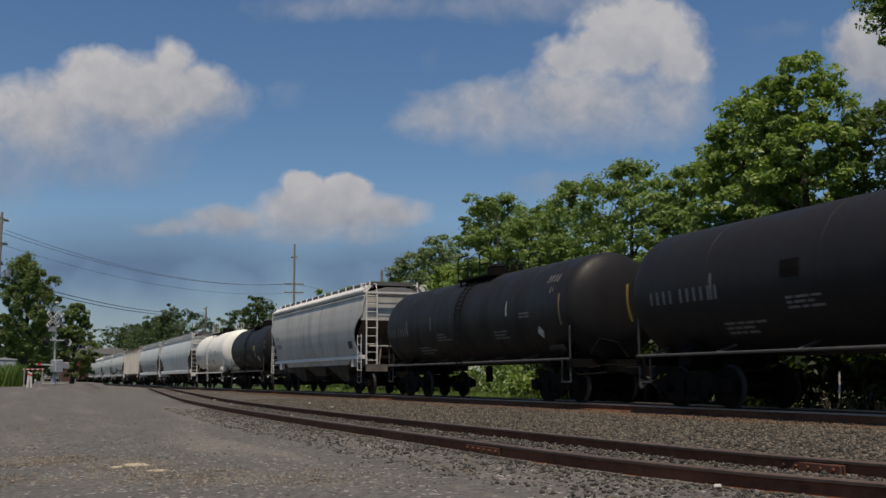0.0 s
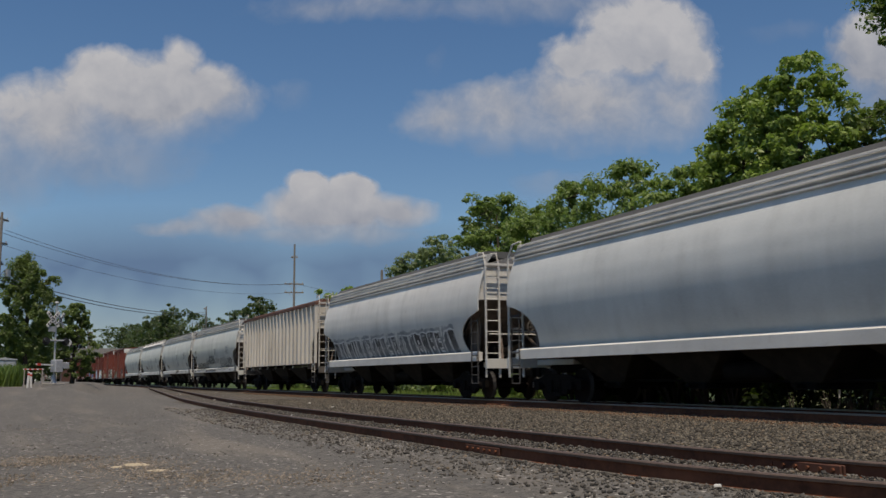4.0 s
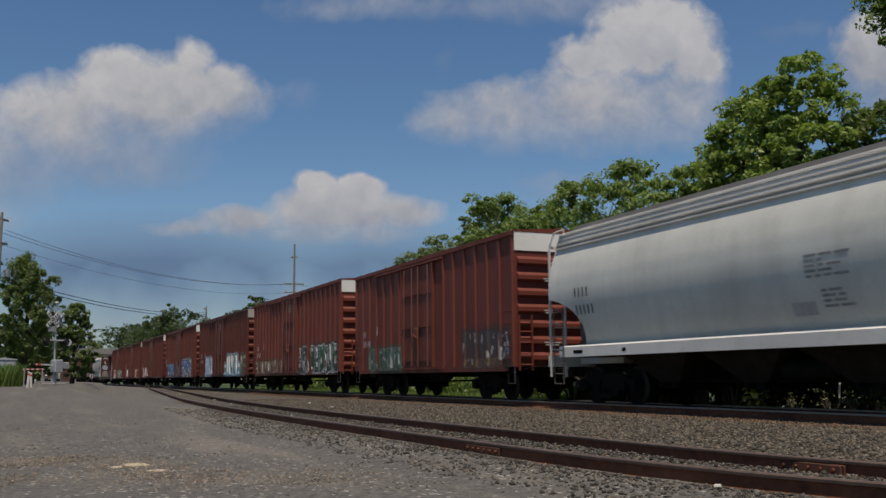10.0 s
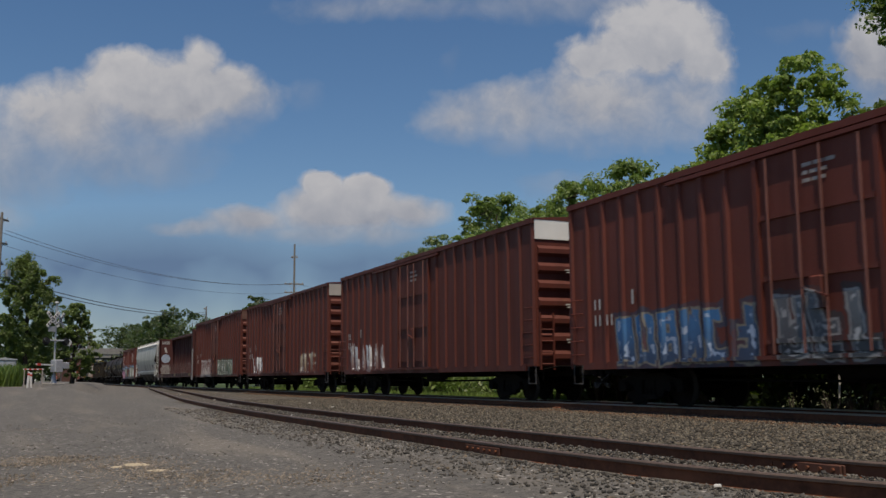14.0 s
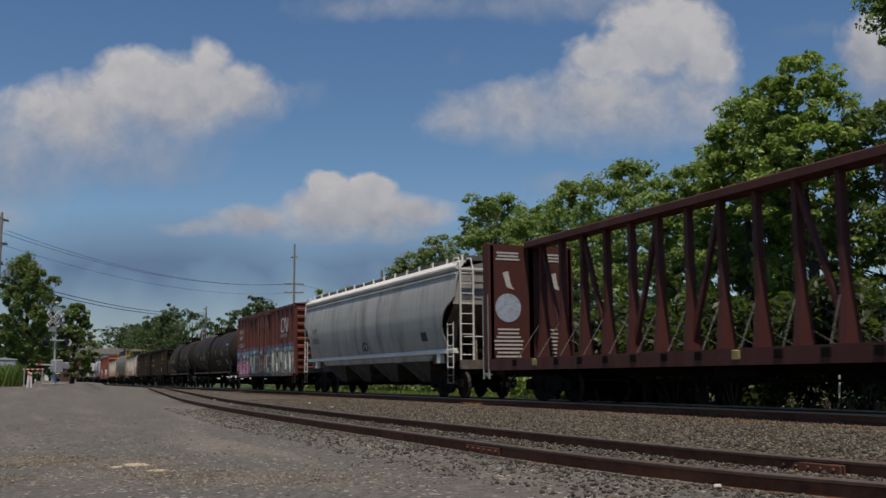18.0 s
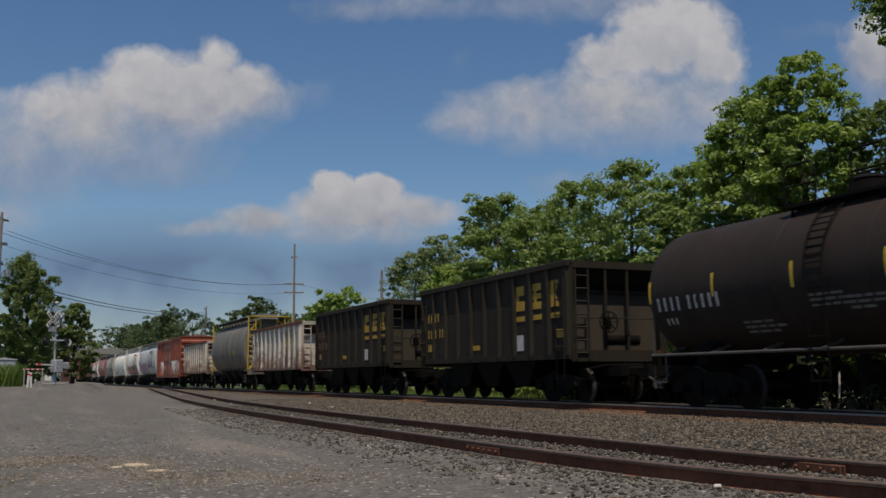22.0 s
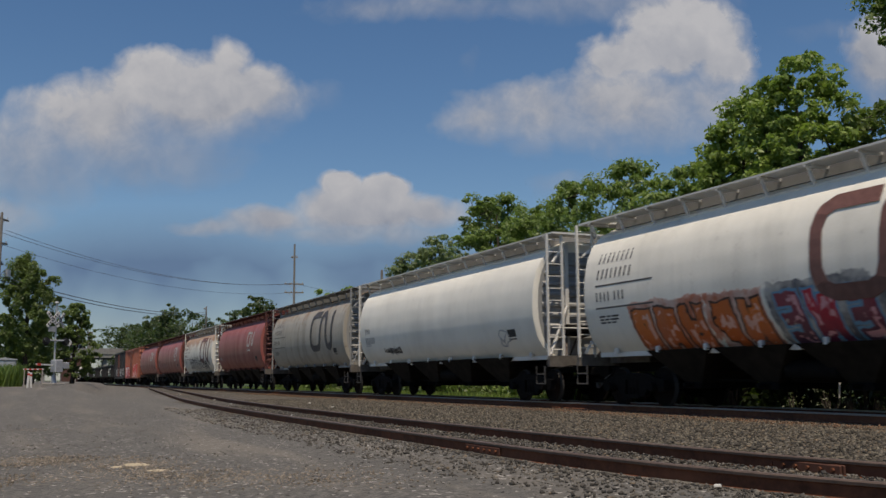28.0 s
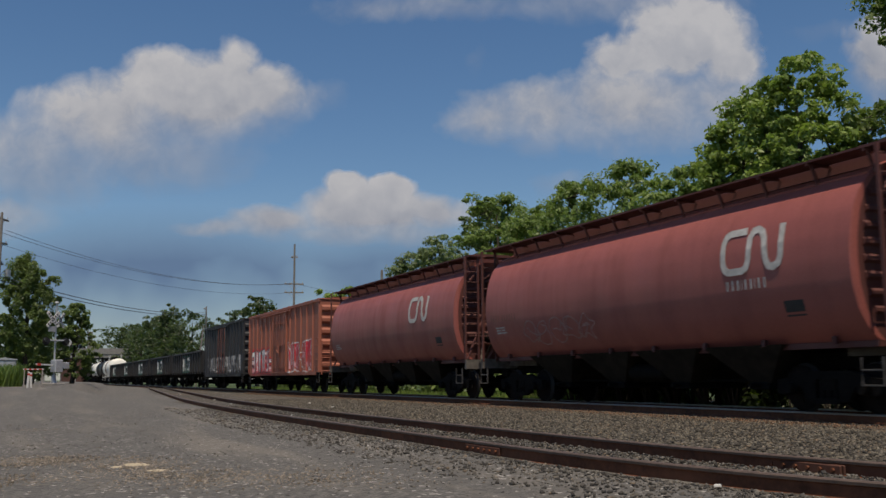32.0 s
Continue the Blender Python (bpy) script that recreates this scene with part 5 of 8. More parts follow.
# -- open hoppers --
def open_hopper(name, label, u_r, u_l, z0, z1, paint, ribs, marks=(), plates=(), big=None, inner=None, post_paint=None):
    car, half = begin(name, label, "open hopper car", u_r, u_l, 1.45, reach=0.6)
    pale = post_paint is not None
    inner = inner or paint
    hw = 1.48
    for sx in (-1, 1):
        s = Shape().prism([(-half, z1), (half, z1), (half, z0 + 0.9), (half, z0), (-half, z0), (-half, z0 + 0.9)], "x", min(sx * hw, sx * (hw - 0.04)), max(sx * hw, sx * (hw - 0.04)))
        part("side_sheet", s, paint, car)
        part("top_chord", Shape().soft_box(min(sx * (hw - 0.06), sx * (hw + 0.11)), max(sx * (hw - 0.06), sx * (hw + 0.11)), -half, half, z1 - 0.1, z1 + 0.06, 0.02), M["rust_inside"] if pale else paint, car)
        part("side_sill", Shape().box(min(sx * (hw - 0.06), sx * (hw + 0.06)), max(sx * (hw - 0.06), sx * (hw + 0.06)), -half, half, z0 - 0.08, z0 + 0.1), paint, car)
        for y in np.linspace(-half + 0.12, half - 0.12, ribs):
            s = Shape().prism([(y - 0.10, hw), (y - 0.05, hw + 0.10), (y + 0.05, hw + 0.10), (y + 0.10, hw)], "z", z0 + 0.02, z1 - 0.08)
            s.v = [(sx * b, a, c) for a, b, c in s.v]
            part("side_post", s, post_paint or paint, car)
        for e in (-1, 1):
            s = Shape()
            for k in range(5):
                z = z0 + 0.25 + 0.42 * k
                s.tube([(sx * (hw + 0.14), e * (half - 0.18), z), (sx * (hw + 0.14), e * (half - 0.62), z)], 0.018, 5)
            for yy in (e * (half - 0.18), e * (half - 0.62)):
                s.bar((sx * (hw + 0.12), yy, z0 - 0.05), (sx * (hw + 0.12), yy, z0 + 2.1), 0.03)
            part("corner_ladder", s, paint, car)
            s = Shape().tube([(sx * (hw + 0.12), e * (half - 0.18), z0), (sx * (hw + 0.12), e * (half - 0.22), 0.62), (sx * (hw + 0.12), e * (half - 0.58), 0.62), (sx * (hw + 0.12), e * (half - 0.62), z0)], 0.018, 5)
            part("stirrup", s, M["under"], car)
    for e in (-1, 1):
        ym = e * (half - 0.02)
        part("end_chord", Shape().box(-hw, hw, min(ym, ym - e * 0.14), max(ym, ym - e * 0.14), z1 - 0.14, z1 + 0.05), paint, car)
        # a slope sheet falls inward from the end chord; a flat panel stands below it
        ya, yb = e * (half - 0.12), e * (half - 2.4)
        s = Shape().add([(-hw + 0.05, ya, z1 - 0.12), (hw - 0.05, ya, z1 - 0.12), (hw - 0.05, yb, z0), (-hw + 0.05, yb, z0),
                         (-hw + 0.05, ya, z1 - 0.18), (hw - 0.05, ya, z1 - 0.18), (hw - 0.05, yb, z0 - 0.07), (-hw + 0.05, yb, z0 - 0.07)],
                        [(0, 1, 2, 3), (4, 5, 6, 7), (0, 4, 5, 1), (1, 5, 6, 2), (2, 6, 7, 3), (3, 7, 4, 0)])
        part("slope_sheet", s, M["rust_inside"] if pale else M["bay"], car)
        yp = e * (half - 0.35)
        part("end_panel", Shape().box(-hw + 0.05, hw - 0.05, min(yp, yp - e * 0.05), max(yp, yp - e * 0.05), z0 + 0.15, z0 + 1.72), inner if pale else M["dusty_end"], car)
        part("panel_cap", Shape().box(-hw + 0.05, hw - 0.05, min(yp, yp + e * 0.08), max(yp, yp + e * 0.08), z0 + 1.70, z0 + 1.78), paint, car)
        for x in (-1.42, -0.35, 0.35, 1.42):
            part("end_post", Shape().bar((x, ym - e * 0.05, z0), (x, ym - e * 0.05, z1 - 0.1), 0.09 if abs(x) > 0.6 else 0.06), paint, car)
        part("end_sill", Shape().box(-hw, hw, min(ym, ym + e * 0.1), max(ym, ym + e * 0.1), z0 - 0.15, z0 + 0.15), paint, car)
        part("end_handrail", Shape().tube([(-1.3, ym + e * 0.12, z0 + 1.0), (1.3, ym + e * 0.12, z0 + 1.0)], 0.02, 6), paint, car)
        ladder(car, "end_ladder", (-1.2, ym + e * 0.12, z0 - 0.1), (-1.2, ym + e * 0.12, z1 - 0.2), (0.4, 0, 0), paint, 7)
    span = (half - 2.1) * 2
    for k in range(3):
        y = -span / 2 + span * (k + 0.5) / 3
        w = span / 6
        s = Shape().loft([[(-1.4, y - w, z0), (1.4, y - w, z0), (1.4, y + w, z0), (-1.4, y + w, z0)], [(-1.2, y - w * 0.2, 0.42), (1.2, y - w * 0.2, 0.42), (1.2, y + w * 0.5, 0.42), (-1.2, y + w * 0.5, 0.42)]])
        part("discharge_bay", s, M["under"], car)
        part("cross_ridge", Shape().prism([(y - w, z0), (y - w + 0.01, z0 + 0.8), (y - w + 0.5, z0)], "x", -hw + 0.05, hw - 0.05), inner, car)
    tank = Shape().tube([(-0.2, -half + 0.5, z0 + 0.45), (0.9, -half + 0.5, z0 + 0.45)], 0.2, 12)
    part("air_reservoir", tank, inner if pale else M["truck"], car, smooth=0.6)
    centre_sill(car, half, 0.8, 1.1)
    brake_wheel(car, -half - 0.14, z0 + 0.9, -0.4, paint if pale else M["truck"])
    for cells, y, z, h, mat in marks:
        panel_marks(car, "stencilled_mark", cells, -hw - 0.11, y, z, h, mat)
    for y0, y1, za, zb, mat in plates:
        patch(car, "painted_block", y0, y1, za, zb, mat, x=-hw, lift=0.012)
    if big:
        y, z, h, mat = big
        x0, x1 = -hw - 0.016, -hw - 0.004
        for k in range(3):
            yy = y - k * h * 1.36
            w = h * 0.9
            t = h * 0.11
            s = Shape()
            if k == 0:    # a block with one slit
                s.box(x0, x1, yy - w, yy, z, z + h / 2 - t).box(x0, x1, yy - w, yy, z + h / 2 + t, z + h).box(x0, x1, yy - w * 0.5, yy, z + h / 2 - t, z + h / 2 + t)
            elif k == 1:  # a block with two slits
                s.box(x0, x1, yy - w, yy, z, z + h * 0.28).box(x0, x1, yy - w, yy, z + h * 0.40, z + h * 0.60).box(x0, x1, yy - w, yy, z + h * 0.72, z + h).box(x0, x1, yy - w * 0.6, yy - w * 0.4, z, z + h)
            else:         # an hourglass
                s.prism([(yy, z), (yy - w * 0.25, z + h / 2), (yy, z + h), (yy - w, z + h), (yy - w * 0.75, z + h / 2), (yy - w, z)], "x", x0, x1)
            part("painted_underline", Shape().box(x0, x1, yy - w, yy, z - h * 0.42, z - h * 0.22), mat, car)
            part("painted_emblem", s, mat, car, "large worn painted shape with an underline")
    return car

# -- gondola --
def gondola(name, label, u_r, u_l, z0, z1, paint, ribs):
    car, half = begin(name, label, "gondola car", u_r, u_l, 2.4)
    hw = 1.48
    part("floor", Shape().box(-hw, hw, -half + 0.1, half - 0.1, z0 - 0.12, z0 + 0.05), M["under"], car)
    for sx in (-1, 1):
        part("side_sheet", Shape().box(min(sx * hw, sx * (hw - 0.05)), max(sx * hw, sx * (hw - 0.05)), -half, half, z0, z1), paint, car)
        part("top_chord", Shape().soft_box(min(sx * (hw - 0.06), sx * (hw + 0.1)), max(sx * (hw - 0.06), sx * (hw + 0.1)), -half, half, z1 - 0.1, z1 + 0.05, 0.02), paint, car)
        for y in np.linspace(-half + 0.15, half - 0.15, ribs):
            part("side_post", Shape().box(min(sx * hw, sx * (hw + 0.09)), max(sx * hw, sx * (hw + 0.09)), y - 0.07, y + 0.07, z0 - 0.1, z1 - 0.1), paint, car)
    for e in (-1, 1):
        part("end_wall", Shape().box(-hw + 0.05, hw - 0.05, min(e * half, e * (half - 0.08)), max(e * half, e * (half - 0.08)), z0, z1), paint, car)
    centre_sill(car, half, 0.8, z0 - 0.1)
    brake_gear(car, half)
    return car

# -- bulkhead lumber flat --
def centre_beam(name, label, u_r, u_l, paint):
    car, half = begin(name, label, "lumber flat car", u_r, u_l, 3.2)
    z0, zt = 1.25, 4.85
    part("deck", Shape().box(-1.45, 1.45, -half, half, z0 - 0.28, z0 - 0.04), paint, car)
    for sx in (-1, 1):
        part("side_sill", Shape().box(min(sx * 1.38, sx * 1.5), max(sx * 1.38, sx * 1.5), -half, half, z0 - 0.34, z0), paint, car)
    part("top_chord", Shape().soft_box(-0.30, 0.30, -half + 0.5, half - 0.5, zt - 0.1, zt + 0.1, 0.03), paint, car)
    ys = np.linspace(-half + 1.2, half - 1.2, 17)
    for y in ys:
        s = Shape()
        s.loft([[(-0.24, y - 0.09, z0 - 0.05), (0.24, y - 0.09, z0 - 0.05), (0.24, y + 0.09, z0 - 0.05), (-0.24, y + 0.09, z0 - 0.05)],
                [(-0.11, y - 0.075, z0 + 1.2), (0.11, y - 0.075, z0 + 1.2), (0.11, y + 0.075, z0 + 1.2), (-0.11, y + 0.075, z0 + 1.2)],
                [(-0.09, y - 0.07, zt), (0.09, y - 0.07, zt), (0.09, y + 0.07, zt), (-0.09, y + 0.07, zt)]])
        part("beam_post", s, paint, car)
    for a, b in ((0, 1), (2, 3), (5, 4), (7, 6), (9, 10), (11, 12), (14, 13), (16, 15)):
        part("diagonal_brace", Shape().bar((0, ys[a], zt - 0.1), (0, ys[b], z0 + 0.2), 0.12), paint, car)
    for y in ys:
        for sx in (-1, 1):
            part("tie_down_cable", Shape().tube([(sx * 0.2, y, z0 + 1.0), (sx * 1.42, y - 0.9, z0 - 0.02)], 0.012, 5), M["dull_rail"], car)
            part("winch", Shape().soft_box(min(sx * 1.36, sx * 1.52), max(sx * 1.36, sx * 1.52), y - 0.99, y - 0.72, z0 - 0.22, z0 - 0.02, 0.03), M["olive_plate"] if int(abs(y * 10)) % 7 == 0 else M["truck"], car)
    for e in (-1, 1):
        y = e * (half - 0.45)
        part("bulkhead", Shape().box(-1.45, 1.45, min(y, y + e * 0.08), max(y, y + e * 0.08), z0, zt - 0.05), paint, car)
        for x in (-1.42, -0.02, 1.42):
            part("bulkhead_post", Shape().soft_box(x - 0.10, x + 0.10, min(y, y + e * 0.42), max(y, y + e * 0.42), z0 - 0.3, zt + 0.02, 0.02), paint, car)
        for k in range(7):
            z = z0 + 0.2 + k * 0.52
            part("bulkhead_rib", Shape().prism([(y + e * 0.08, z), (y + e * 0.30, z + 0.08), (y + e * 0.30, z + 0.20), (y + e * 0.08, z + 0.28)], "x", -1.35, 1.35), paint, car)
        ladder(car, "bulkhead_ladder", (-1.5, e * (half - 0.2), z0 - 0.6), (-1.5, e * (half - 0.2), zt - 1.6), (0, 0.36, 0), M["steel"], 8)
    # white lettering blocks and a round picture left plain on the inside of the trailing bulkhead
    y = half - 0.45
    s = Shape()
    rr = random.Random(4)
    for sx in (-1, 1):
        for k in range(12):
            z = 4.55 - 0.1 * k if k < 3 else 2.15 - 0.12 * (k - 3)
            w = rr.uniform(0.35, 0.52)
            s.box(sx * 0.85 - w, sx * 0.85 + w, y - 0.012, y - 0.004, z, z + 0.055)
        s.prism([(sx * 0.85 - 0.18, 3.95), (sx * 0.85 - 0.05, 3.5), (sx * 0.85 + 0.22, 3.42), (sx * 0.85 + 0.1, 3.6), (sx * 0.85 + 0.02, 4.0)], "y", y - 0.012, y - 0.004)
    part("stencilled_notice", s, M["stencil_white"], car, "white stencilled notice kept as bars")
    s = Shape().disc((-0.85, y - 0.008, 2.85), "y", 0.45, 0.45, 0.004, 24)
    part("round_decal", s, M["decal"], car, "pale blue round decal")
    centre_sill(car, half, 0.7, z0 - 0.2, 0.6)
    brake_gear(car, half)
    return car
M["decal"] = plain("pale_blue_decal", (0.32, 0.38, 0.46), 0.6, 0, 0.3, 6.0, 0.0)

# ---- the cars of the train, from its head towards its tail ----
BROWN = (0.124, 0.0265, 0.0155)
WHITE_P, PALE_BLUE, BLUE, TEAL, BLACK_P = (0.72, 0.72, 0.70), (0.30, 0.42, 0.55), (0.05, 0.16, 0.38), (0.03, 0.13, 0.11), (0.03, 0.03, 0.035)
SAND_P, PINK, ORANGE, RED_P, OLIVE = (0.40, 0.34, 0.25), (0.42, 0.16, 0.30), (0.66, 0.17, 0.03), (0.52, 0.03, 0.05), (0.36, 0.33, 0.10)

M["tank_black"] = car_paint("tank_black", (0.016, 0.015, 0.015), 0.05, 0.25, 0.5, gloss=0.2)
M["tank_brownish"] = car_paint("tank_brownish_black", (0.028, 0.021, 0.018), 0.12, 0.3, 0.6, gloss=0.15)
M["tank_white"] = car_paint("tank_cream_white", (0.84, 0.82, 0.735), 0.04, 0.10, 0.42)
M["hop_blue"] = car_paint("hopper_pale_blue_grey", (0.62, 0.635, 0.61), 0.05, 0.2, 0.42)
M["hop_dirty"] = car_paint("hopper_pale_grey_sprayed", (0.64, 0.635, 0.60), 0.06, 0.25, 0.45, [(-6.5, 7.0, 1.4, 2.3, BLACK_P, (0.16, 0.18, 0.2), WHITE_P, 0.8)])
M["hop_ribbed"] = car_paint("hopper_light_grey", (0.60, 0.56, 0.49), 0.08, 0.45, 0.6)
M["hop_grey"] = car_paint("hopper_grey", (0.595, 0.60, 0.545), 0.06, 0.22, 0.42)
M["hop_scrawl"] = car_paint("hopper_grey_scrawled", (0.605, 0.61, 0.555), 0.06, 0.22, 0.42)
M["hop_worn"] = car_paint("hopper_streaked_grey", (0.36, 0.345, 0.315), 0.05, 0.9, 0.4)
M["hop_warm"] = car_paint("hopper_warm_grey", (0.455, 0.44, 0.405), 0.06, 0.55, 0.5)
M["hop_trim"] = car_paint("hopper_pale_trim", (0.70, 0.68, 0.63), 0.08, 0.15, 0.5)
# eave sheet behind the ribs: shade between them is put into its grey
M["eave_shade"] = car_paint("eave_shaded_grey", (0.42, 0.42, 0.40), 0.08, 0.4, 0.6)
M["roof_grey"] = car_paint("roof_dull_grey", (0.20, 0.20, 0.195), 0.1, 0.4, 0.7)
M["trough"] = car_paint("roof_trough_dark", (0.10, 0.10, 0.098), 0.1, 0.4, 0.7)
M["roof_brown"] = car_paint("roof_rusty", (0.14, 0.07, 0.05), 0.4, 0.4, 0.8)
M["dark_hopper"] = car_paint("hopper_sooty_grey", (0.165, 0.145, 0.118), 0.08, 0.5, 0.5)
# rusty white ribs, paler than the panels partly to carry the sunlight
M["rib_rusty"] = car_paint("rib_rusty_white", (0.60, 0.55, 0.48), 0.9, 0.3, 0.75, runs=((0.15, 0.06, 0.035), 4.0, 1.0))
M["coal"] = car_paint("hopper_sooty_black", (0.030, 0.025, 0.019), 0.2, 0.3, 0.75, gloss=0.15)
M["bleached"] = car_paint("hopper_bleached_white", (0.43, 0.385, 0.33), 0.7, 0.55, 0.75, runs=((0.12, 0.052, 0.036), 4.1, 1.3))
M["dusty_end"] = car_paint("hopper_dusty_end", (0.062, 0.052, 0.040), 0.25, 0.35, 0.8, gloss=0.15)
M["rust_inside"] = rusty("rusty_inside", (0.15, 0.075, 0.05), (0.07, 0.035, 0.025))
M["faded_ochre"] = plain("faded_ochre_stencil", (0.20, 0.145, 0.07), 0.75, 0, 0.4, 7.0, 0.0)
M["gond_black"] = car_paint("gondola_black", (0.024, 0.023, 0.024), 0.15, 0.3, 0.65, [(-2.5, 1.5, 1.4, 2.6, WHITE_P, TEAL, BLACK_P, 0.9)])
M["beam_brown"] = car_paint("flat_car_brown", (0.072, 0.019, 0.015), 0.15, 0.35, 0.65)
M["cap_white"] = car_paint("end_cap_white", (0.80, 0.785, 0.73), 0.08, 0.15, 0.6)
# locking rods, a paler brown than the doors
M["pale_rod"] = car_paint("pale_brown_rod", (0.21, 0.085, 0.065), 0.2, 0.3, 0.5)
M["cap_dull"] = car_paint("end_cap_dull", (0.42, 0.38, 0.33), 0.35, 0.4, 0.7)

M["stencil_dim"] = plain("dim_white_stencil", (0.33, 0.30, 0.28), 0.7, 0, 0.35, 9.0, 0.0)
M["rust_smear"] = plain("rust_smear", (0.10, 0.06, 0.045), 0.8, 0, 0.4, 7.0, 0.0)
M["olive_plate"] = plain("olive_plate", (0.27, 0.23, 0.07), 0.7, 0, 0.3, 7.0, 0.0)
M["stencil_grey"] = plain("grey_stencil", (0.145, 0.14, 0.135), 0.7, 0, 0.4, 9.0, 0.0)
Y, W, K = M["stencil_yellow"], M["stencil_white"], M["stencil_black"]
word4, num5, num6 = (1, 1, 1, 1), (1, 1, 1, 1, 1), (1, 1, 1, 1, 1, 1)

tank_car("tank_car", "long plain black tank car, dull paint", -247.6, -231.2, 1.50, 2.62, M["tank_black"], M["dull_rail"],
         [((1, 1, 1, 1, 0, 1, 1, 1, 1, 1, 1), 6.9, 2.3, 0.30, M["stencil_grey"])], [(4.7, 2.3, 2.85, 0.06, M["stencil_grey"], ""), (2.4, 2.55, 2.9, 0.5, M["truck"], ""), (7.75, 2.0, 2.9, 0.07, M["stencil_yellow"], "faded yellow reflector strip")], platform="")
tank_car("tank_car", "black tank car with white lettering blocks", -229.5, -214.3, 1.50, 2.60, M["tank_black"], M["dull_rail"],
         [((1, 1, 1, 1, 0, 1, 1, 1, 1, 1), 6.8, 2.25, 0.30, M["stencil_grey"]), ((1, 1, 1, 1), -5.6, 3.3, 0.22, M["stencil_grey"]), ((1, 1, 0), -5.9, 3.0, 0.16, M["stencil_grey"])], [(4.75, 2.3, 2.8, 0.06, M["stencil_grey"], ""), (2.45, 2.35, 2.8, 0.06, M["stencil_grey"], ""), (-3.4, 2.5, 2.95, 0.05, W, "pale reflector strip"), (-6.5, 2.1, 2.95, 0.07, M["faded_ochre"], "faded yellow reflector strip")])
warm_hopper = covered_hopper("covered_hopper", "light grey covered hopper with white top edge", -212.1, -195.9, PLATE, M["hop_warm"], M["hop_trim"], M["roof_grey"], recess=(2.35, 0.95, 1.1), posts=True, thin_sill=True, bays=3, gutter=M["trough"], inner=M["hop_warm"])
patch(warm_hopper, "notice_plate", -6.6, -6.05, 2.0, 2.32, K, follow=on_profile(PLATE))
panel_marks(warm_hopper, "stencilled_mark", word4, 0, 6.9, 2.75, 0.26, K, follow=on_profile(PLATE)); panel_marks(warm_hopper, "stencilled_mark", num6, 0, 6.8, 2.3, 0.26, K, follow=on_profile(PLATE))
tank_car("tank_car", "short black tank car with pale notices", -194.2, -183.3, 1.47, 2.62, M["tank_black"], M["dull_rail"],
         [((1, 1, 1, 1, 0, 1, 1, 1, 1, 1), 4.0, 1.85, 0.26, M["stencil_grey"]), ((1.6, 1.6, 0), -4.9, 2.75, 0.2, M["stencil_grey"]), ((1.6, 1.6, 0), -4.9, 2.5, 0.2, M["stencil_grey"])], [(-2.3, 2.45, 2.75, 0.55, M["olive_plate"], "olive notice plate"), (-2.45, 2.05, 2.35, 0.4, M["stencil_grey"], "")])
tank_car("tank_car", "cream-white tank car with railed top platform", -181.7, -168.9, 1.52, 2.74, M["tank_white"], M["white"],
         [((1, 1, 1, 1, 0, 1, 1, 1, 1, 1), 5.2, 2.25, 0.26, M["steel"])], [(-2.9, 2.6, 2.75, 0.25, M["truck"], "small dark plate"), (-1.2, 2.7, 2.95, 0.3, M["steel"], "")])
hopA = covered_hopper("covered_hopper", "pale blue-grey covered hopper, clean sides", -166.9, -148.3, BULGED, M["hop_blue"], M["hop_trim"], M["roof_grey"], gutter=M["trough"], inner=M["hop_blue"], cage=M["white"], end_paint=M["white"])
covered_hopper("covered_hopper", "pale grey covered hopper with dark sprayed band", -146.3, -129.4, BULGED, M["hop_dirty"], M["hop_trim"], M["roof_grey"], gutter=M["trough"], cage=M["white"], end_paint=M["white"])

FLAT = [(1.45, 1.43), (1.45, 2.4), (1.45, 3.4), (1.45, 4.34)]
rib = covered_hopper("covered_hopper", "light grey covered hopper with vertical side ribs", -127.8, -111.1, FLAT, M["hop_ribbed"], M["hop_ribbed"], M["roof_brown"], recess=(1.3, 1.6, 1.3), sill=False, eave=False, gutter=M["roof_brown"], cage=M["hop_ribbed"], bays=3, rise=0.06)
for sx in (-1, 1):
    part("top_chord", Shape().box(min(sx * 1.4, sx * 1.56), max(sx * 1.4, sx * 1.56), -8.3, 8.3, 4.30, 4.44), M["roof_brown"], rib, "rusty top edge")
    for y in np.linspace(-8.2, 8.2, 22):
        low = 1.45 if abs(y) < 6.9 else 1.45 + (abs(y) - 6.9) * 0.0
        s = Shape().prism([(y - 0.09, 1.45), (y - 0.045, 1.565), (y + 0.045, 1.565), (y + 0.09, 1.45)], "z", low, 4.30)
        s.v = [(sx * b, a, c) for a, b, c in s.v]
        part("side_post", s, M["hop_ribbed"], rib)

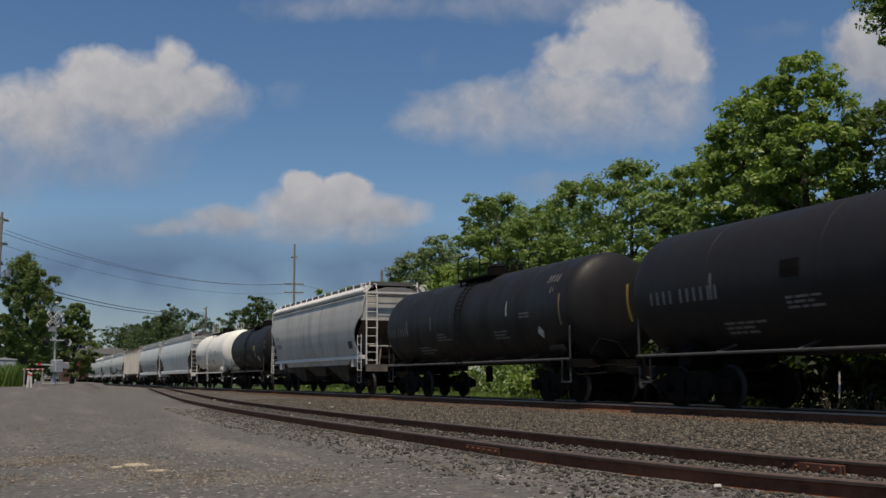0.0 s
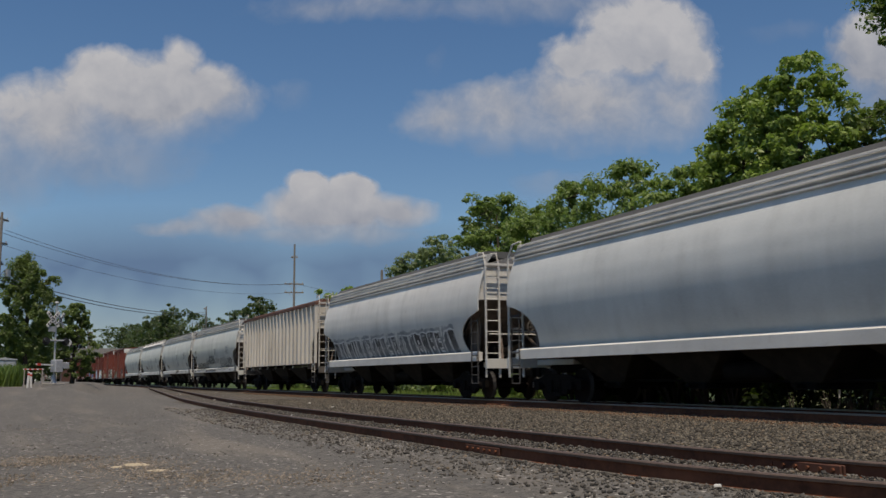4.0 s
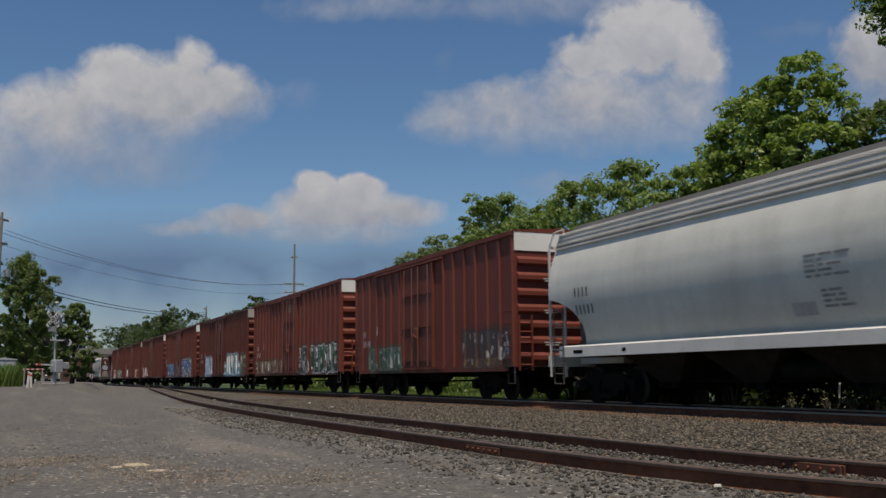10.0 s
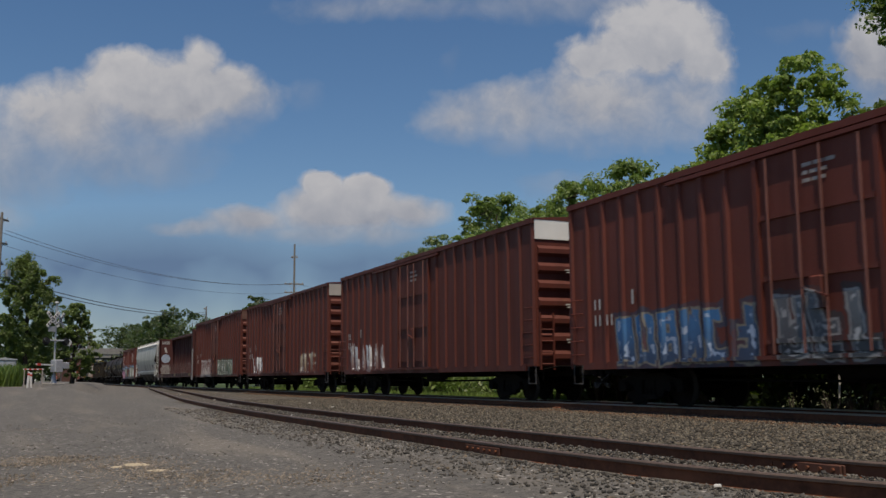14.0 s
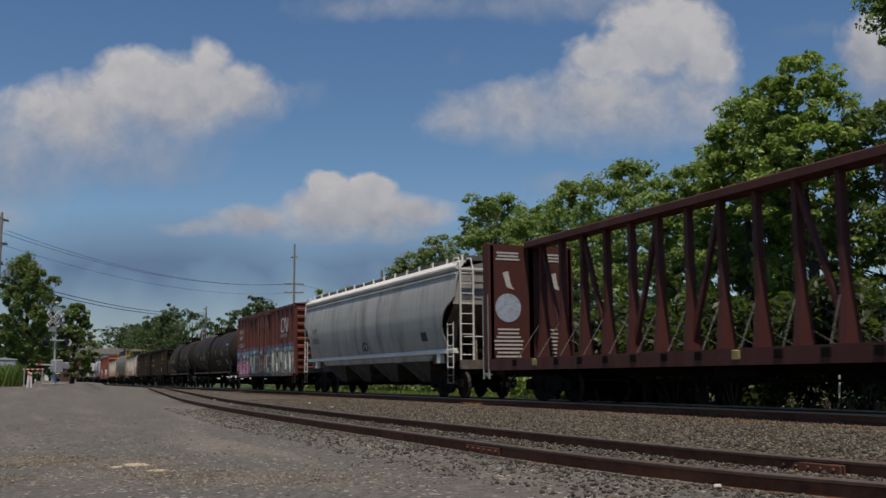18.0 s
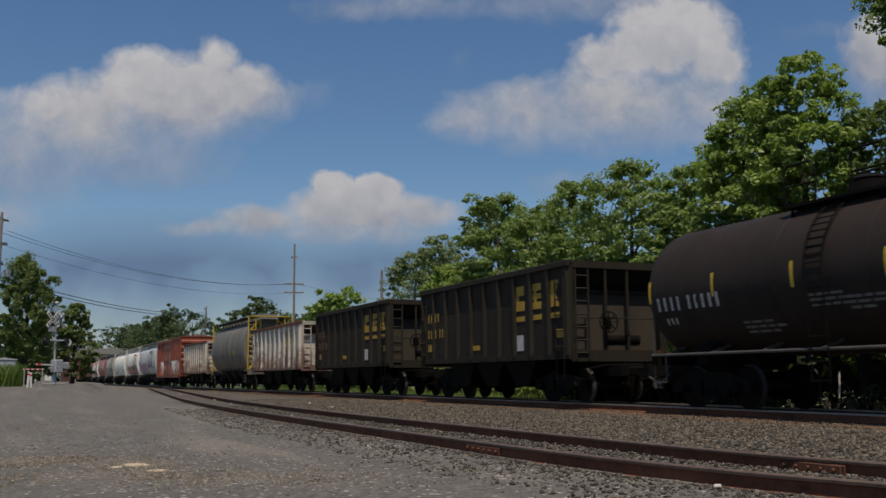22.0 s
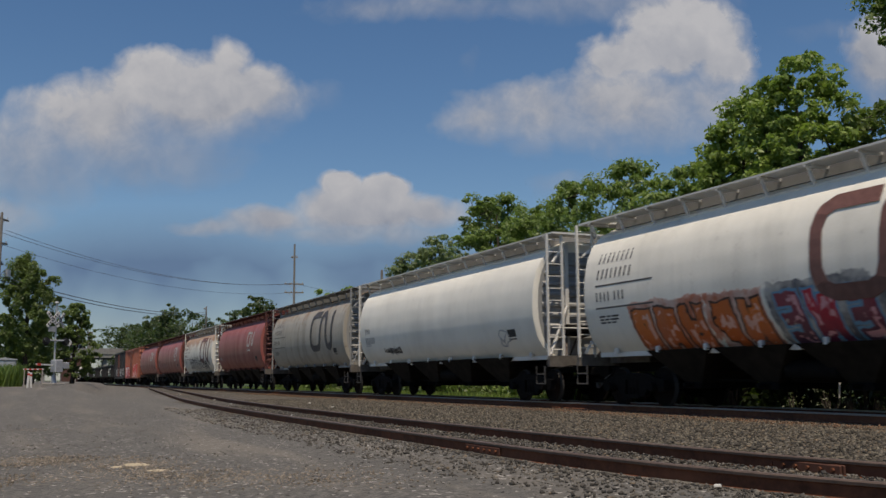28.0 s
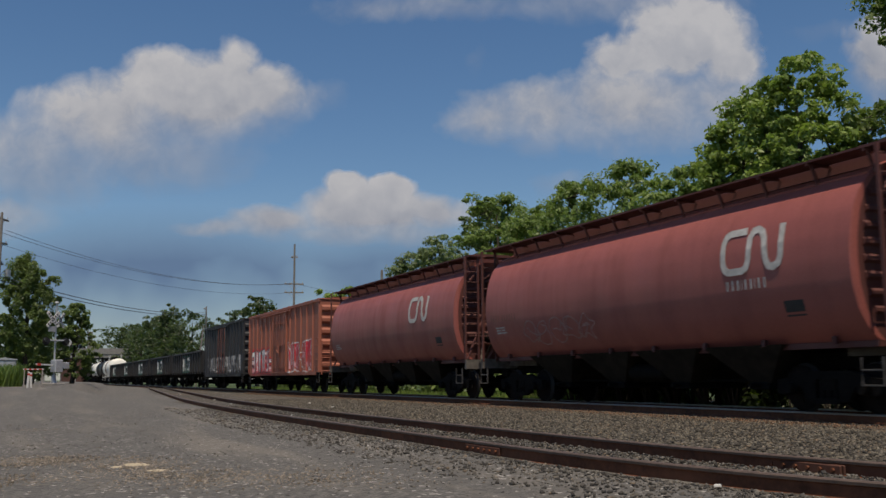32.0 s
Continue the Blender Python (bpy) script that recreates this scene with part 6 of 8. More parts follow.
k_specs = [(-108.9, -91.2, "hop_scrawl", "grey covered hopper with black scrawled spray paint", False),
           (-89.7, -72.5, "hop_grey", "grey covered hopper with a light sill", False),
           (-70.8, -53.4, "hop_grey", "grey covered hopper with railing posts along its roof", True),
           (-52.0, -34.9, "hop_grey", "smooth grey covered hopper with bulging sides", False)]
for a, b, mat, lab, posts in k_specs:
    h = covered_hopper("covered_hopper", lab, a, b, BULGED, M[mat], M["hop_trim"], M["roof_grey"], posts=posts, gutter=M["trough"], inner=M["hop_grey"], cage=M["white"], end_paint=M["hop_trim"])
    half = (b - a) / 2
    f = on_profile(BULGED)
    panel_marks(h, "stencilled_mark", word4, 0, half - 1.3, 2.75, 0.24, K, follow=f)
    panel_marks(h, "stencilled_mark", num5, 0, half - 1.3, 2.3, 0.24, K, follow=f)
    patch(h, "notice_plate", -half + 2.0, -half + 2.35, 1.85, 2.15, K, follow=f)
    patch(h, "notice_plate", -1.0, -0.4, 1.8, 2.05, M["steel"], follow=f)
    notice(h, -0.9, 2.85, 5, 0.8, M["print_grey"], f, int(a) + 900)
    notice(h, -1.2, 2.2, 4, 0.6, M["print_grey"], f, int(a) + 901)
    notice(h, -half + 3.6, 2.95, 6, 1.0, M["print_grey"], f, int(a) + 902)
    if mat == "hop_scrawl":
        g = lambda z: f(z) if z > 1.55 else -1.5
        for y0, y1, z0, z1, seed, n, w in ((6.6, 2.6, 1.35, 2.0, 3, 10, 0.032), (2.7, 1.7, 1.6, 2.3, 5, 1, 0.045), (1.5, -0.6, 1.8, 2.45, 7, 6, 0.04), (2.6, -1.4, 1.26, 1.46, 9, 9, 0.03), (-2.2, -6.6, 1.35, 2.3, 11, 8, 0.032)):
            scrawl(h, y0, y1, z0, z1, g, K, seed, n, w, "black sprayed line")
    elif a == -89.7:
        scrawl(h, 5.4, 4.1, 1.75, 2.15, f, K, 21, 3, 0.035, "thin red-brown sprayed line")
        scrawl(h, -0.6, -2.2, 1.25, 1.6, lambda z: f(z) if z > 1.55 else -1.5, K, 23, 4, 0.04, "black sprayed line")
    if posts:
        for y, seed in ((3.4, 71), (2.9, 72), (2.5, 73), (0.6, 74)):
            scrawl(h, y, y - 0.22, 1.75, 2.2, f, M["rust_smear"], seed, 1, 0.06, "dark rusty smear", 0.8)
        patch(h, "notice_plate", -1.6, -1.1, 1.82, 2.04, M["olive_plate"], follow=f)
    for y, w in ((half - 1.3, 0.22), (half - 3.4, 0.08), (-half + 2.2, 0.16)):
        patch(h, "sill_plate", y - w, y + w, 1.30, 1.39, M["truck"], x=-1.50, lift=0.006)

def brown_box(a, b, lab, tone, patches, cap, marks=(), z1=5.22):
    m = car_paint("box_car_brown", shade(BROWN, tone), 0.2, 0.35, 0.62, patches)
    M["box_%d" % int(a + 500)] = m
    half = (b - a) / 2
    n = 24 if half > 8 else 18
    mk = [((1, 1), half - 1.2, 2.35, 0.26, W), ((1, 1, 0, 1, 1), half - 1.2, 1.95, 0.26, W), ((1,), half - 2.8, 2.4, 0.34, W), *marks]
    c = box_car("box_car", lab, a, b, 1.0, z1, m, n, 3.0, m, cap, door_off=0.25, marks=mk)
    if half > 8:
        rr = random.Random(int(a))
        for k in range(3):
            y = 0.5
            for _ in range(3):
                w = rr.uniform(0.12, 0.24)
                part("door_notice", Shape().box(-1.566, -1.558, y - w, y, 4.55 - 0.15 * k, 4.62 - 0.15 * k), M["stencil_dim"], c)
                y -= w + 0.05
    return c

brown_box(-32.8, -18.1, "rusty brown box car with dark green spray paint", 1.25, [(1.7, 5.6, 1.0, 1.85, (0.035, 0.09, 0.07), (0.045, 0.075, 0.045), (0.14, 0.17, 0.15), 0.8), (-7.0, -3.6, 1.0, 2.2, (0.06, 0.05, 0.055), (0.09, 0.03, 0.022), (0.035, 0.03, 0.03), 0.7), (-6.4, -3.8, 1.0, 1.3, None, None, (0.20, 0.16, 0.08), 0.5)], M["cap_white"], z1=5.05)
brown_box(-16.0, 1.7, "rusty brown box car with pale sprayed letters", 1.35, [(-8.3, -3.7, 0.95, 2.3, (0.030, 0.085, 0.05), (0.025, 0.035, 0.032), (0.52, 0.55, 0.54), 0.9), (-3.5, -1.4, 0.95, 2.3, BLACK_P, (0.05, 0.05, 0.05), (0.42, 0.41, 0.40), 1.1), (1.6, 8.2, 0.95, 1.75, (0.24, 0.20, 0.14), (0.13, 0.05, 0.03), (0.07, 0.035, 0.025), 0.6)], M["cap_white"])
brown_box(3.7, 21.5, "dark brown box car with pale blue spray paint", 0.85, [(-8.7, -6.9, 0.9, 2.3, (0.20, 0.18, 0.09), (0.10, 0.09, 0.06), (0.05, 0.045, 0.035), 0.7), (-6.9, -1.4, 0.9, 2.35, WHITE_P, (0.25, 0.48, 0.60), BLACK_P, 0.8), (3.1, 6.1, 0.9, 2.3, PALE_BLUE, (0.22, 0.33, 0.48), (0.5, 0.55, 0.6), 1.5)], M["cap_dull"])
brown_box(23.4, 41.3, "brown box car with blue outlined spray paint", 1.05, [(1.9, 6.9, 0.95, 2.15, (0.05, 0.17, 0.36), (0.04, 0.05, 0.08), (0.22, 0.20, 0.16), 0.7), (-1.2, 1.4, 0.95, 2.2, (0.12, 0.14, 0.16), (0.04, 0.045, 0.05), (0.30, 0.30, 0.30), 0.7), (-7.2, -1.5, 0.92, 2.45, (0.03, 0.10, 0.30), (0.06, 0.09, 0.15), (0.46, 0.43, 0.30), 0.9)], M["cap_white"])
brown_box(43.2, 61.2, "dark brown box car with a patch of white paint", 0.85, [(3.3, 7.9, 0.95, 2.1, WHITE_P, BROWN, BROWN, 0.8)], M["cap_white"])
brown_box(63.2, 81.1, "dark brown box car, few markings", 0.85, [(4.5, 7.0, 0.95, 2.0, WHITE_P, BROWN, BROWN, 0.7), (-7, -4, 0.95, 2.0, SAND_P, BROWN, BROWN, 0.6)], M["cap_dull"])
brown_box(82.8, 100.6, "dark brown box car with pink and green spray paint", 0.85, [(1.5, 6.1, 1.0, 2.05, (0.17, 0.085, 0.075), (0.36, 0.34, 0.33), (0.50, 0.47, 0.45), 0.6), (-6.5, -1.2, 1.05, 2.0, (0.13, 0.16, 0.12), (0.05, 0.075, 0.055), (0.34, 0.37, 0.32), 0.9)], M["roof_brown"])
centre_beam("lumber_flat_car", "empty dark red lumber flat with central beam", 102.3, 123.9, M["beam_brown"])
worn_hopper = covered_hopper("covered_hopper", "streaked grey covered hopper with white top edge", 126.0, 144.7, PLATE, M["hop_worn"], M["hop_trim"], M["roof_grey"], recess=(2.35, 0.95, 1.1), posts=True, thin_sill=True, bays=4, gutter=M["trough"], inner=M["hop_worn"])
f = on_profile(PLATE)
panel_marks(worn_hopper, "stencilled_mark", word4, 0, 7.7, 2.85, 0.26, K, follow=f); panel_marks(worn_hopper, "stencilled_mark", num6, 0, 7.7, 2.35, 0.26, K, follow=f); scrawl(worn_hopper, 0.4, -0.2, 1.75, 2.2, f, K, 61, 1, 0.06, "black sprayed mark"); patch(worn_hopper, "notice_plate", -6.8, -6.25, 2.0, 2.32, K, follow=f)

m = car_paint("box_car_sprayed", (0.125, 0.029, 0.018), 0.2, 0.35, 0.6, [(3.5, 7.3, 0.95, 2.2, (0.34, 0.10, 0.20), (0.42, 0.25, 0.34), (0.06, 0.04, 0.08), 0.9), (-7.2, 7.3, 1.95, 2.45, (0.10, 0.30, 0.46), (0.11, 0.14, 0.20), (0.115, 0.034, 0.024), 0.9), (-2.1, 3.5, 0.98, 2.15, (0.52, 0.49, 0.27), (0.035, 0.13, 0.20), (0.03, 0.03, 0.035), 0.5), (-7.2, -2.1, 0.98, 2.2, (0.42, 0.43, 0.36), (0.20, 0.23, 0.21), (0.03, 0.035, 0.04), 0.6)])
sprayed_box = box_car("box_car", "brown box car with wide multicoloured spray paint", 146.4, 161.0, 0.98, 4.68, m, 16, 2.6, m, None, end_ribs=9, marks=[((1, 1, 1, 1, 1, 1, 1), 6.6, 3.6, 0.26, W), ((1, 1, 1, 1, 1, 1), 6.6, 3.2, 0.26, W), ((1, 1, 0, 1, 1, 1, 1, 1), 6.6, 2.7, 0.26, W), ((1, 1, 1, 0.3, 1, 1, 0.3, 1, 1), -4.4, 2.95, 0.22, W)])
worm(sprayed_box, -4.55, 3.25, 0.72, W, lambda z: -1.60, "white painted emblem")

ystripe = [(y, 2.35, 2.85, 0.065, M["yellow"], "yellow reflector strip") for y in (5.5, 2.5, 0.45, -2.2, -4.45, -6.6)]
tank_car("tank_car", "long black tank car with yellow reflector strips", 163.2, 179.6, 1.53, 2.68, M["tank_brownish"], M["dull_rail"],
         [((1, 1, 1, 1, 0, 1, 1, 1, 1, 1), 4.6, 2.2, 0.28, W), ((1.5, 1.5, 1.5, 0, 2), 4.4, 1.85, 0.14, W), ((1, 1, 1, 1), -6.1, 3.0, 0.2, W), ((2, 2, 2), -2.0, 1.95, 0.14, W), ((2, 2), -2.1, 1.7, 0.14, W)], ystripe)
ystripe = [(y, 2.35, 2.85, 0.065, M["yellow"], "yellow reflector strip") for y in (5.1, 2.9, 0.6, -1.6, -3.9)]
tank_car("tank_car", "black tank car with white lettering and yellow strips", 181.4, 193.1, 1.50, 2.60, M["tank_brownish"], M["dull_rail"],
         [((1, 1, 1, 1, 0, 1, 1, 1, 1, 1), 4.9, 2.15, 0.30, W), ((1.5, 1.5, 1.5), 4.7, 1.85, 0.14, W)], ystripe + [(-4.9, 1.9, 2.5, 0.7, M["stencil_grey"], "worn grey placard")])

def coal_hopper(a, b, lab, mat, mark, big_mat, ribs=11, z1=3.74):
    return open_hopper("open_hopper", lab, a, b, 1.25, z1, mat, ribs, marks=[((1, 1, 0, 1, 1), 4.4, 2.6, 0.30, mark), ((1, 1, 0, 1, 0, 1, 1), 4.4, 2.05, 0.30, mark)],
                       plates=[(-4.8, -4.4, 1.75, 1.98, big_mat), (0.4, 0.9, 1.55, 1.7, big_mat), (4.2, 4.6, 1.6, 1.85, big_mat), (-2.5, -2.05, 1.45, 1.9, W if mat != M["bleached"] else K)], big=(-1.95, 2.6, 0.72, big_mat), inner=M["rib_rusty"] if mat == M["bleached"] else mat, post_paint=M["rib_rusty"] if mat == M["bleached"] else None)
DIM = plain("dim_grey_stencil", (0.13, 0.125, 0.12), 0.7, 0, 0.35, 9.0, 0.0)
coal_hopper(195.9, 206.2, "sooty black open coal hopper with yellow markings", M["coal"], Y, Y)
coal_hopper(209.6, 219.8, "sooty black open coal hopper with yellow shapes", M["coal"], M["stencil_brown"], Y)
coal_hopper(222.7, 233.7, "bleached white open hopper streaked with rust", M["bleached"], DIM, M["stencil_yellow"], 11, 3.62)
yel = covered_hopper("covered_hopper", "short sooty grey hopper with yellow end ladders", 235.6, 248.1, ROUND, M["dark_hopper"], M["dark_hopper"], M["trough"], recess=(2.75, 1.2, 0.06), flare=0.6, sill=False, eave=False, brackets=True, bays=3, cage=M["yellow"], gutter=M["trough"], inner=M["dark_hopper"], sill_paint=M["dark_hopper"], platform=M["yellow"])
patch(yel, "notice_plate", -2.7, -2.0, 2.2, 2.66, M["stencil_yellow"], follow=on_profile(ROUND))
coal_hopper(250.4, 261.1, "bleached white open hopper with rust streaks", M["bleached"], M["stencil_brown"], M["faded_ochre"], 11, 3.62)

m = car_paint("box_car_orange", (0.25, 0.062, 0.03), 0.4, 0.35, 0.6, [(2.6, 5.3, 1.1, 2.5, WHITE_P, (0.34, 0.085, 0.035), (0.34, 0.085, 0.035), 0.7), (-7.0, -2.3, 1.1, 2.5, WHITE_P, (0.2, 0.06, 0.04), BLACK_P, 0.7), (-2.2, 2.6, 1.1, 3.6, (0.24, 0.06, 0.03), (0.3, 0.08, 0.04), (0.2, 0.05, 0.03), 1.4)])
box_car("box_car", "orange-red box car with white spray paint", 263.4, 279.0, 1.0, 4.56, m, 15, 4.6, m, None, end_ribs=6, rods=False)

def round_hopper(a, b, lab, base, trim, grime=0.25, rust=0.08, patches=(), emblem=None, marks_mat=None, gutter=None, fade=None, runs=None, sill_paint=None, end_paint=None, coaming=None):
    p = car_paint("round_hopper_paint", base, rust, grime, 0.45, patches, fade, runs)
    c = covered_hopper("covered_hopper", lab, a - 0.6, b + 0.6, ROUND, p, trim, p, recess=(2.75, 1.3, 0.06), flare=0.62, sill=False, eave=False, brackets=True, bays=4, cage=trim, gutter=gutter or trim, inner=p, sill_paint=sill_paint, end_paint=end_paint, coaming=coaming)
    half = (b - a) / 2
    f = on_profile(ROUND)
    if emblem:
        y, z, size, mat, lab2 = emblem
        worm(c, y, z, size, mat, f, lab2)
    if marks_mat:
        panel_marks(c, "stencilled_mark", (1, 1, 1, 1, 1, 1, 1, 1), 0, half - 0.6, 3.5, 0.25, marks_mat, follow=f, lean=0.15)
        panel_marks(c, "stencilled_mark", (1, 1, 1, 1, 1, 1, 1, 1), 0, half - 0.6, 3.1, 0.25, marks_mat, follow=f, lean=0.15)
        patch(c, "stencilled_rule", half - 3.0, half - 0.6, 2.92, 2.96, marks_mat, follow=f)
        panel_marks(c, "stencilled_mark", (1, 1, 1, 1, 0, 1, 1, 1), 0, half - 0.6, 2.55, 0.22, marks_mat, follow=f)
        patch(c, "stencilled_rule", half - 3.0, half - 0.6, 2.36, 2.40, marks_mat, follow=f)
    patch(c, "notice_plate", -half + 1.3, -half + 1.8, 1.8, 2.1, K, follow=f)
    notice(c, half - 0.7, 2.15, 3, 0.7, marks_mat or W, f, int(a) + 903, 0.04)
    return c
cream = M["hop_trim"]
red_trim_shade = car_paint("dark_red_trim_and_shade", (0.11, 0.038, 0.032), 0.2, 0.3, 0.6)
grey_steel = car_paint("dull_grey_trim", (0.30, 0.30, 0.29), 0.2, 0.35, 0.6)
DK = plain("dark_stencil", (0.07, 0.065, 0.065), 0.6, 0, 0.25, 7.0, 0.0)
RB = plain("faded_brown_stencil", (0.165, 0.075, 0.06), 0.6, 0, 0.25, 7.0, 0.0)
round_hopper(280.8, 295.4, "grey round-sided grain hopper with a dark emblem", (0.48, 0.48, 0.475), grey_steel, patches=[(0.0, 6.0, 1.3, 2.5, RED_P, (0.15, 0.2, 0.4), (0.3, 0.4, 0.5), 0.9)], emblem=(-1.2, 2.1, 1.75, DK, "dark painted emblem"), marks_mat=DK)
round_hopper(297.2, 311.0, "white round-sided hopper with orange and red spray paint", (0.80, 0.77, 0.68), cream, end_paint=grey_steel, patches=[(-5.8, 0.2, 1.22, 2.30, RED_P, (0.02, 0.025, 0.05), (0.12, 0.30, 0.45), 1.9), (0.3, 4.9, 1.22, 2.25, ORANGE, (0.50, 0.10, 0.02), (0.05, 0.02, 0.015), 1.5)], emblem=(-1.1, 2.1, 1.75, RB, "faded brown painted emblem"), marks_mat=DK)
hC = round_hopper(313.6, 328.9, "clean white round-sided grain hopper", (0.83, 0.80, 0.71), cream, 0.10, 0.05, end_paint=grey_steel)
scrawl(hC, 4.9, 3.1, 1.62, 1.9, on_profile(ROUND), K, 31, 8, 0.03, "black sprayed line")
scrawl(hC, -5.2, -5.9, 1.6, 2.1, on_profile(ROUND), M["steel"], 33, 1, 0.04, "grey sprayed line")
panel_marks(hC, "stencilled_mark", word4, 0, 6.9, 2.5, 0.2, DK, follow=on_profile(ROUND)); panel_marks(hC, "stencilled_mark", num6, 0, 6.9, 2.1, 0.24, DK, follow=on_profile(ROUND))
round_hopper(331.1, 344.5, "dusty grey round-sided hopper with a black emblem", (0.38, 0.345, 0.285), grey_steel, 0.55, 0.3, runs=((0.26, 0.15, 0.08), 3.0, 4.5), end_paint=grey_steel, emblem=(-1.4, 2.1, 1.75, DK, "black painted emblem"), marks_mat=DK, gutter=grey_steel)
# red hoppers: end sheets take the dark trim colour in place of shade
RED_H = (0.32, 0.096, 0.079)
M["faint"] = plain("faint_pale_paint", (0.34, 0.2, 0.18), 0.7, 0, 0.3, 7.0, 0.0)
hE = round_hopper(347.3, 360.8, "dull red round-sided hopper with a white emblem", RED_H, red_trim_shade, 0.3, 0.1, end_paint=red_trim_shade, coaming=red_trim_shade, emblem=(-2.9, 2.75, 0.85, W, "white painted emblem"))
panel_marks(hE, "stencilled_mark", (1, 1, 1, 0.3, 1, 1, 0.3, 1, 1), 0, -2.9, 2.42, 0.16, W, follow=on_profile(ROUND))
hF = round_hopper(363.5, 376.8, "rust-streaked white round-sided hopper with scrawled lines", (0.76, 0.73, 0.65), cream, 0.2, 0.25, runs=((0.34, 0.16, 0.06), 2.3, 3.9), emblem=(-1.7, 2.1, 1.75, RB, "faded brown painted emblem"), marks_mat=RB)
scrawl(hF, 3.6, -0.6, 1.45, 2.5, on_profile(ROUND), K, 41, 5, 0.05, "black sprayed line")
scrawl(hF, -0.7, -2.6, 1.6, 2.4, on_profile(ROUND), K, 43, 3, 0.05, "black sprayed line")
scrawl(hF, -2.8, -4.6, 1.5, 2.2, on_profile(ROUND), K, 45, 7, 0.03, "thin black sprayed line")
hG = round_hopper(379.4, 394.0, "dull red round-sided hopper with white emblem and scrawls", RED_H, red_trim_shade, 0.35, 0.1, end_paint=red_trim_shade, coaming=red_trim_shade, emblem=(-3.9, 2.75, 0.85, W, "white painted emblem"))
panel_marks(hG, "stencilled_mark", (1, 1, 1, 0.3, 1, 1, 0.3, 1, 1), 0, -3.95, 2.40, 0.2, W, follow=on_profile(ROUND)); panel_marks(hG, "stencilled_mark", (1, 1, 1, 1, 0, 1, 1, 1, 1, 1, 1), 0, 6.9, 2.35, 0.2, RB, follow=on_profile(ROUND))
scrawl(hG, 4.9, 1.2, 1.6, 2.3, on_profile(ROUND), M["faint"], 51, 5, 0.035, "faint pale sprayed line")
hH = round_hopper(396.3, 410.3, "dull red round-sided hopper", RED_H, red_trim_shade, 0.3, 0.1, end_paint=red_trim_shade, coaming=red_trim_shade, emblem=(-2.9, 2.75, 0.85, W, "white painted emblem"))
m = car_paint("box_car_salmon", (0.36, 0.12, 0.075), 0.2, 0.3, 0.6, [(1.8, 6.9, 1.05, 2.4, WHITE_P, RED_P, BLACK_P, 0.7), (-6.5, -1.8, 1.05, 2.6, RED_P, (0.36, 0.12, 0.075), WHITE_P, 0.8)])
box_car("box_car", "salmon-red box car with red and white spray paint", 412.3, 428.0, 1.0, 4.58, m, 15, 3.0, m, None, end_ribs=6)
m = car_paint("box_car_black", (0.03, 0.03, 0.033), 0.2, 0.3, 0.6, [(-6.5, 6.0, 1.1, 2.3, (0.3, 0.3, 0.3), (0.03, 0.03, 0.033), BLACK_P, 0.8)])
box_car("box_car", "black box car with pale spray paint", 429.7, 444.0, 1.0, 4.62, m, 15, 3.0, m, None, end_ribs=6)
for k in range(5):
    gondola("gondola", "long low black gondola, empty", 445.6 + 17.2 * k, 461.1 + 17.2 * k, 1.25, 2.95, M["gond_black"], 13)
tank_car("tank_car", "white tank car with a rusty red band", 532.0, 546.0, 1.5, 2.65, M["tank_white"], M["white"], stripes=[(0.0, 1.9, 3.9, 1.6, M["roof_brown"], "rusty red band")], gear=M["under"])
for k, mat in enumerate(("tank_black", "tank_white", "tank_black", "tank_brownish")):
    tank_car("tank_car", "tank car far back in the train", 548.0 + 15.5 * k, 561.6 + 15.5 * k, 1.48, 2.62, M[mat], M["truck"])

# ---- trees and growth ----
def leaf_cloud(centres, radii, per, size, seed, flat=0.75):
    """Small folded leaves round clump centres, as quads."""
    rng = np.random.default_rng(seed)
    c = np.repeat(centres, per, axis=0)
    r = np.repeat(radii, per)
    n = len(c)
    d = rng.standard_normal((n, 3))
    d /= np.linalg.norm(d, axis=1, keepdims=True)
    rad = r * (0.35 + 0.75 * rng.random(n) ** 0.6)
    p = c + d * rad[:, None] * np.array([1, 1, flat])
    nrm = d * 0.6 + rng.standard_normal((n, 3)) * 0.55 + np.array([0, 0, 0.55])
    nrm /= np.linalg.norm(nrm, axis=1, keepdims=True)
    t = np.cross(nrm, rng.standard_normal((n, 3)))
    t /= np.linalg.norm(t, axis=1, keepdims=True)
    b = np.cross(nrm, t)
    s = (size * (0.6 + 0.8 * rng.random(n)))[:, None]
    droop = np.array([0, 0, -0.25]) * s
    quad = np.stack([p - t * s, p + b * s * 0.45, p + t * s + droop, p - b * s * 0.45], 1)
    return quad.reshape(-1, 3)

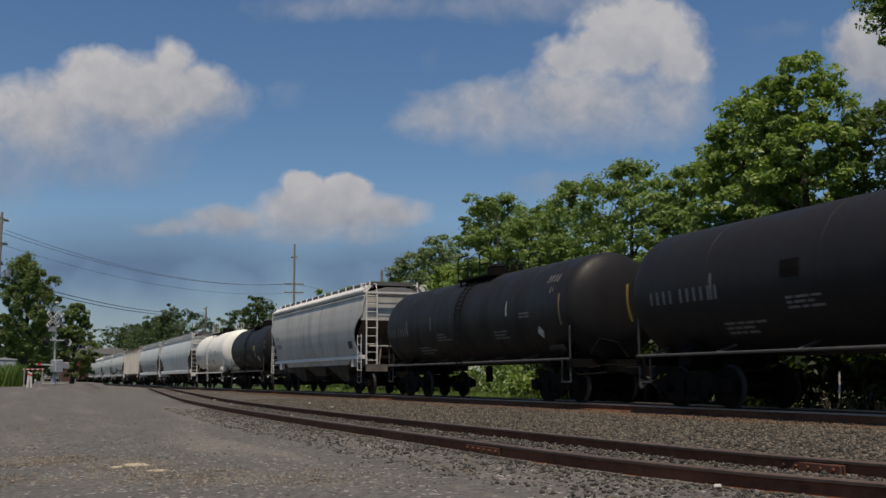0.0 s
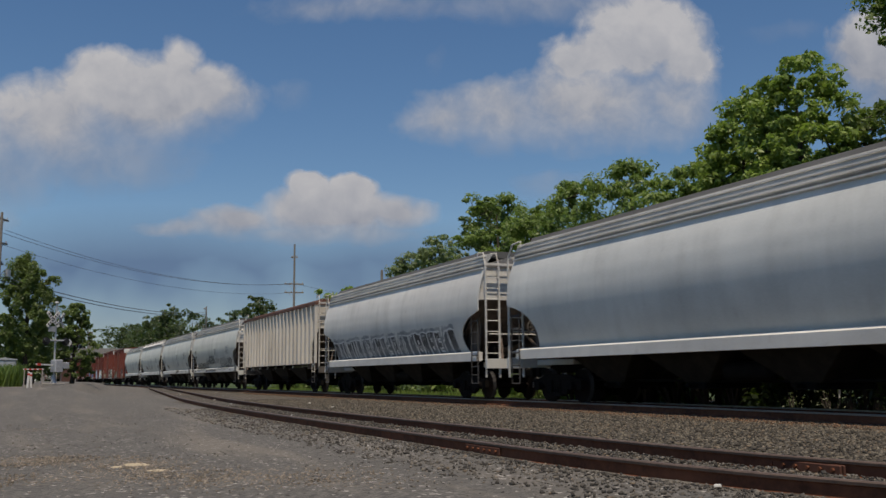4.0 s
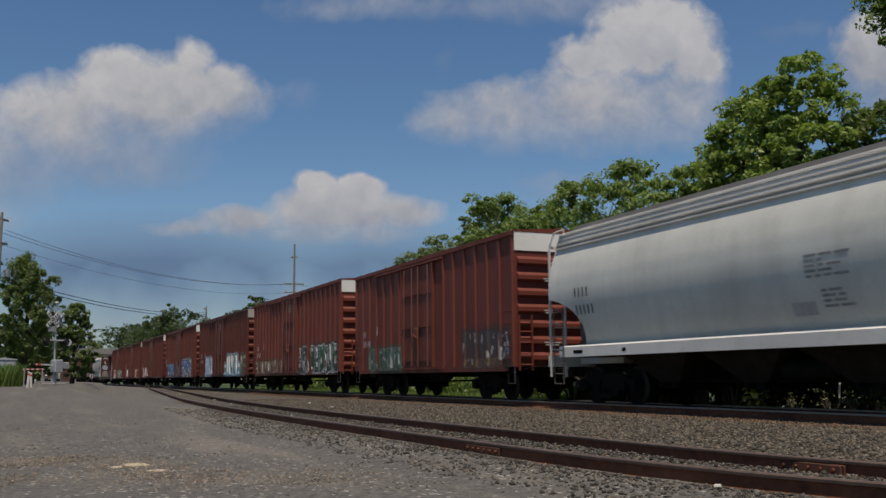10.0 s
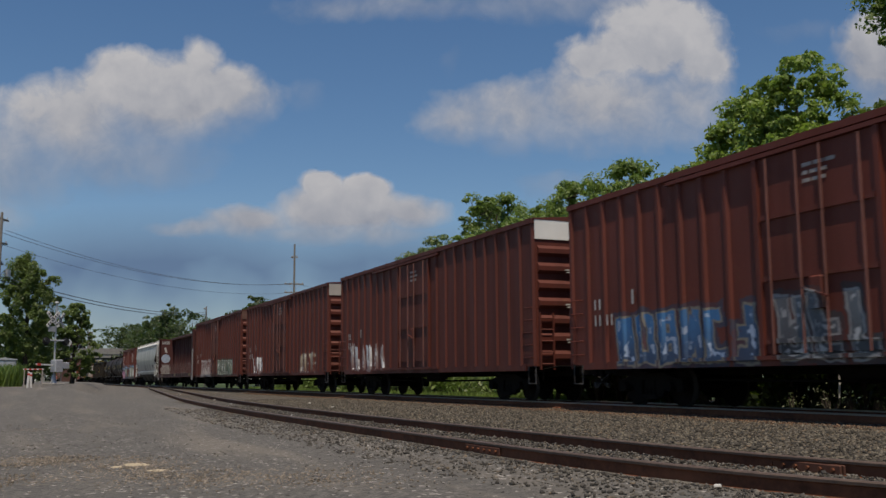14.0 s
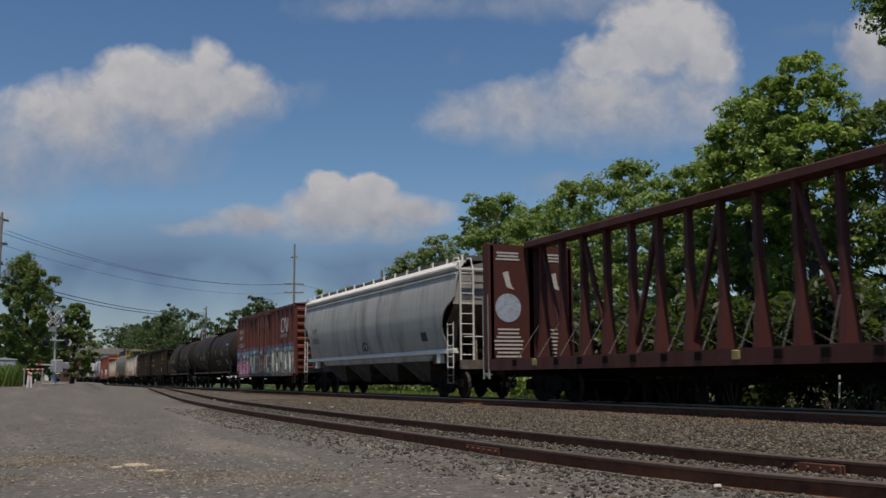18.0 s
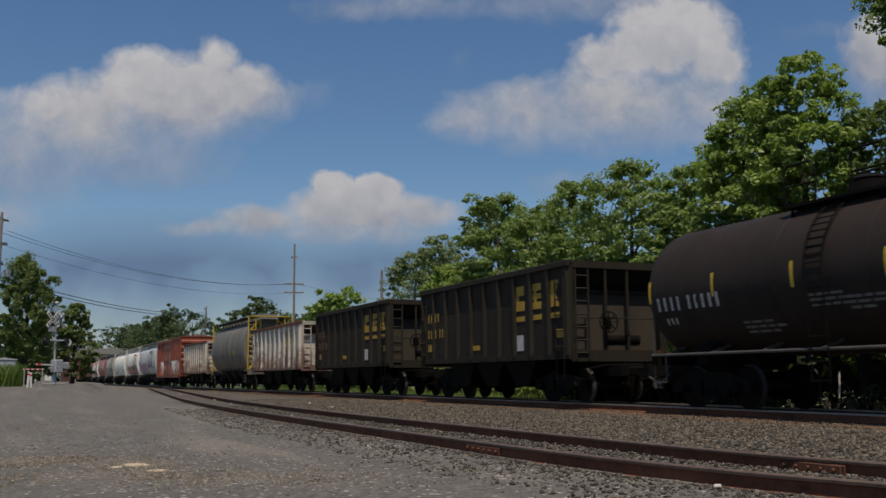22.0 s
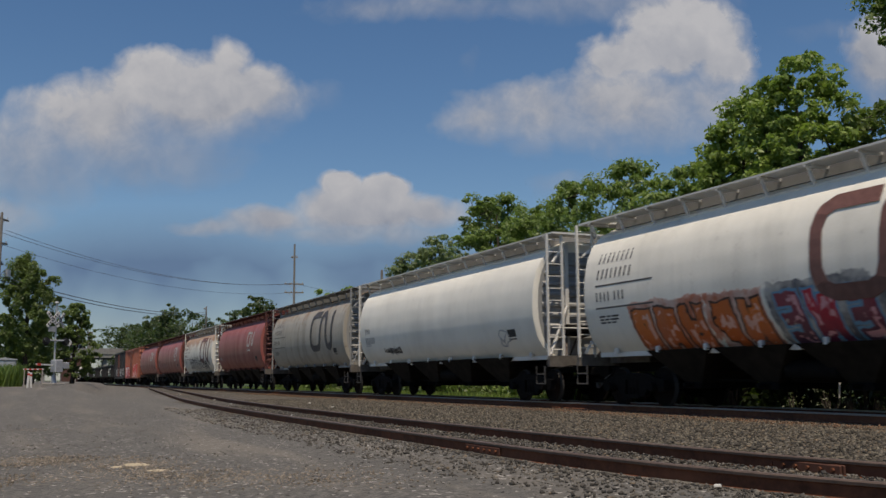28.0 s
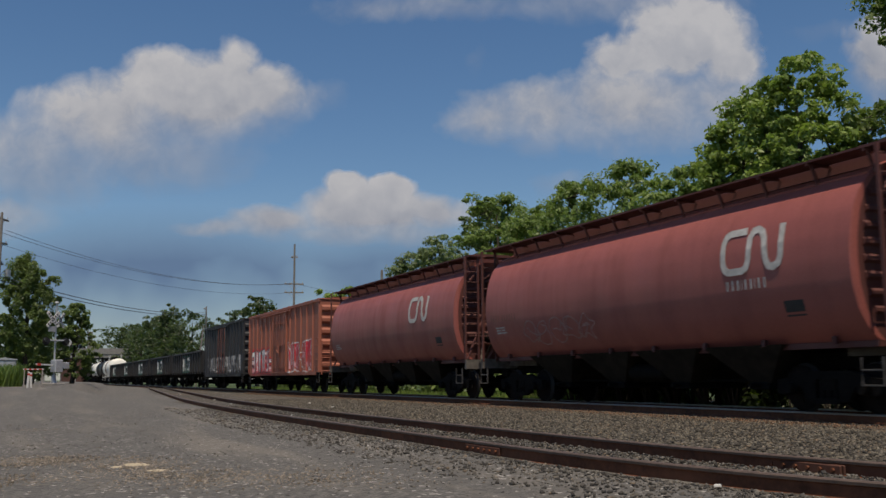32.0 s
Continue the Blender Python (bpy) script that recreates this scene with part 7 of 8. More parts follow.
def tree(name, label, x, y, height, crown_r, leaf, seed, clear=0.3, leaves=1.0, leaf_size=0.17, tall=1.0, group="trees beside the line", flat=0.55):
    """A tapered trunk with limbs, and a crown of many small leaves in uneven clumps."""
    rng = np.random.default_rng(seed)
    z0 = float(ground_z(x, y)) - 0.1
    ob = thing(name, label, "tree", group)
    ob.matrix_basis = pose(x, y, z0)
    r0 = 0.018 * height + 0.05
    top = height * 0.9
    lean = rng.uniform(-0.04, 0.04, 2) * height
    pts = [(lean[0] * k * k + rng.uniform(-0.06, 0.06), lean[1] * k * k + rng.uniform(-0.06, 0.06), top * k) for k in np.linspace(0, 1, 8)]
    s = Shape().tube(pts, [r0 * (1.35 if i == 0 else 1) * (1 - 0.88 * k) for i, k in enumerate(np.linspace(0, 1, 8))], 9)
    tips = []
    limbs = Shape()
    n_limbs = 13
    for i in range(n_limbs):
        k = clear + (0.95 - clear) * (i + 0.4) / n_limbs
        base = Vector(pts[0]).lerp(Vector(pts[-1]), k)
        a = i * 2.4 + rng.uniform(-0.5, 0.5)
        reach = crown_r * (1.0 - 0.5 * abs(k - 0.5) - 0.55 * max(0.0, k - 0.55)) * rng.uniform(0.65, 1.1)
        out = Vector((math.cos(a) * reach, math.sin(a) * reach, reach * rng.uniform(0.25, 0.8) * tall))
        mid = base + out * 0.5 + Vector((0, 0, 0.12 * reach))
        tip = base + out
        limbs.tube([base, mid, tip], [r0 * 0.42 * (1.1 - k), r0 * 0.26 * (1.1 - k), 0.015], 6)
        for j in range(3):
            f = 0.45 + 0.25 * j
            q = base + out * f
            t2 = q + Vector((rng.uniform(-1, 1), rng.uniform(-1, 1), rng.uniform(0.0, 0.9))) * reach * 0.42
            limbs.tube([q, t2], [r0 * 0.13, 0.01], 5)
            tips.append(t2)
        tips.append(tip)
    s.add(limbs.v, limbs.f)
    part("trunk", s, M["bark"], ob, smooth=0.8)
    # sprays of leaves: some ride on the limb ends, others fill an uneven outline with gaps between
    sprays = []
    for t in tips:
        for _ in range(2):
            sprays.append(tuple(t + Vector(rng.normal(0, 0.13 * crown_r, 3))))
    lobes = [(rng.uniform(0, 2 * math.pi), rng.uniform(-0.8, 1.0), rng.uniform(0.78, 1.12)) for _ in range(24)]
    for i in range(int(175 * min(1.0, leaves / 3))):
        la, le, lr = lobes[i % len(lobes)]
        a, e = la + rng.normal(0, 0.42), np.clip(le + rng.normal(0, 0.20), -0.95, 1.0)
        rr = crown_r * lr * (0.5 + 0.5 * rng.random() ** 0.7) * math.sqrt(max(0.04, 1 - (0.93 if e > 0 else 0.6) * e * e))
        zc = height * (clear + 1) / 2 + e * height * (1 - clear) * 0.48
        sprays.append((lean[0] * 0.5 + rr * math.cos(a), lean[1] * 0.5 + rr * math.sin(a), zc))
    cs = np.array(sprays)
    cs[:, 2] = np.clip(cs[:, 2], height * clear * 0.9, height)
    radii = crown_r * (0.07 + 0.19 * rng.random(len(cs)) ** 1.6)
    per = int(19 * leaves)
    part("crown", big_mesh("crown", leaf_cloud(cs, radii, per, leaf_size, seed + 1, flat), 4, leaf), None, ob)
    return ob

def bush(name, label, x, y, w, h, leaf, seed, per=60, size=0.13):
    rng = np.random.default_rng(seed)
    ob = thing(name, label, "bush", "undergrowth behind the line")
    ob.matrix_basis = pose(x, y, float(ground_z(x, y)))
    s = Shape()
    cs = []
    for i in range(16):
        a, f = rng.uniform(0, 2 * math.pi), rng.random() ** 0.5
        zz = h * (0.08 + 0.85 * rng.random() * (1 - 0.55 * f))
        p = (w * f * math.cos(a), w * f * math.sin(a), zz)
        cs.append(p)
        s.tube([(p[0] * 0.2, p[1] * 0.2, 0), (p[0] * 0.7, p[1] * 0.7, zz * 0.6), p], [0.035, 0.02, 0.008], 5)
    part("stem", s, M["bark"], ob)
    part("foliage", big_mesh("foliage", leaf_cloud(np.array(cs), np.full(16, 0.30 * max(w, h) ** 0.8), per, size, seed + 5, 0.9), 4, leaf), None, ob)
    return ob

HZ = M["leaf_haze"]
BR, MD, DK_L, FR = M["leaf_bright"], M["leaf_mid"], M["leaf_dark"], M["leaf_far"]
tree_rows = [
    # x, y, height, crown radius, leaf, seed, clear, label
    (23.95, 24.2, 11.0, 1.8, BR, 1, 0.28, "broad sunlit tree with light green leaves"),
    (24.5, 27.9, 10.3, 2.0, BR, 2, 0.16, "rounded tree with yellow-green leaves"),
    (26.5, 29.0, 10.9, 2.0, MD, 73, 0.1, "leafy green tree among its neighbours"),
    (26.8, 23.2, 9.2, 2.3, DK_L, 3, 0.22, "dark green tree with an open, airy crown"),
    (28.5, 22.6, 9.6, 2.8, DK_L, 29, 0.10, "dark green tree with an open, airy crown"),
    (25.2, 32.2, 8.9, 2.3, MD, 4, 0.16, "leafy green tree with a low crown"),
    (26.8, 38.6, 10.2, 3.0, MD, 75, 0.2, "spreading green tree with open branches"),
    (26.6, 43.5, 10.2, 2.4, MD, 6, 0.2, "leafy green tree with uneven outline"),
    (26.8, 48.6, 10.0, 2.6, MD, 7, 0.2, "slender green tree beside taller ones"),
    (27.0, 53.0, 11.3, 2.6, MD, 78, 0.2, "rounded green tree with dense leaves"),
    (28.5, 57.0, 11.4, 2.4, DK_L, 71, 0.12, "rounded green tree with dense leaves"),
    (31.5, 73.0, 11.8, 2.6, FR, 9, 0.2, "feathery grey-green tree behind the line"),
    (32.0, 80.5, 11.2, 2.6, FR, 10, 0.2, "feathery grey-green tree behind the line"),
    (26.0, 57.5, 7.6, 2.2, BR, 11, 0.12, "low bright green tree behind the line"),
    (30.0, 93.0, 9.2, 2.8, BR, 12, 0.12, "low bright green tree behind the line"),
    (30.0, 100.0, 8.6, 2.6, MD, 13, 0.12, "low green tree behind the line"),
    (33.0, 146.0, 12.2, 3.4, HZ, 14, 0.15, "dark green tree far along the line"),
    (33.0, 160.0, 11.4, 3.6, HZ, 15, 0.15, "dark green tree far along the line"),
    (34.0, 130.0, 9.0, 3.6, HZ, 16, 0.1, "dark green tree far along the line"),
    (33.0, 118.0, 8.2, 3.6, HZ, 17, 0.1, "dark green tree far along the line"),
    (25.0, 186.0, 13.8, 3.6, HZ, 18, 0.12, "dark green tree far along the line"),
    (25.5, 200.0, 12.4, 4.2, HZ, 19, 0.1, "dark green tree far along the line"),
    (25.0, 226.0, 11.6, 4.2, HZ, 20, 0.1, "dark green tree far along the line"),
    (24.0, 248.0, 12.6, 4.2, HZ, 21, 0.1, "dark green tree far along the line"),
    (24.5, 272.0, 13.4, 6.0, HZ, 22, 0.1, "dark green tree far along the line"),
    (28.0, 212.0, 12.8, 5.0, HZ, 51, 0.1, "dark green tree far along the line"),
    (28.0, 236.0, 13.0, 5.5, HZ, 52, 0.1, "dark green tree far along the line"),
    (28.0, 260.0, 13.6, 5.5, HZ, 53, 0.1, "dark green tree far along the line"),
    (28.5, 178.0, 12.0, 4.5, HZ, 54, 0.1, "dark green tree far along the line"),
    (31.0, 23.1, 16.0, 3.0, DK_L, 23, 0.74, "tall dark tree with a high crown"),
    # three trees added outside the view, there to cast shade on the undergrowth
    (21.8, 13.4, 10.0, 2.5, DK_L, 24, 0.15, "unseen leafy tree added to shade the undergrowth"),
    (25.0, 15.2, 10.5, 2.6, DK_L, 25, 0.15, "unseen leafy tree added to shade the undergrowth"),
    (22.4, 8.0, 10.5, 2.8, DK_L, 26, 0.15, "unseen leafy tree added to shade the undergrowth"),
]
for x, y, h, r, leaf, seed, clear, lab in tree_rows:
    far = y > 90
    tree("tree", lab, x, y, h * 1.11, r * 1.12, leaf, seed, clear, 1.4 if far else (2.6 if "airy" in lab or "feathery" in lab else 4.6), 0.28 if far else (0.14 if y > 60 else 0.112))
tree("poplar_tree", "narrow dark green tree by the crossing", 0.35, 75.0, 9.3, 1.9, DK_L, 40, 0.06, 9.0, 0.085, 1.5, "trees by the crossing", 1.1)
tree("tree", "small dark green tree by the crossing", 3.9, 82.0, 6.4, 1.6, DK_L, 41, 0.08, 4.0, 0.10, 1.0, "trees by the crossing")
tree("tree", "small dark green tree by the crossing", -1.6, 80.0, 5.2, 1.8, DK_L, 42, 0.05, 4.0, 0.10, 1.0, "trees by the crossing")
tree("tree", "small dark green tree by the crossing", 1.2, 95.0, 5.0, 1.9, DK_L, 43, 0.05, 4.0, 0.11, 1.0, "trees by the crossing")

rb = random.Random(8)
def thicket(x, y, w, h, seed):
    """An added shrub whose dense crown keeps the sun off the bare ground below."""
    rng = np.random.default_rng(seed)
    ob = thing("shade_shrub", "dense dark shrub added to shade the ground under it", "bush", "undergrowth behind the line")
    ob.matrix_basis = pose(x, y, float(ground_z(x, y)))
    s = Shape()
    cs = []
    for i in range(26):
        a, f = rng.uniform(0, 2 * math.pi), rng.random() ** 0.5
        p = (w * f * math.cos(a), 1.1 * w * f * math.sin(a), h * (0.42 + 0.58 * rng.random() * (1 - 0.35 * f)))
        cs.append(p)
        if i < 9:
            s.tube([(p[0] * 0.1, p[1] * 0.1, 0), (p[0] * 0.5, p[1] * 0.5, p[2] * 0.5), p], [0.05, 0.03, 0.01], 5)
    part("stem", s, M["bark"], ob)
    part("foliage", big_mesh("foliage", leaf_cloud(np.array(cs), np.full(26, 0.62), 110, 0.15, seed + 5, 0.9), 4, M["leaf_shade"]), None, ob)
# two rows added behind the train as a canopy that blocks the sun
for k in range(16):
    thicket(20.6 + rb.uniform(-0.2, 0.5), 11.0 + 1.65 * k + rb.uniform(-0.3, 0.3), 1.35, rb.uniform(3.2, 4.0), 300 + k)
    thicket(22.8 + rb.uniform(-0.3, 0.5), 11.5 + 1.65 * k + rb.uniform(-0.3, 0.3), 1.35, rb.uniform(2.6, 3.6), 340 + k)
# bushes short of y = 34 get the leaf colour with shade in it
for k in range(26):
    y = 12 + k * 3.1 + rb.uniform(-0.8, 0.8)
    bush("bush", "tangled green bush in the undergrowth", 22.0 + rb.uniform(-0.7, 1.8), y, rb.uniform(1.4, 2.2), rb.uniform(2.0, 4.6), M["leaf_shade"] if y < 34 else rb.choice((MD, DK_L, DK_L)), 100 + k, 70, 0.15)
for k, (y, w, h) in enumerate(((19.15, 0.30, 1.15), (18.45, 0.16, 1.0), (20.5, 0.10, 1.0), (17.6, 0.2, 0.9))):
    bush("bush", "spindly pale-leaved weed beside the ballast", 19.2, y, w, h, M["leaf_weed"], 200 + k, 6, 0.035)
ob = thing("marker_stake", "thin leaning white stake behind the track", "post")
ob.matrix_basis = pose(19.0, 18.65, float(ground_z(19.0, 18.65)) - 0.05, 0, 4, 0)
part("stake", Shape().soft_box(-0.02, 0.02, -0.022, 0.022, 0.55, 1.22, 0.006), M["white"], ob)
# foot coloured dark so that only the upper stake stands out
part("stake_foot", Shape().soft_box(-0.019, 0.019, -0.021, 0.021, 0, 0.55, 0.006), M["shade_brown"], ob, "lower end coloured dark brown")

def grass_field(name, label, xy, height, seed, width=0.012):
    rng = np.random.default_rng(seed)
    n = len(xy)
    base = np.concatenate([xy, ground_z(xy[:, 0], xy[:, 1])[:, None]], 1)
    a = rng.random(n) * 2 * math.pi
    side = np.stack([np.cos(a), np.sin(a), 0 * a], 1) * (width * (0.6 + rng.random(n)))[:, None]
    h = (height * (0.45 + 0.8 * rng.random(n)))[:, None]
    bend = np.stack([np.cos(a + 1.3), np.sin(a + 1.3), 0 * a], 1) * h * 0.35
    tip = base + np.array([0, 0, 1.0]) * h + bend
    mid = base + np.array([0, 0, 0.6]) * h + bend * 0.3
    quad = np.stack([base - side, base + side, mid + side * 0.7, tip], 1)
    ob = new(name, big_mesh(name, quad.reshape(-1, 3), 4, M["grass"]))
    return tagged(ob, label, "grass", kind="stuff")
gr = np.random.default_rng(9)
p = np.stack([18.2 + 4.5 * gr.random(16000), 36 + 52 * gr.random(16000)], 1)
grass_field("trackside_grass", "rough green grass behind the track", p, 0.35, 1, 0.02)
p = np.stack([-6.5 + 7.0 * gr.random(14000), 56 + 12 * gr.random(14000)], 1)
p = p[p[:, 0] < 0.2 - 0.02 * (p[:, 1] - 56)]
grass_field("crossing_grass", "tall green grass beside the crossing", p, 1.0, 2, 0.03)

# ---- the crossing ----
def crossing_signal(x, y):
    z = float(ground_z(x, y))
    ob = thing("crossing_signal", "silver crossing signal mast with crossbucks and gate", "crossing signal")
    ob.matrix_basis = pose(x, y, z, 0, 0, 32)
    part("foundation", Shape().soft_box(-0.45, 0.45, -0.45, 0.45, -0.2, 0.12, 0.03), M["concrete"], ob)
    part("mast", Shape().tube([(0, 0, 0.1), (0, 0, 4.75)], 0.05, 12), M["steel"], ob, smooth=0.6)
    part("mast_base", Shape().tube([(0, 0, 0.1), (0, 0, 0.6)], [0.18, 0.09], 12), M["steel"], ob)
    for dy, rz in ((-0.12, 0), (0.12, 24)):
        for ang in (48, -48):
            s = Shape().soft_box(-0.56, 0.56, -0.012, 0.012, -0.10, 0.10, 0.008)
            b = part("crossbuck_blade", s, M["white"], ob, "white crossing blade, lettering left plain")
            b.matrix_basis = pose(-0.28 if dy < 0 else 0.36, dy, 3.75, 0, 0, rz) @ pose(0, 0, 0, 0, ang, 0)
            bars = Shape()
            for k in range(6):
                bars.box(-0.44 + k * 0.155, -0.37 + k * 0.155, -0.018, -0.013, -0.06, 0.06)
            part("blade_bars", bars, M["dull_rail"], b)
    part("crossarm", Shape().tube([(-0.75, -0.1, 2.55), (0.75, -0.1, 2.55)], 0.045, 8), M["steel"], ob)
    for sx in (-0.62, 0.62):
        lamp = part("flashing_light", Shape().disc((sx, -0.14, 2.5), "y", 0.15, 0.15, 0.09, 18), M["black"], ob, "black flasher head")
        part("lens", Shape().disc((sx, -0.235, 2.5), "y", 0.12, 0.10, 0.012, 18), M["black"], lamp, "unlit dark lens")
        part("backing_disc", Shape().disc((sx, -0.05, 2.5), "y", 0.23, 0.23, 0.008, 22), M["black"], lamp)
    part("lamp_back", Shape().disc((0.85, 0.1, 2.45), "y", 0.20, 0.16, 0.14, 18), M["white"], ob, "white rear of a lamp head")
    part("bell", Shape().disc((0, 0, 4.75), "z", 0.13, 0.09, 0.05, 16), M["steel"], ob)
    part("number_sign", Shape().soft_box(-0.55, -0.05, -0.1, -0.085, 3.05, 3.35, 0.01), M["steel"], ob, "plain grey sign plate")
    part("gate_mechanism", Shape().soft_box(-0.25, 0.25, -0.5, 0.0, 0.75, 1.45, 0.04), M["steel"], ob)
    arm = part("gate_arm", Shape().bar((-0.3, -0.3, 1.15), (-1.35, -0.3, 1.18), 0.04, 0.08), M["white"], ob, "lowered gate arm")
    part("red_band", Shape().box(-1.28, -1.05, -0.325, -0.275, 1.11, 1.25), M["red"], arm)
    part("counterweight", Shape().soft_box(0.25, 0.75, -0.36, -0.24, 0.95, 1.3, 0.03), M["steel"], ob)
    return ob
crossing_signal(1.85, 60.0)

def control_cabinet(x, y):
    z = float(ground_z(x, y))
    ob = thing("control_cabinet", "silver metal equipment cabinet in the grass", "cabinet")
    ob.matrix_basis = pose(x, y, z + 0.5)
    part("body", Shape().soft_box(-0.6, 0.6, -0.4, 0.4, 0, 0.92, 0.03), M["steel"], ob)
    part("roof", Shape().prism([(-0.66, 0.92), (-0.66, 0.97), (0, 1.08), (0.66, 0.97), (0.66, 0.92)], "y", -0.46, 0.46), M["steel"], ob)
    for x0, x1 in ((-0.55, -0.02), (0.02, 0.55)):
        d = part("door", Shape().soft_box(x0, x1, -0.43, -0.40, 0.06, 0.88, 0.008), M["steel"], ob)
        part("handle", Shape().box(x1 - 0.12 if x0 < 0 else x0 + 0.07, x1 - 0.07 if x0 < 0 else x0 + 0.12, -0.46, -0.43, 0.4, 0.58), M["black"], d)
        part("notice", Shape().box((x0 + x1) / 2 - 0.1, (x0 + x1) / 2 + 0.1, -0.436, -0.431, 0.18, 0.36), M["white"], d)
    part("legs", Shape().box(-0.55, -0.45, -0.3, 0.3, -0.75, 0.0).box(0.45, 0.55, -0.3, 0.3, -0.75, 0.0), M["steel"], ob)
control_cabinet(-0.75, 60.0)

for x, y, h, tilt in ((0.42, 52.0, 0.86, 3), (0.60, 53.0, 0.80, -2)):
    z = float(ground_z(x, y))
    ob = thing("marker_post", "white-painted marker post at the lot's edge", "post", "white marker posts")
    ob.matrix_basis = pose(x, y, z - 0.05, 0, tilt, 0)
    part("stake", Shape().soft_box(-0.05, 0.05, -0.03, 0.03, 0, h, 0.012), M["white"], ob)
    part("cap_band", Shape().box(-0.054, 0.054, -0.034, 0.034, h - 0.18, h - 0.08), M["red"], ob)
ob = thing("barrier_board", "red and white striped barrier board on two legs", "barrier")
ob.matrix_basis = pose(-0.05, 55.0, float(ground_z(0, 55)))
part("board", Shape().box(0.25, 1.25, -0.02, 0.02, 0.88, 0.94), M["white"], ob)
for k in range(4):
    part("red_stripe", Shape().box(0.3 + 0.24 * k, 0.42 + 0.24 * k, -0.026, 0.026, 0.875, 0.945), M["red"], ob)
for sx in (0.32, 1.18):
    part("leg", Shape().bar((sx, -0.2, 0), (sx, 0, 0.9), 0.05).bar((sx, 0.2, 0), (sx, 0, 0.9), 0.05), M["pole"], ob)

# ---- bridge and building beyond the crossing ----
def overpass(y):
    ob = thing("road_overpass", "grey concrete road bridge spanning the tracks", "bridge", kind="")
    ob.matrix_basis = pose(0, y, 0)
    part("deck", Shape().box(4.5, 24.0, 0, 7.0, 5.75, 6.55), M["concrete"], ob)
    part("girder", Shape().box(4.5, 24.0, 0.3, 0.7, 5.45, 5.76).box(4.5, 24.0, 6.3, 6.7, 5.45, 5.76), M["shingle"], ob)
    part("parapet", Shape().box(4.5, 24.0, -0.1, 0.15, 6.55, 7.9), M["concrete"], ob)
    part("parapet", Shape().box(4.5, 24.0, 6.85, 7.1, 6.55, 7.9), M["concrete"], ob)
    for x in (5.0, 11.6, 18.2, 23.5):
        part("pier", Shape().soft_box(x - 0.4, x + 0.4, 0.5, 6.5, -0.6, 5.46, 0.08), M["concrete"], ob)
overpass(236.0)
ob = thing("station_building", "far building with a dark hipped roof and chimney", "building")
ob.matrix_basis = pose(12.6, 262.0, 0)
part("wall", Shape().box(-2.7, 2.7, 0, 9, -0.6, 10.2), M["brick_wall"], ob)
part("roof", Shape().loft([[(-3.2, -0.6, 10.1), (3.2, -0.6, 10.1), (3.2, 9.6, 10.1), (-3.2, 9.6, 10.1)], [(-1.5, 3.5, 12.4), (1.5, 3.5, 12.4), (1.5, 5.5, 12.4), (-1.5, 5.5, 12.4)]]), M["shingle"], ob)
part("chimney", Shape().box(3.25, 4.4, 3.0, 4.0, -0.6, 12.7).box(3.1, 4.55, 2.85, 4.15, 12.7, 12.95), M["concrete"], ob)
for k in range(3):
    w = part("window", Shape().box(-2.2 + 1.6 * k, -1.1 + 1.6 * k, -0.06, 0.02, 8.0, 9.6), M["white"], ob)
    part("pane", Shape().box(-2.1 + 1.6 * k, -1.2 + 1.6 * k, -0.075, -0.06, 8.1, 9.5), M["black"], w)

# ---- poles and wires ----
def utility_pole(x, y, h, arms, label, lamp=False, turn=62):
    ob = thing("utility_pole", label, "utility pole", "utility poles")
    z = float(ground_z(x, y))
    ob.matrix_basis = pose(x, y, z - 0.2, 0, 0, turn)
    part("pole", Shape().tube([(0, 0, 0), (0, 0, h)], [0.14, 0.085], 10), M["pole"], ob, smooth=0.7)
    for za, w in arms:
        a = part("crossarm", Shape().box(-w / 2, w / 2, 0.1, 0.22, za - 0.06, za + 0.06), M["pole"], ob)
        for k in range(4):
            xx = -w / 2 + 0.12 + k * (w - 0.24) / 3
            part("insulator", Shape().disc((xx, 0.16, za + 0.13), "z", 0.05, 0.035, 0.07, 8), M["steel"], a)
        part("arm_brace", Shape().bar((-w * 0.3, 0.14, za - 0.05), (0, 0.12, za - 0.5), 0.03).bar((w * 0.3, 0.14, za - 0.05), (0, 0.12, za - 0.5), 0.03), M["steel"], ob)
    if lamp:
        part("lamp_arm", Shape().tube([(0, 0, h * 0.62), (0.5, 0, h * 0.66), (0.95, 0, h * 0.66)], 0.03, 6), M["steel"], ob)
        part("lamp_head", Shape().soft_box(0.85, 1.3, -0.12, 0.12, h * 0.64, h * 0.68, 0.02), M["steel"], ob)
    return ob
utility_pole(-1.5, 70.0, 11.6, ((11.2, 2.2), (9.6, 2.2), (8.2, 1.4)), "tall wooden utility pole with crossarms by the crossing", True)
utility_pole(24.8, 94.0, 14.7, ((10.7, 1.9), (9.85, 1.9), (13.4, 0.7)), "tall wooden utility pole with two crossarms", False, -12)
utility_pole(24.0, 139.0, 11.6, ((11.2, 1.0),), "plain wooden utility pole far along the line")
utility_pole(23.2, 64.0, 8.9, (), "short dark pole among the trees")
ob = thing("leaning_post", "thin leaning metal post beyond the train", "post")
ob.matrix_basis = pose(22.6, 138.0, -0.4, 0, 6, 0)
part("shaft", Shape().tube([(0, 0, 0), (0, 0, 8.6)], [0.12, 0.09], 8), M["pole"], ob)

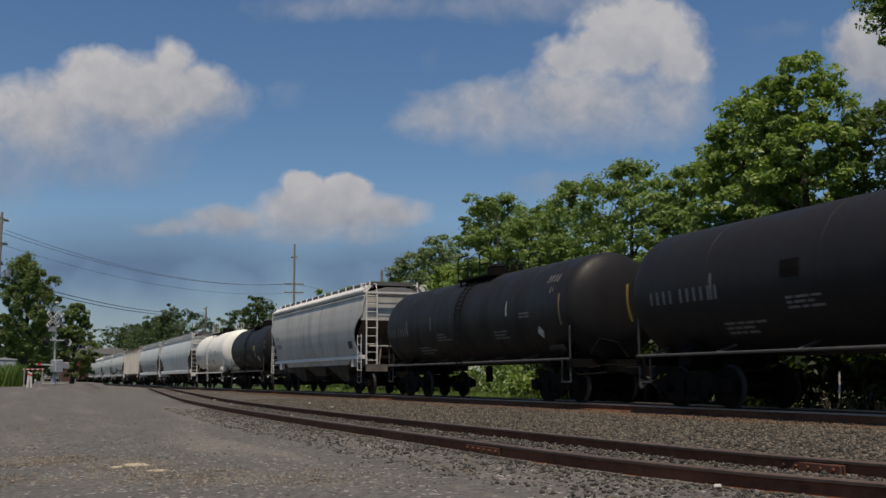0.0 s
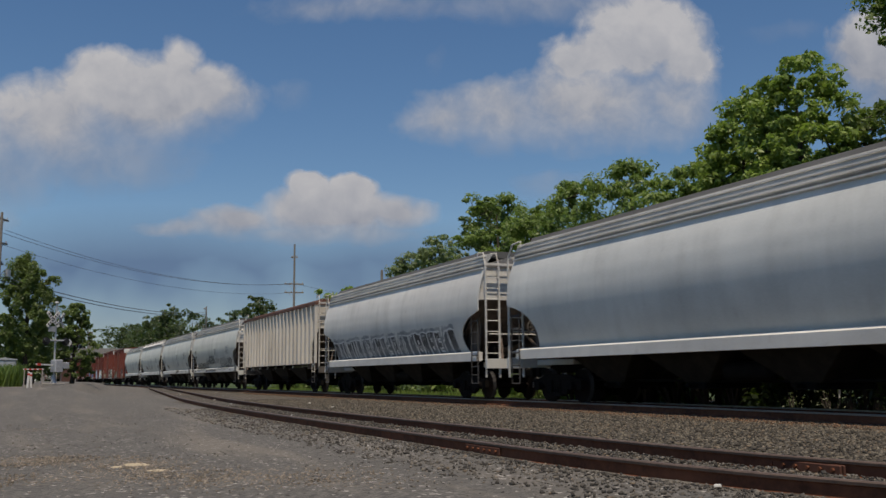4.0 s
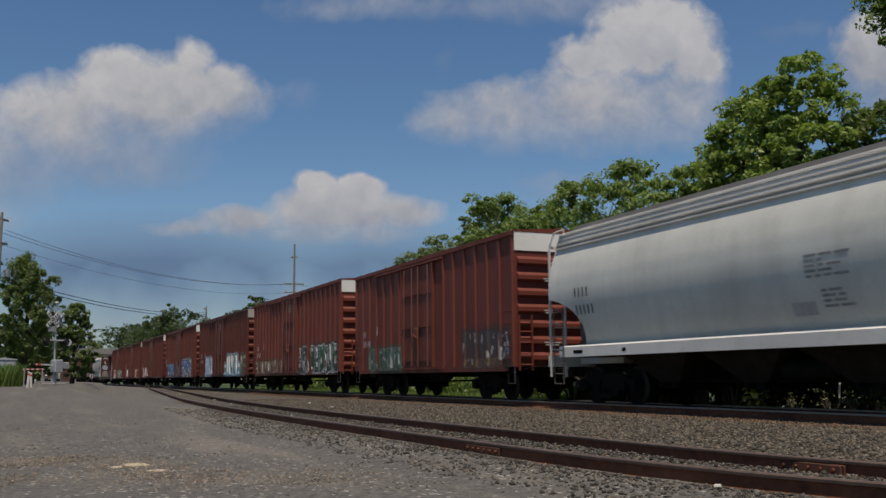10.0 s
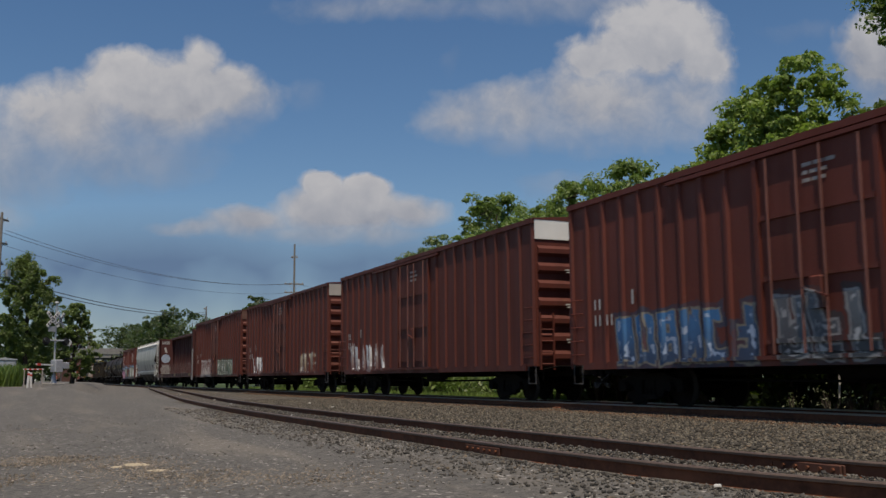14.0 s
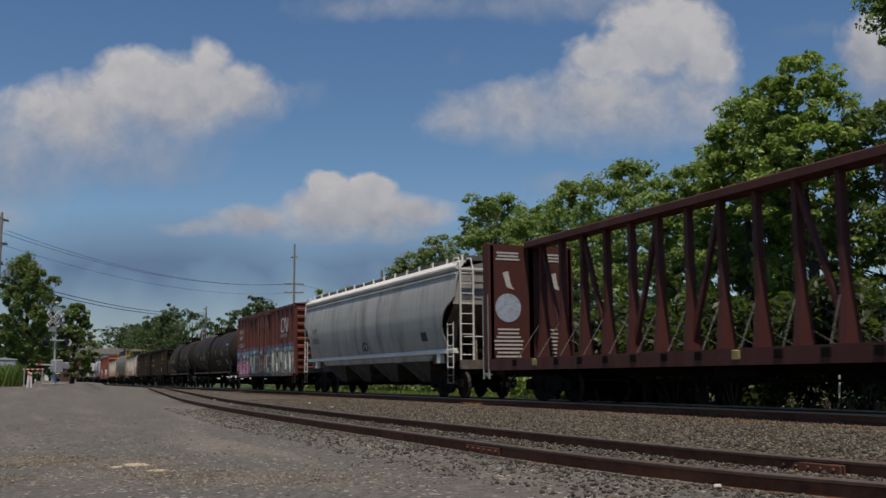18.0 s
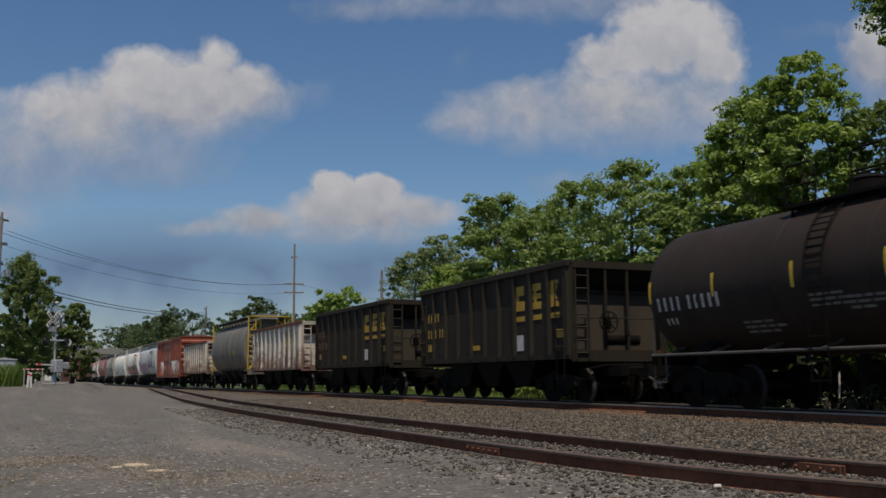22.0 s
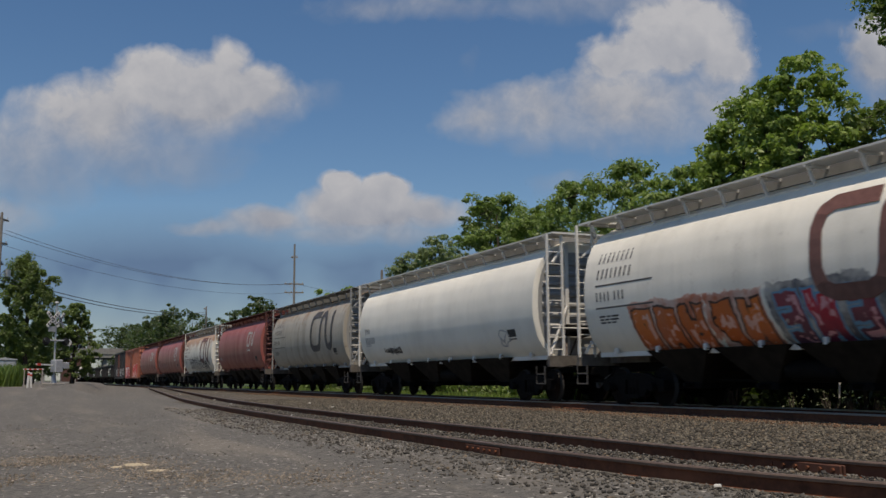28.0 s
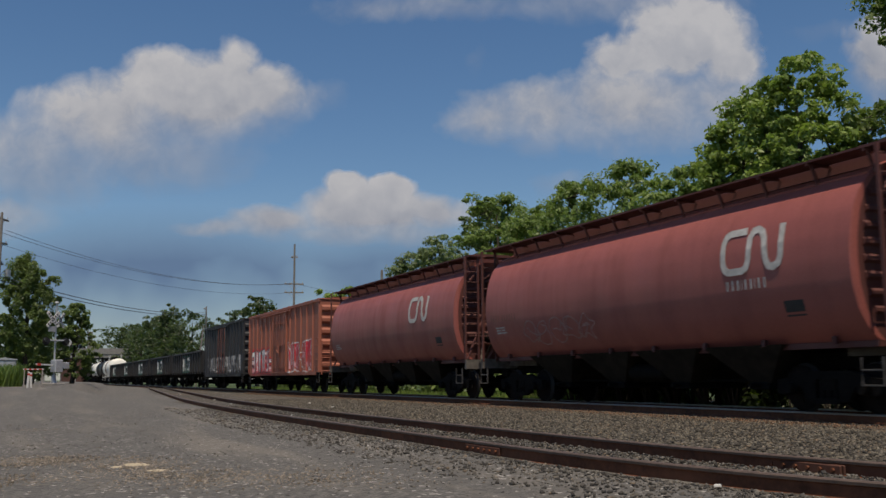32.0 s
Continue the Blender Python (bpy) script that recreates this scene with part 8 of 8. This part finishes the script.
def wire(label, p, q, sag, r=0.03):
    p, q = Vector(p), Vector(q)
    pts = []
    for k in range(25):
        t = k / 24
        v = p.lerp(q, t)
        v.z -= sag * 4 * t * (1 - t)
        pts.append(v)
    return thing("overhead_wire", label, "wire", "overhead wires", shape=Shape().tube(pts, r, 4), material=M["wire"])
for dz, dx in ((10.65, -0.5), (10.65, 0.3)):
    wire("dark overhead wire sagging between utility poles", (-1.5 + dx, 70.0, dz), (24.8 + 0.4 * dx, 94.0, 10.1), 1.3, 0.013)
wire("dark overhead wire sagging between utility poles", (-1.5, 70.0, 9.7), (24.8, 94.0, 9.2), 1.2, 0.010)
wire("dark overhead wire sagging between utility poles", (24.8, 94.0, 10.1), (60.0, 118.0, 10.1), 0.8, 0.013)
for dz in (0.0, 0.28):
    wire("thick overhead cable crossing the line", (-1.5, 70.0, 7.3 + dz), (24.0, 139.0, 9.8 + dz), 0.9, 0.030)

# ---- loose things on the lot ----
def lot_slab(x, y, w, d, h, seed, mat, label):
    rr = random.Random(seed)
    ring = [(w * math.cos(a) * rr.uniform(0.7, 1.1), d * math.sin(a) * rr.uniform(0.7, 1.1)) for a in [2 * math.pi * k / 9 for k in range(9)]]
    z = float(ground_z(x, y)) - 0.01
    s = Shape().loft([[(a, b, 0) for a, b in ring], [(a * 0.96, b * 0.96, h * 0.7) for a, b in ring], [(a * 0.8, b * 0.8, h) for a, b in ring]])
    ob = thing("stone_slab", label, "stone", "loose stones on the lot", shape=s, material=mat)
    ob.matrix_basis = pose(x, y, z, 0, 0, rr.uniform(-20, 20))
lot_slab(1.20, 10.95, 0.16, 0.20, 0.02, 1, M["stone_pale"], "flat sandy stone slab lying in the gravel")
lot_slab(1.32, 10.2, 0.12, 0.12, 0.015, 2, M["stone_pale"], "flat sandy stone slab lying in the gravel")
lot_slab(0.98, 10.8, 0.07, 0.10, 0.015, 3, M["stone_pale"], "flat sandy stone slab lying in the gravel")
for k, (x, y, r) in enumerate(((5.14, 6.35, 0.045), (5.42, 6.12, 0.06), (6.45, 9.36, 0.04), (6.0, 22.7, 0.055), (6.9, 34.6, 0.06), (7.6, 41.6, 0.06), (9.6, 34.0, 0.06), (6.2, 27.5, 0.045), (5.6, 18.9, 0.035), (8.9, 29.0, 0.05), (8.6, 58.0, 0.08), (4.1, 7.95, 0.035), (4.3, 12.4, 0.02), (6.9, 23.8, 0.06), (5.9, 15.5, 0.05))):
    lot_slab(x, y, r, r * 0.7, r * 0.9, 10 + k, M["white"] if k % 3 == 0 else M["stone"], "pale lump of stone beside the siding")

# ---- clouds: thin drifting sheets high and far off ----
CLOUD_R = 2600.0
_m = CAM_POSE.to_3x3()
RIGHT, UP, AHEAD = _m @ Vector((1, 0, 0)), _m @ Vector((0, 1, 0)), _m @ Vector((0, 0, -1))
CLOUD_UNIT = CLOUD_R * 100 / 1711.0
CLOUDS = []

def cloud_material(name, blobs, seed, soft, lift, thin=1.0, glow=1.0, shades=((0.245, 0.295, 0.40), (0.565, 0.59, 0.645)), rag=1.0, slope=(0.0, 0.36)):
    n = Nodes(name)
    n.mat.node_tree.nodes.remove(n.bsdf)
    c = n.coords()
    off = n.node("ShaderNodeVectorMath", {0: c, 1: (seed * 3.7, seed * 1.9, seed * 0.7)}, operation="ADD").outputs[0]
    big = n.noise(off, 0.8, 2, 0.5, 0.2)
    mid = n.noise(off, 1.5, 4, 0.55, 0.3)
    fine = n.noise(off, 2.6, 8, 0.62, 0.5)
    # the outline is bent by two scales of billows before the masses are laid out
    bend = n.node("ShaderNodeTexNoise", {"Vector": off, "Scale": 1.3, "Detail": 3.0, "Roughness": 0.55}).outputs["Color"]
    x = n.math("ADD", n.split(c)[0], n.math("MULTIPLY", n.math("SUBTRACT", n.split(bend)[0], 0.5), 0.60 * rag))
    y = n.math("ADD", n.split(c)[1], n.math("MULTIPLY", n.math("SUBTRACT", n.split(bend)[1], 0.5), 0.50 * rag))
    shape = None
    for cx, cy, rx, ry, wgt in blobs:
        a = n.math("POWER", n.math("DIVIDE", n.math("SUBTRACT", x, cx), rx), 2.0)
        b = n.math("POWER", n.math("DIVIDE", n.math("SUBTRACT", y, cy), ry), 2.0)
        v = n.math("MULTIPLY", n.math("SUBTRACT", 1.0, n.math("ADD", a, b)), wgt * 1.35)
        shape = v if shape is None else n.math("SMOOTH_MAX", shape, v, 0.35)
    wob = n.math("ADD", n.math("MULTIPLY", n.math("SUBTRACT", mid, 0.5), 0.9), n.math("MULTIPLY", n.math("SUBTRACT", fine, 0.5), 1.1))
    d = n.math("ADD", n.math("ADD", shape, 0.22), n.math("MULTIPLY", wob, rag))
    # firmer billows above, thin and torn below
    low = n.ramp(n.math("ADD", y, n.math("MULTIPLY", n.math("SUBTRACT", big, 0.5), 1.0)), -0.7, 0.6, 2.2, 0.8)
    alpha = n.math("DIVIDE", d, n.math("MULTIPLY", low, soft))
    alpha = n.node("ShaderNodeMapRange", {"Value": alpha, "From Min": 0.0, "From Max": 1.0, "To Min": 0.0, "To Max": thin}).outputs[0]
    alpha = n.math("POWER", alpha, 1.25)
    # the billows' light and shade are put into the glow, brighter upwards
    light = n.math("ADD", n.math("MULTIPLY", n.split(c)[0], slope[0]), n.math("MULTIPLY", n.split(c)[1], slope[1]))
    tone = n.math("ADD", n.math("ADD", n.math("MULTIPLY", n.math("SUBTRACT", fine, 0.5), 0.40), n.math("MULTIPLY", n.math("SUBTRACT", mid, 0.5), 0.95)), n.math("ADD", light, lift))
    colour = n.mix(n.ramp(tone, 0.0, 1.0), *shades)
    em = n.node("ShaderNodeEmission", {"Color": colour, "Strength": glow})
    tr = n.node("ShaderNodeBsdfTransparent")
    m = n.node("ShaderNodeMixShader", {0: alpha, 1: tr.outputs[0], 2: em.outputs[0]})
    n.tree.links.new(m.outputs[0], n.out.inputs[0])
    n.mat.cycles.emission_sampling = "NONE"
    return n.mat

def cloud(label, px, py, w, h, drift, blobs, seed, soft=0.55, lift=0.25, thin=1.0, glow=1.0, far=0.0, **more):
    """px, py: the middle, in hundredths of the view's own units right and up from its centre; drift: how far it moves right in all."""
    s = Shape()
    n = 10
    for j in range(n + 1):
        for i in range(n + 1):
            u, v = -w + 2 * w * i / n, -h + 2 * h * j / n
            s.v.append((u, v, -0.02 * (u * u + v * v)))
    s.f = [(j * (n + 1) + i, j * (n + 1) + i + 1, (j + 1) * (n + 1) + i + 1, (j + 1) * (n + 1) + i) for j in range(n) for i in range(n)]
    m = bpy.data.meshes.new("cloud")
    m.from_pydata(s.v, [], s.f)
    m.materials.append(cloud_material("cloud_glow", blobs, seed, soft, lift, thin, glow, **more))
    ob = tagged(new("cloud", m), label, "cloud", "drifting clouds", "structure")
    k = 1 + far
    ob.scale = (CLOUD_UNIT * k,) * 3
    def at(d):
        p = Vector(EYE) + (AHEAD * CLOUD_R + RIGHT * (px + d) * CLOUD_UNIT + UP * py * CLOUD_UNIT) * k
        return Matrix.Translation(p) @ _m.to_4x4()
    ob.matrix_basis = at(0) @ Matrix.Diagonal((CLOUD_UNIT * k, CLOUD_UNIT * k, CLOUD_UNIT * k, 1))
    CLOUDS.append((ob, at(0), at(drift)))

cloud("large white cumulus cloud with a grey base", -5.95, 2.30, 4.6, 2.6, 1.15, [(0.4, 0.25, 1.95, 1.0, 1.35), (-1.2, -0.25, 2.0, 1.1, 1.35), (-0.2, 0.90, 0.75, 0.45, 1.0), (1.15, 0.95, 0.42, 0.50, 0.8), (1.4, 0.40, 1.25, 0.62, 1.15), (-0.3, -0.7, 1.9, 0.65, 1.1), (-2.5, -0.75, 1.9, 1.0, 1.25)], 1, 1.3, 0.54, slope=(-0.05, 0.34), rag=0.85)
cloud("low white cumulus cloud with flat base", -2.20, 0.63, 3.6, 1.5, 0.78, [(0.1, 0.02, 1.4, 0.58, 1.5), (-0.3, 0.48, 0.5, 0.30, 1.2), (0.5, 0.45, 0.5, 0.30, 1.2), (1.2, 0.0, 0.85, 0.34, 1.2), (-1.6, -0.12, 0.9, 0.30, 1.2), (-2.5, -0.25, 1.0, 0.17, 0.8), (0.0, -0.35, 1.8, 0.25, 1.0)], 2, 1.05, 0.56, far=0.1, slope=(0.0, 0.45), rag=0.75)
cloud("broad bank of bright broken cloud", 2.16, 2.71, 4.8, 2.8, 0.9, [(-2.3, -0.40, 0.85, 0.50, 1.25), (-1.2, -0.35, 1.3, 0.72, 1.35), (0.3, -0.25, 2.0, 0.85, 1.4), (1.8, -0.20, 0.85, 0.80, 1.25), (1.3, 1.10, 1.3, 0.85, 1.25), (0.3, 0.6, 0.95, 0.55, 1.05), (2.0, 0.5, 0.7, 0.8, 1.0)], 3, 1.3, 0.62, 0.97, far=0.2, slope=(0.0, 0.20), rag=1.15)
cloud("thin high streak of cloud", 0.16, 4.28, 5.0, 0.9, 1.3, [(-1.6, 0.0, 2.2, 0.30, 0.9), (1.5, 0.05, 2.6, 0.38, 0.9)], 4, 1.6, 0.4, 0.75, far=0.3)
cloud("pale cloud behind the treetops", 7.6, 3.3, 1.6, 1.8, 0.35, [(0.0, 0.1, 0.9, 0.85, 1.0), (0.4, -0.5, 0.8, 0.7, 0.9)], 5, 0.9, 0.40, far=0.35)
cloud("small wisp of thin cloud", -2.75, 2.70, 0.9, 0.7, 0.75, [(0.0, 0.0, 0.35, 0.25, 0.55)], 6, 1.8, 0.3, 0.5, far=0.4)
cloud("small wisp of thin cloud", -0.22, 3.35, 0.8, 0.8, 0.8, [(0.0, 0.0, 0.18, 0.35, 0.5)], 12, 1.9, 0.2, 0.45, far=0.42)
cloud("small wisp of thin cloud", 5.95, 3.85, 1.2, 0.8, 0.9, [(0.0, 0.0, 0.7, 0.22, 0.6)], 13, 1.8, 0.2, 0.45, far=0.44)
# added sky-blue glowing sheet, no cloud: it covers the too bright horizon
cloud("glowing blue sheet toning down the sky over the horizon", -4.0, -0.9, 7.5, 2.6, 0.3, [(-1.5, -0.9, 6.5, 2.5, 1.6), (3.0, -0.9, 5.0, 2.3, 1.6)], 9, 1.9, -0.75, 0.95, 1.0, far=0.6, shades=((0.125, 0.212, 0.375), (0.152, 0.242, 0.408)), rag=0.12)
cloud("faint cloud low over the trees", 2.0, 1.15, 1.6, 0.8, 0.4, [(0.0, 0.0, 0.9, 0.28, 0.8)], 7, 1.6, 0.3, 0.6, far=0.45)
cloud("small low cloud at the edge of the sky", -8.35, 0.50, 1.4, 0.9, 0.85, [(-0.2, 0.0, 0.9, 0.38, 0.9)], 8, 1.0, 0.4, 0.7, far=0.5)


# ---- what moves ----
def motions():
    """The train runs by at a steady speed, its wheels turn, and the clouds drift."""
    for car, u in CARS:
        walk(car, [(t, pose(TRACK_X, u - SPEED * (t - 13.0), 0.0)) for t in (0, 8, 16, 24, 32)])
    step = 1.0 / FPS
    for e in (-1, 1):
        first = WHEELSETS[e][0]
        rows = []
        for k in range(int(32 * FPS) + 1):
            a = math.degrees(SPEED * k * step / WHEEL_R)
            rows.append((k * step, pose(0, e * 0.89, WHEEL_R, a % 360.0)))
        walk(first, rows)
        keys = first.animation_data
        for w in WHEELSETS[e][1:]:
            w.rotation_mode = "QUATERNION"
            w.animation_data_create()
            w.animation_data.action = keys.action
            w.animation_data.action_slot = keys.action_slot
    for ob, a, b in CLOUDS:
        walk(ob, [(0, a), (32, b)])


motions()
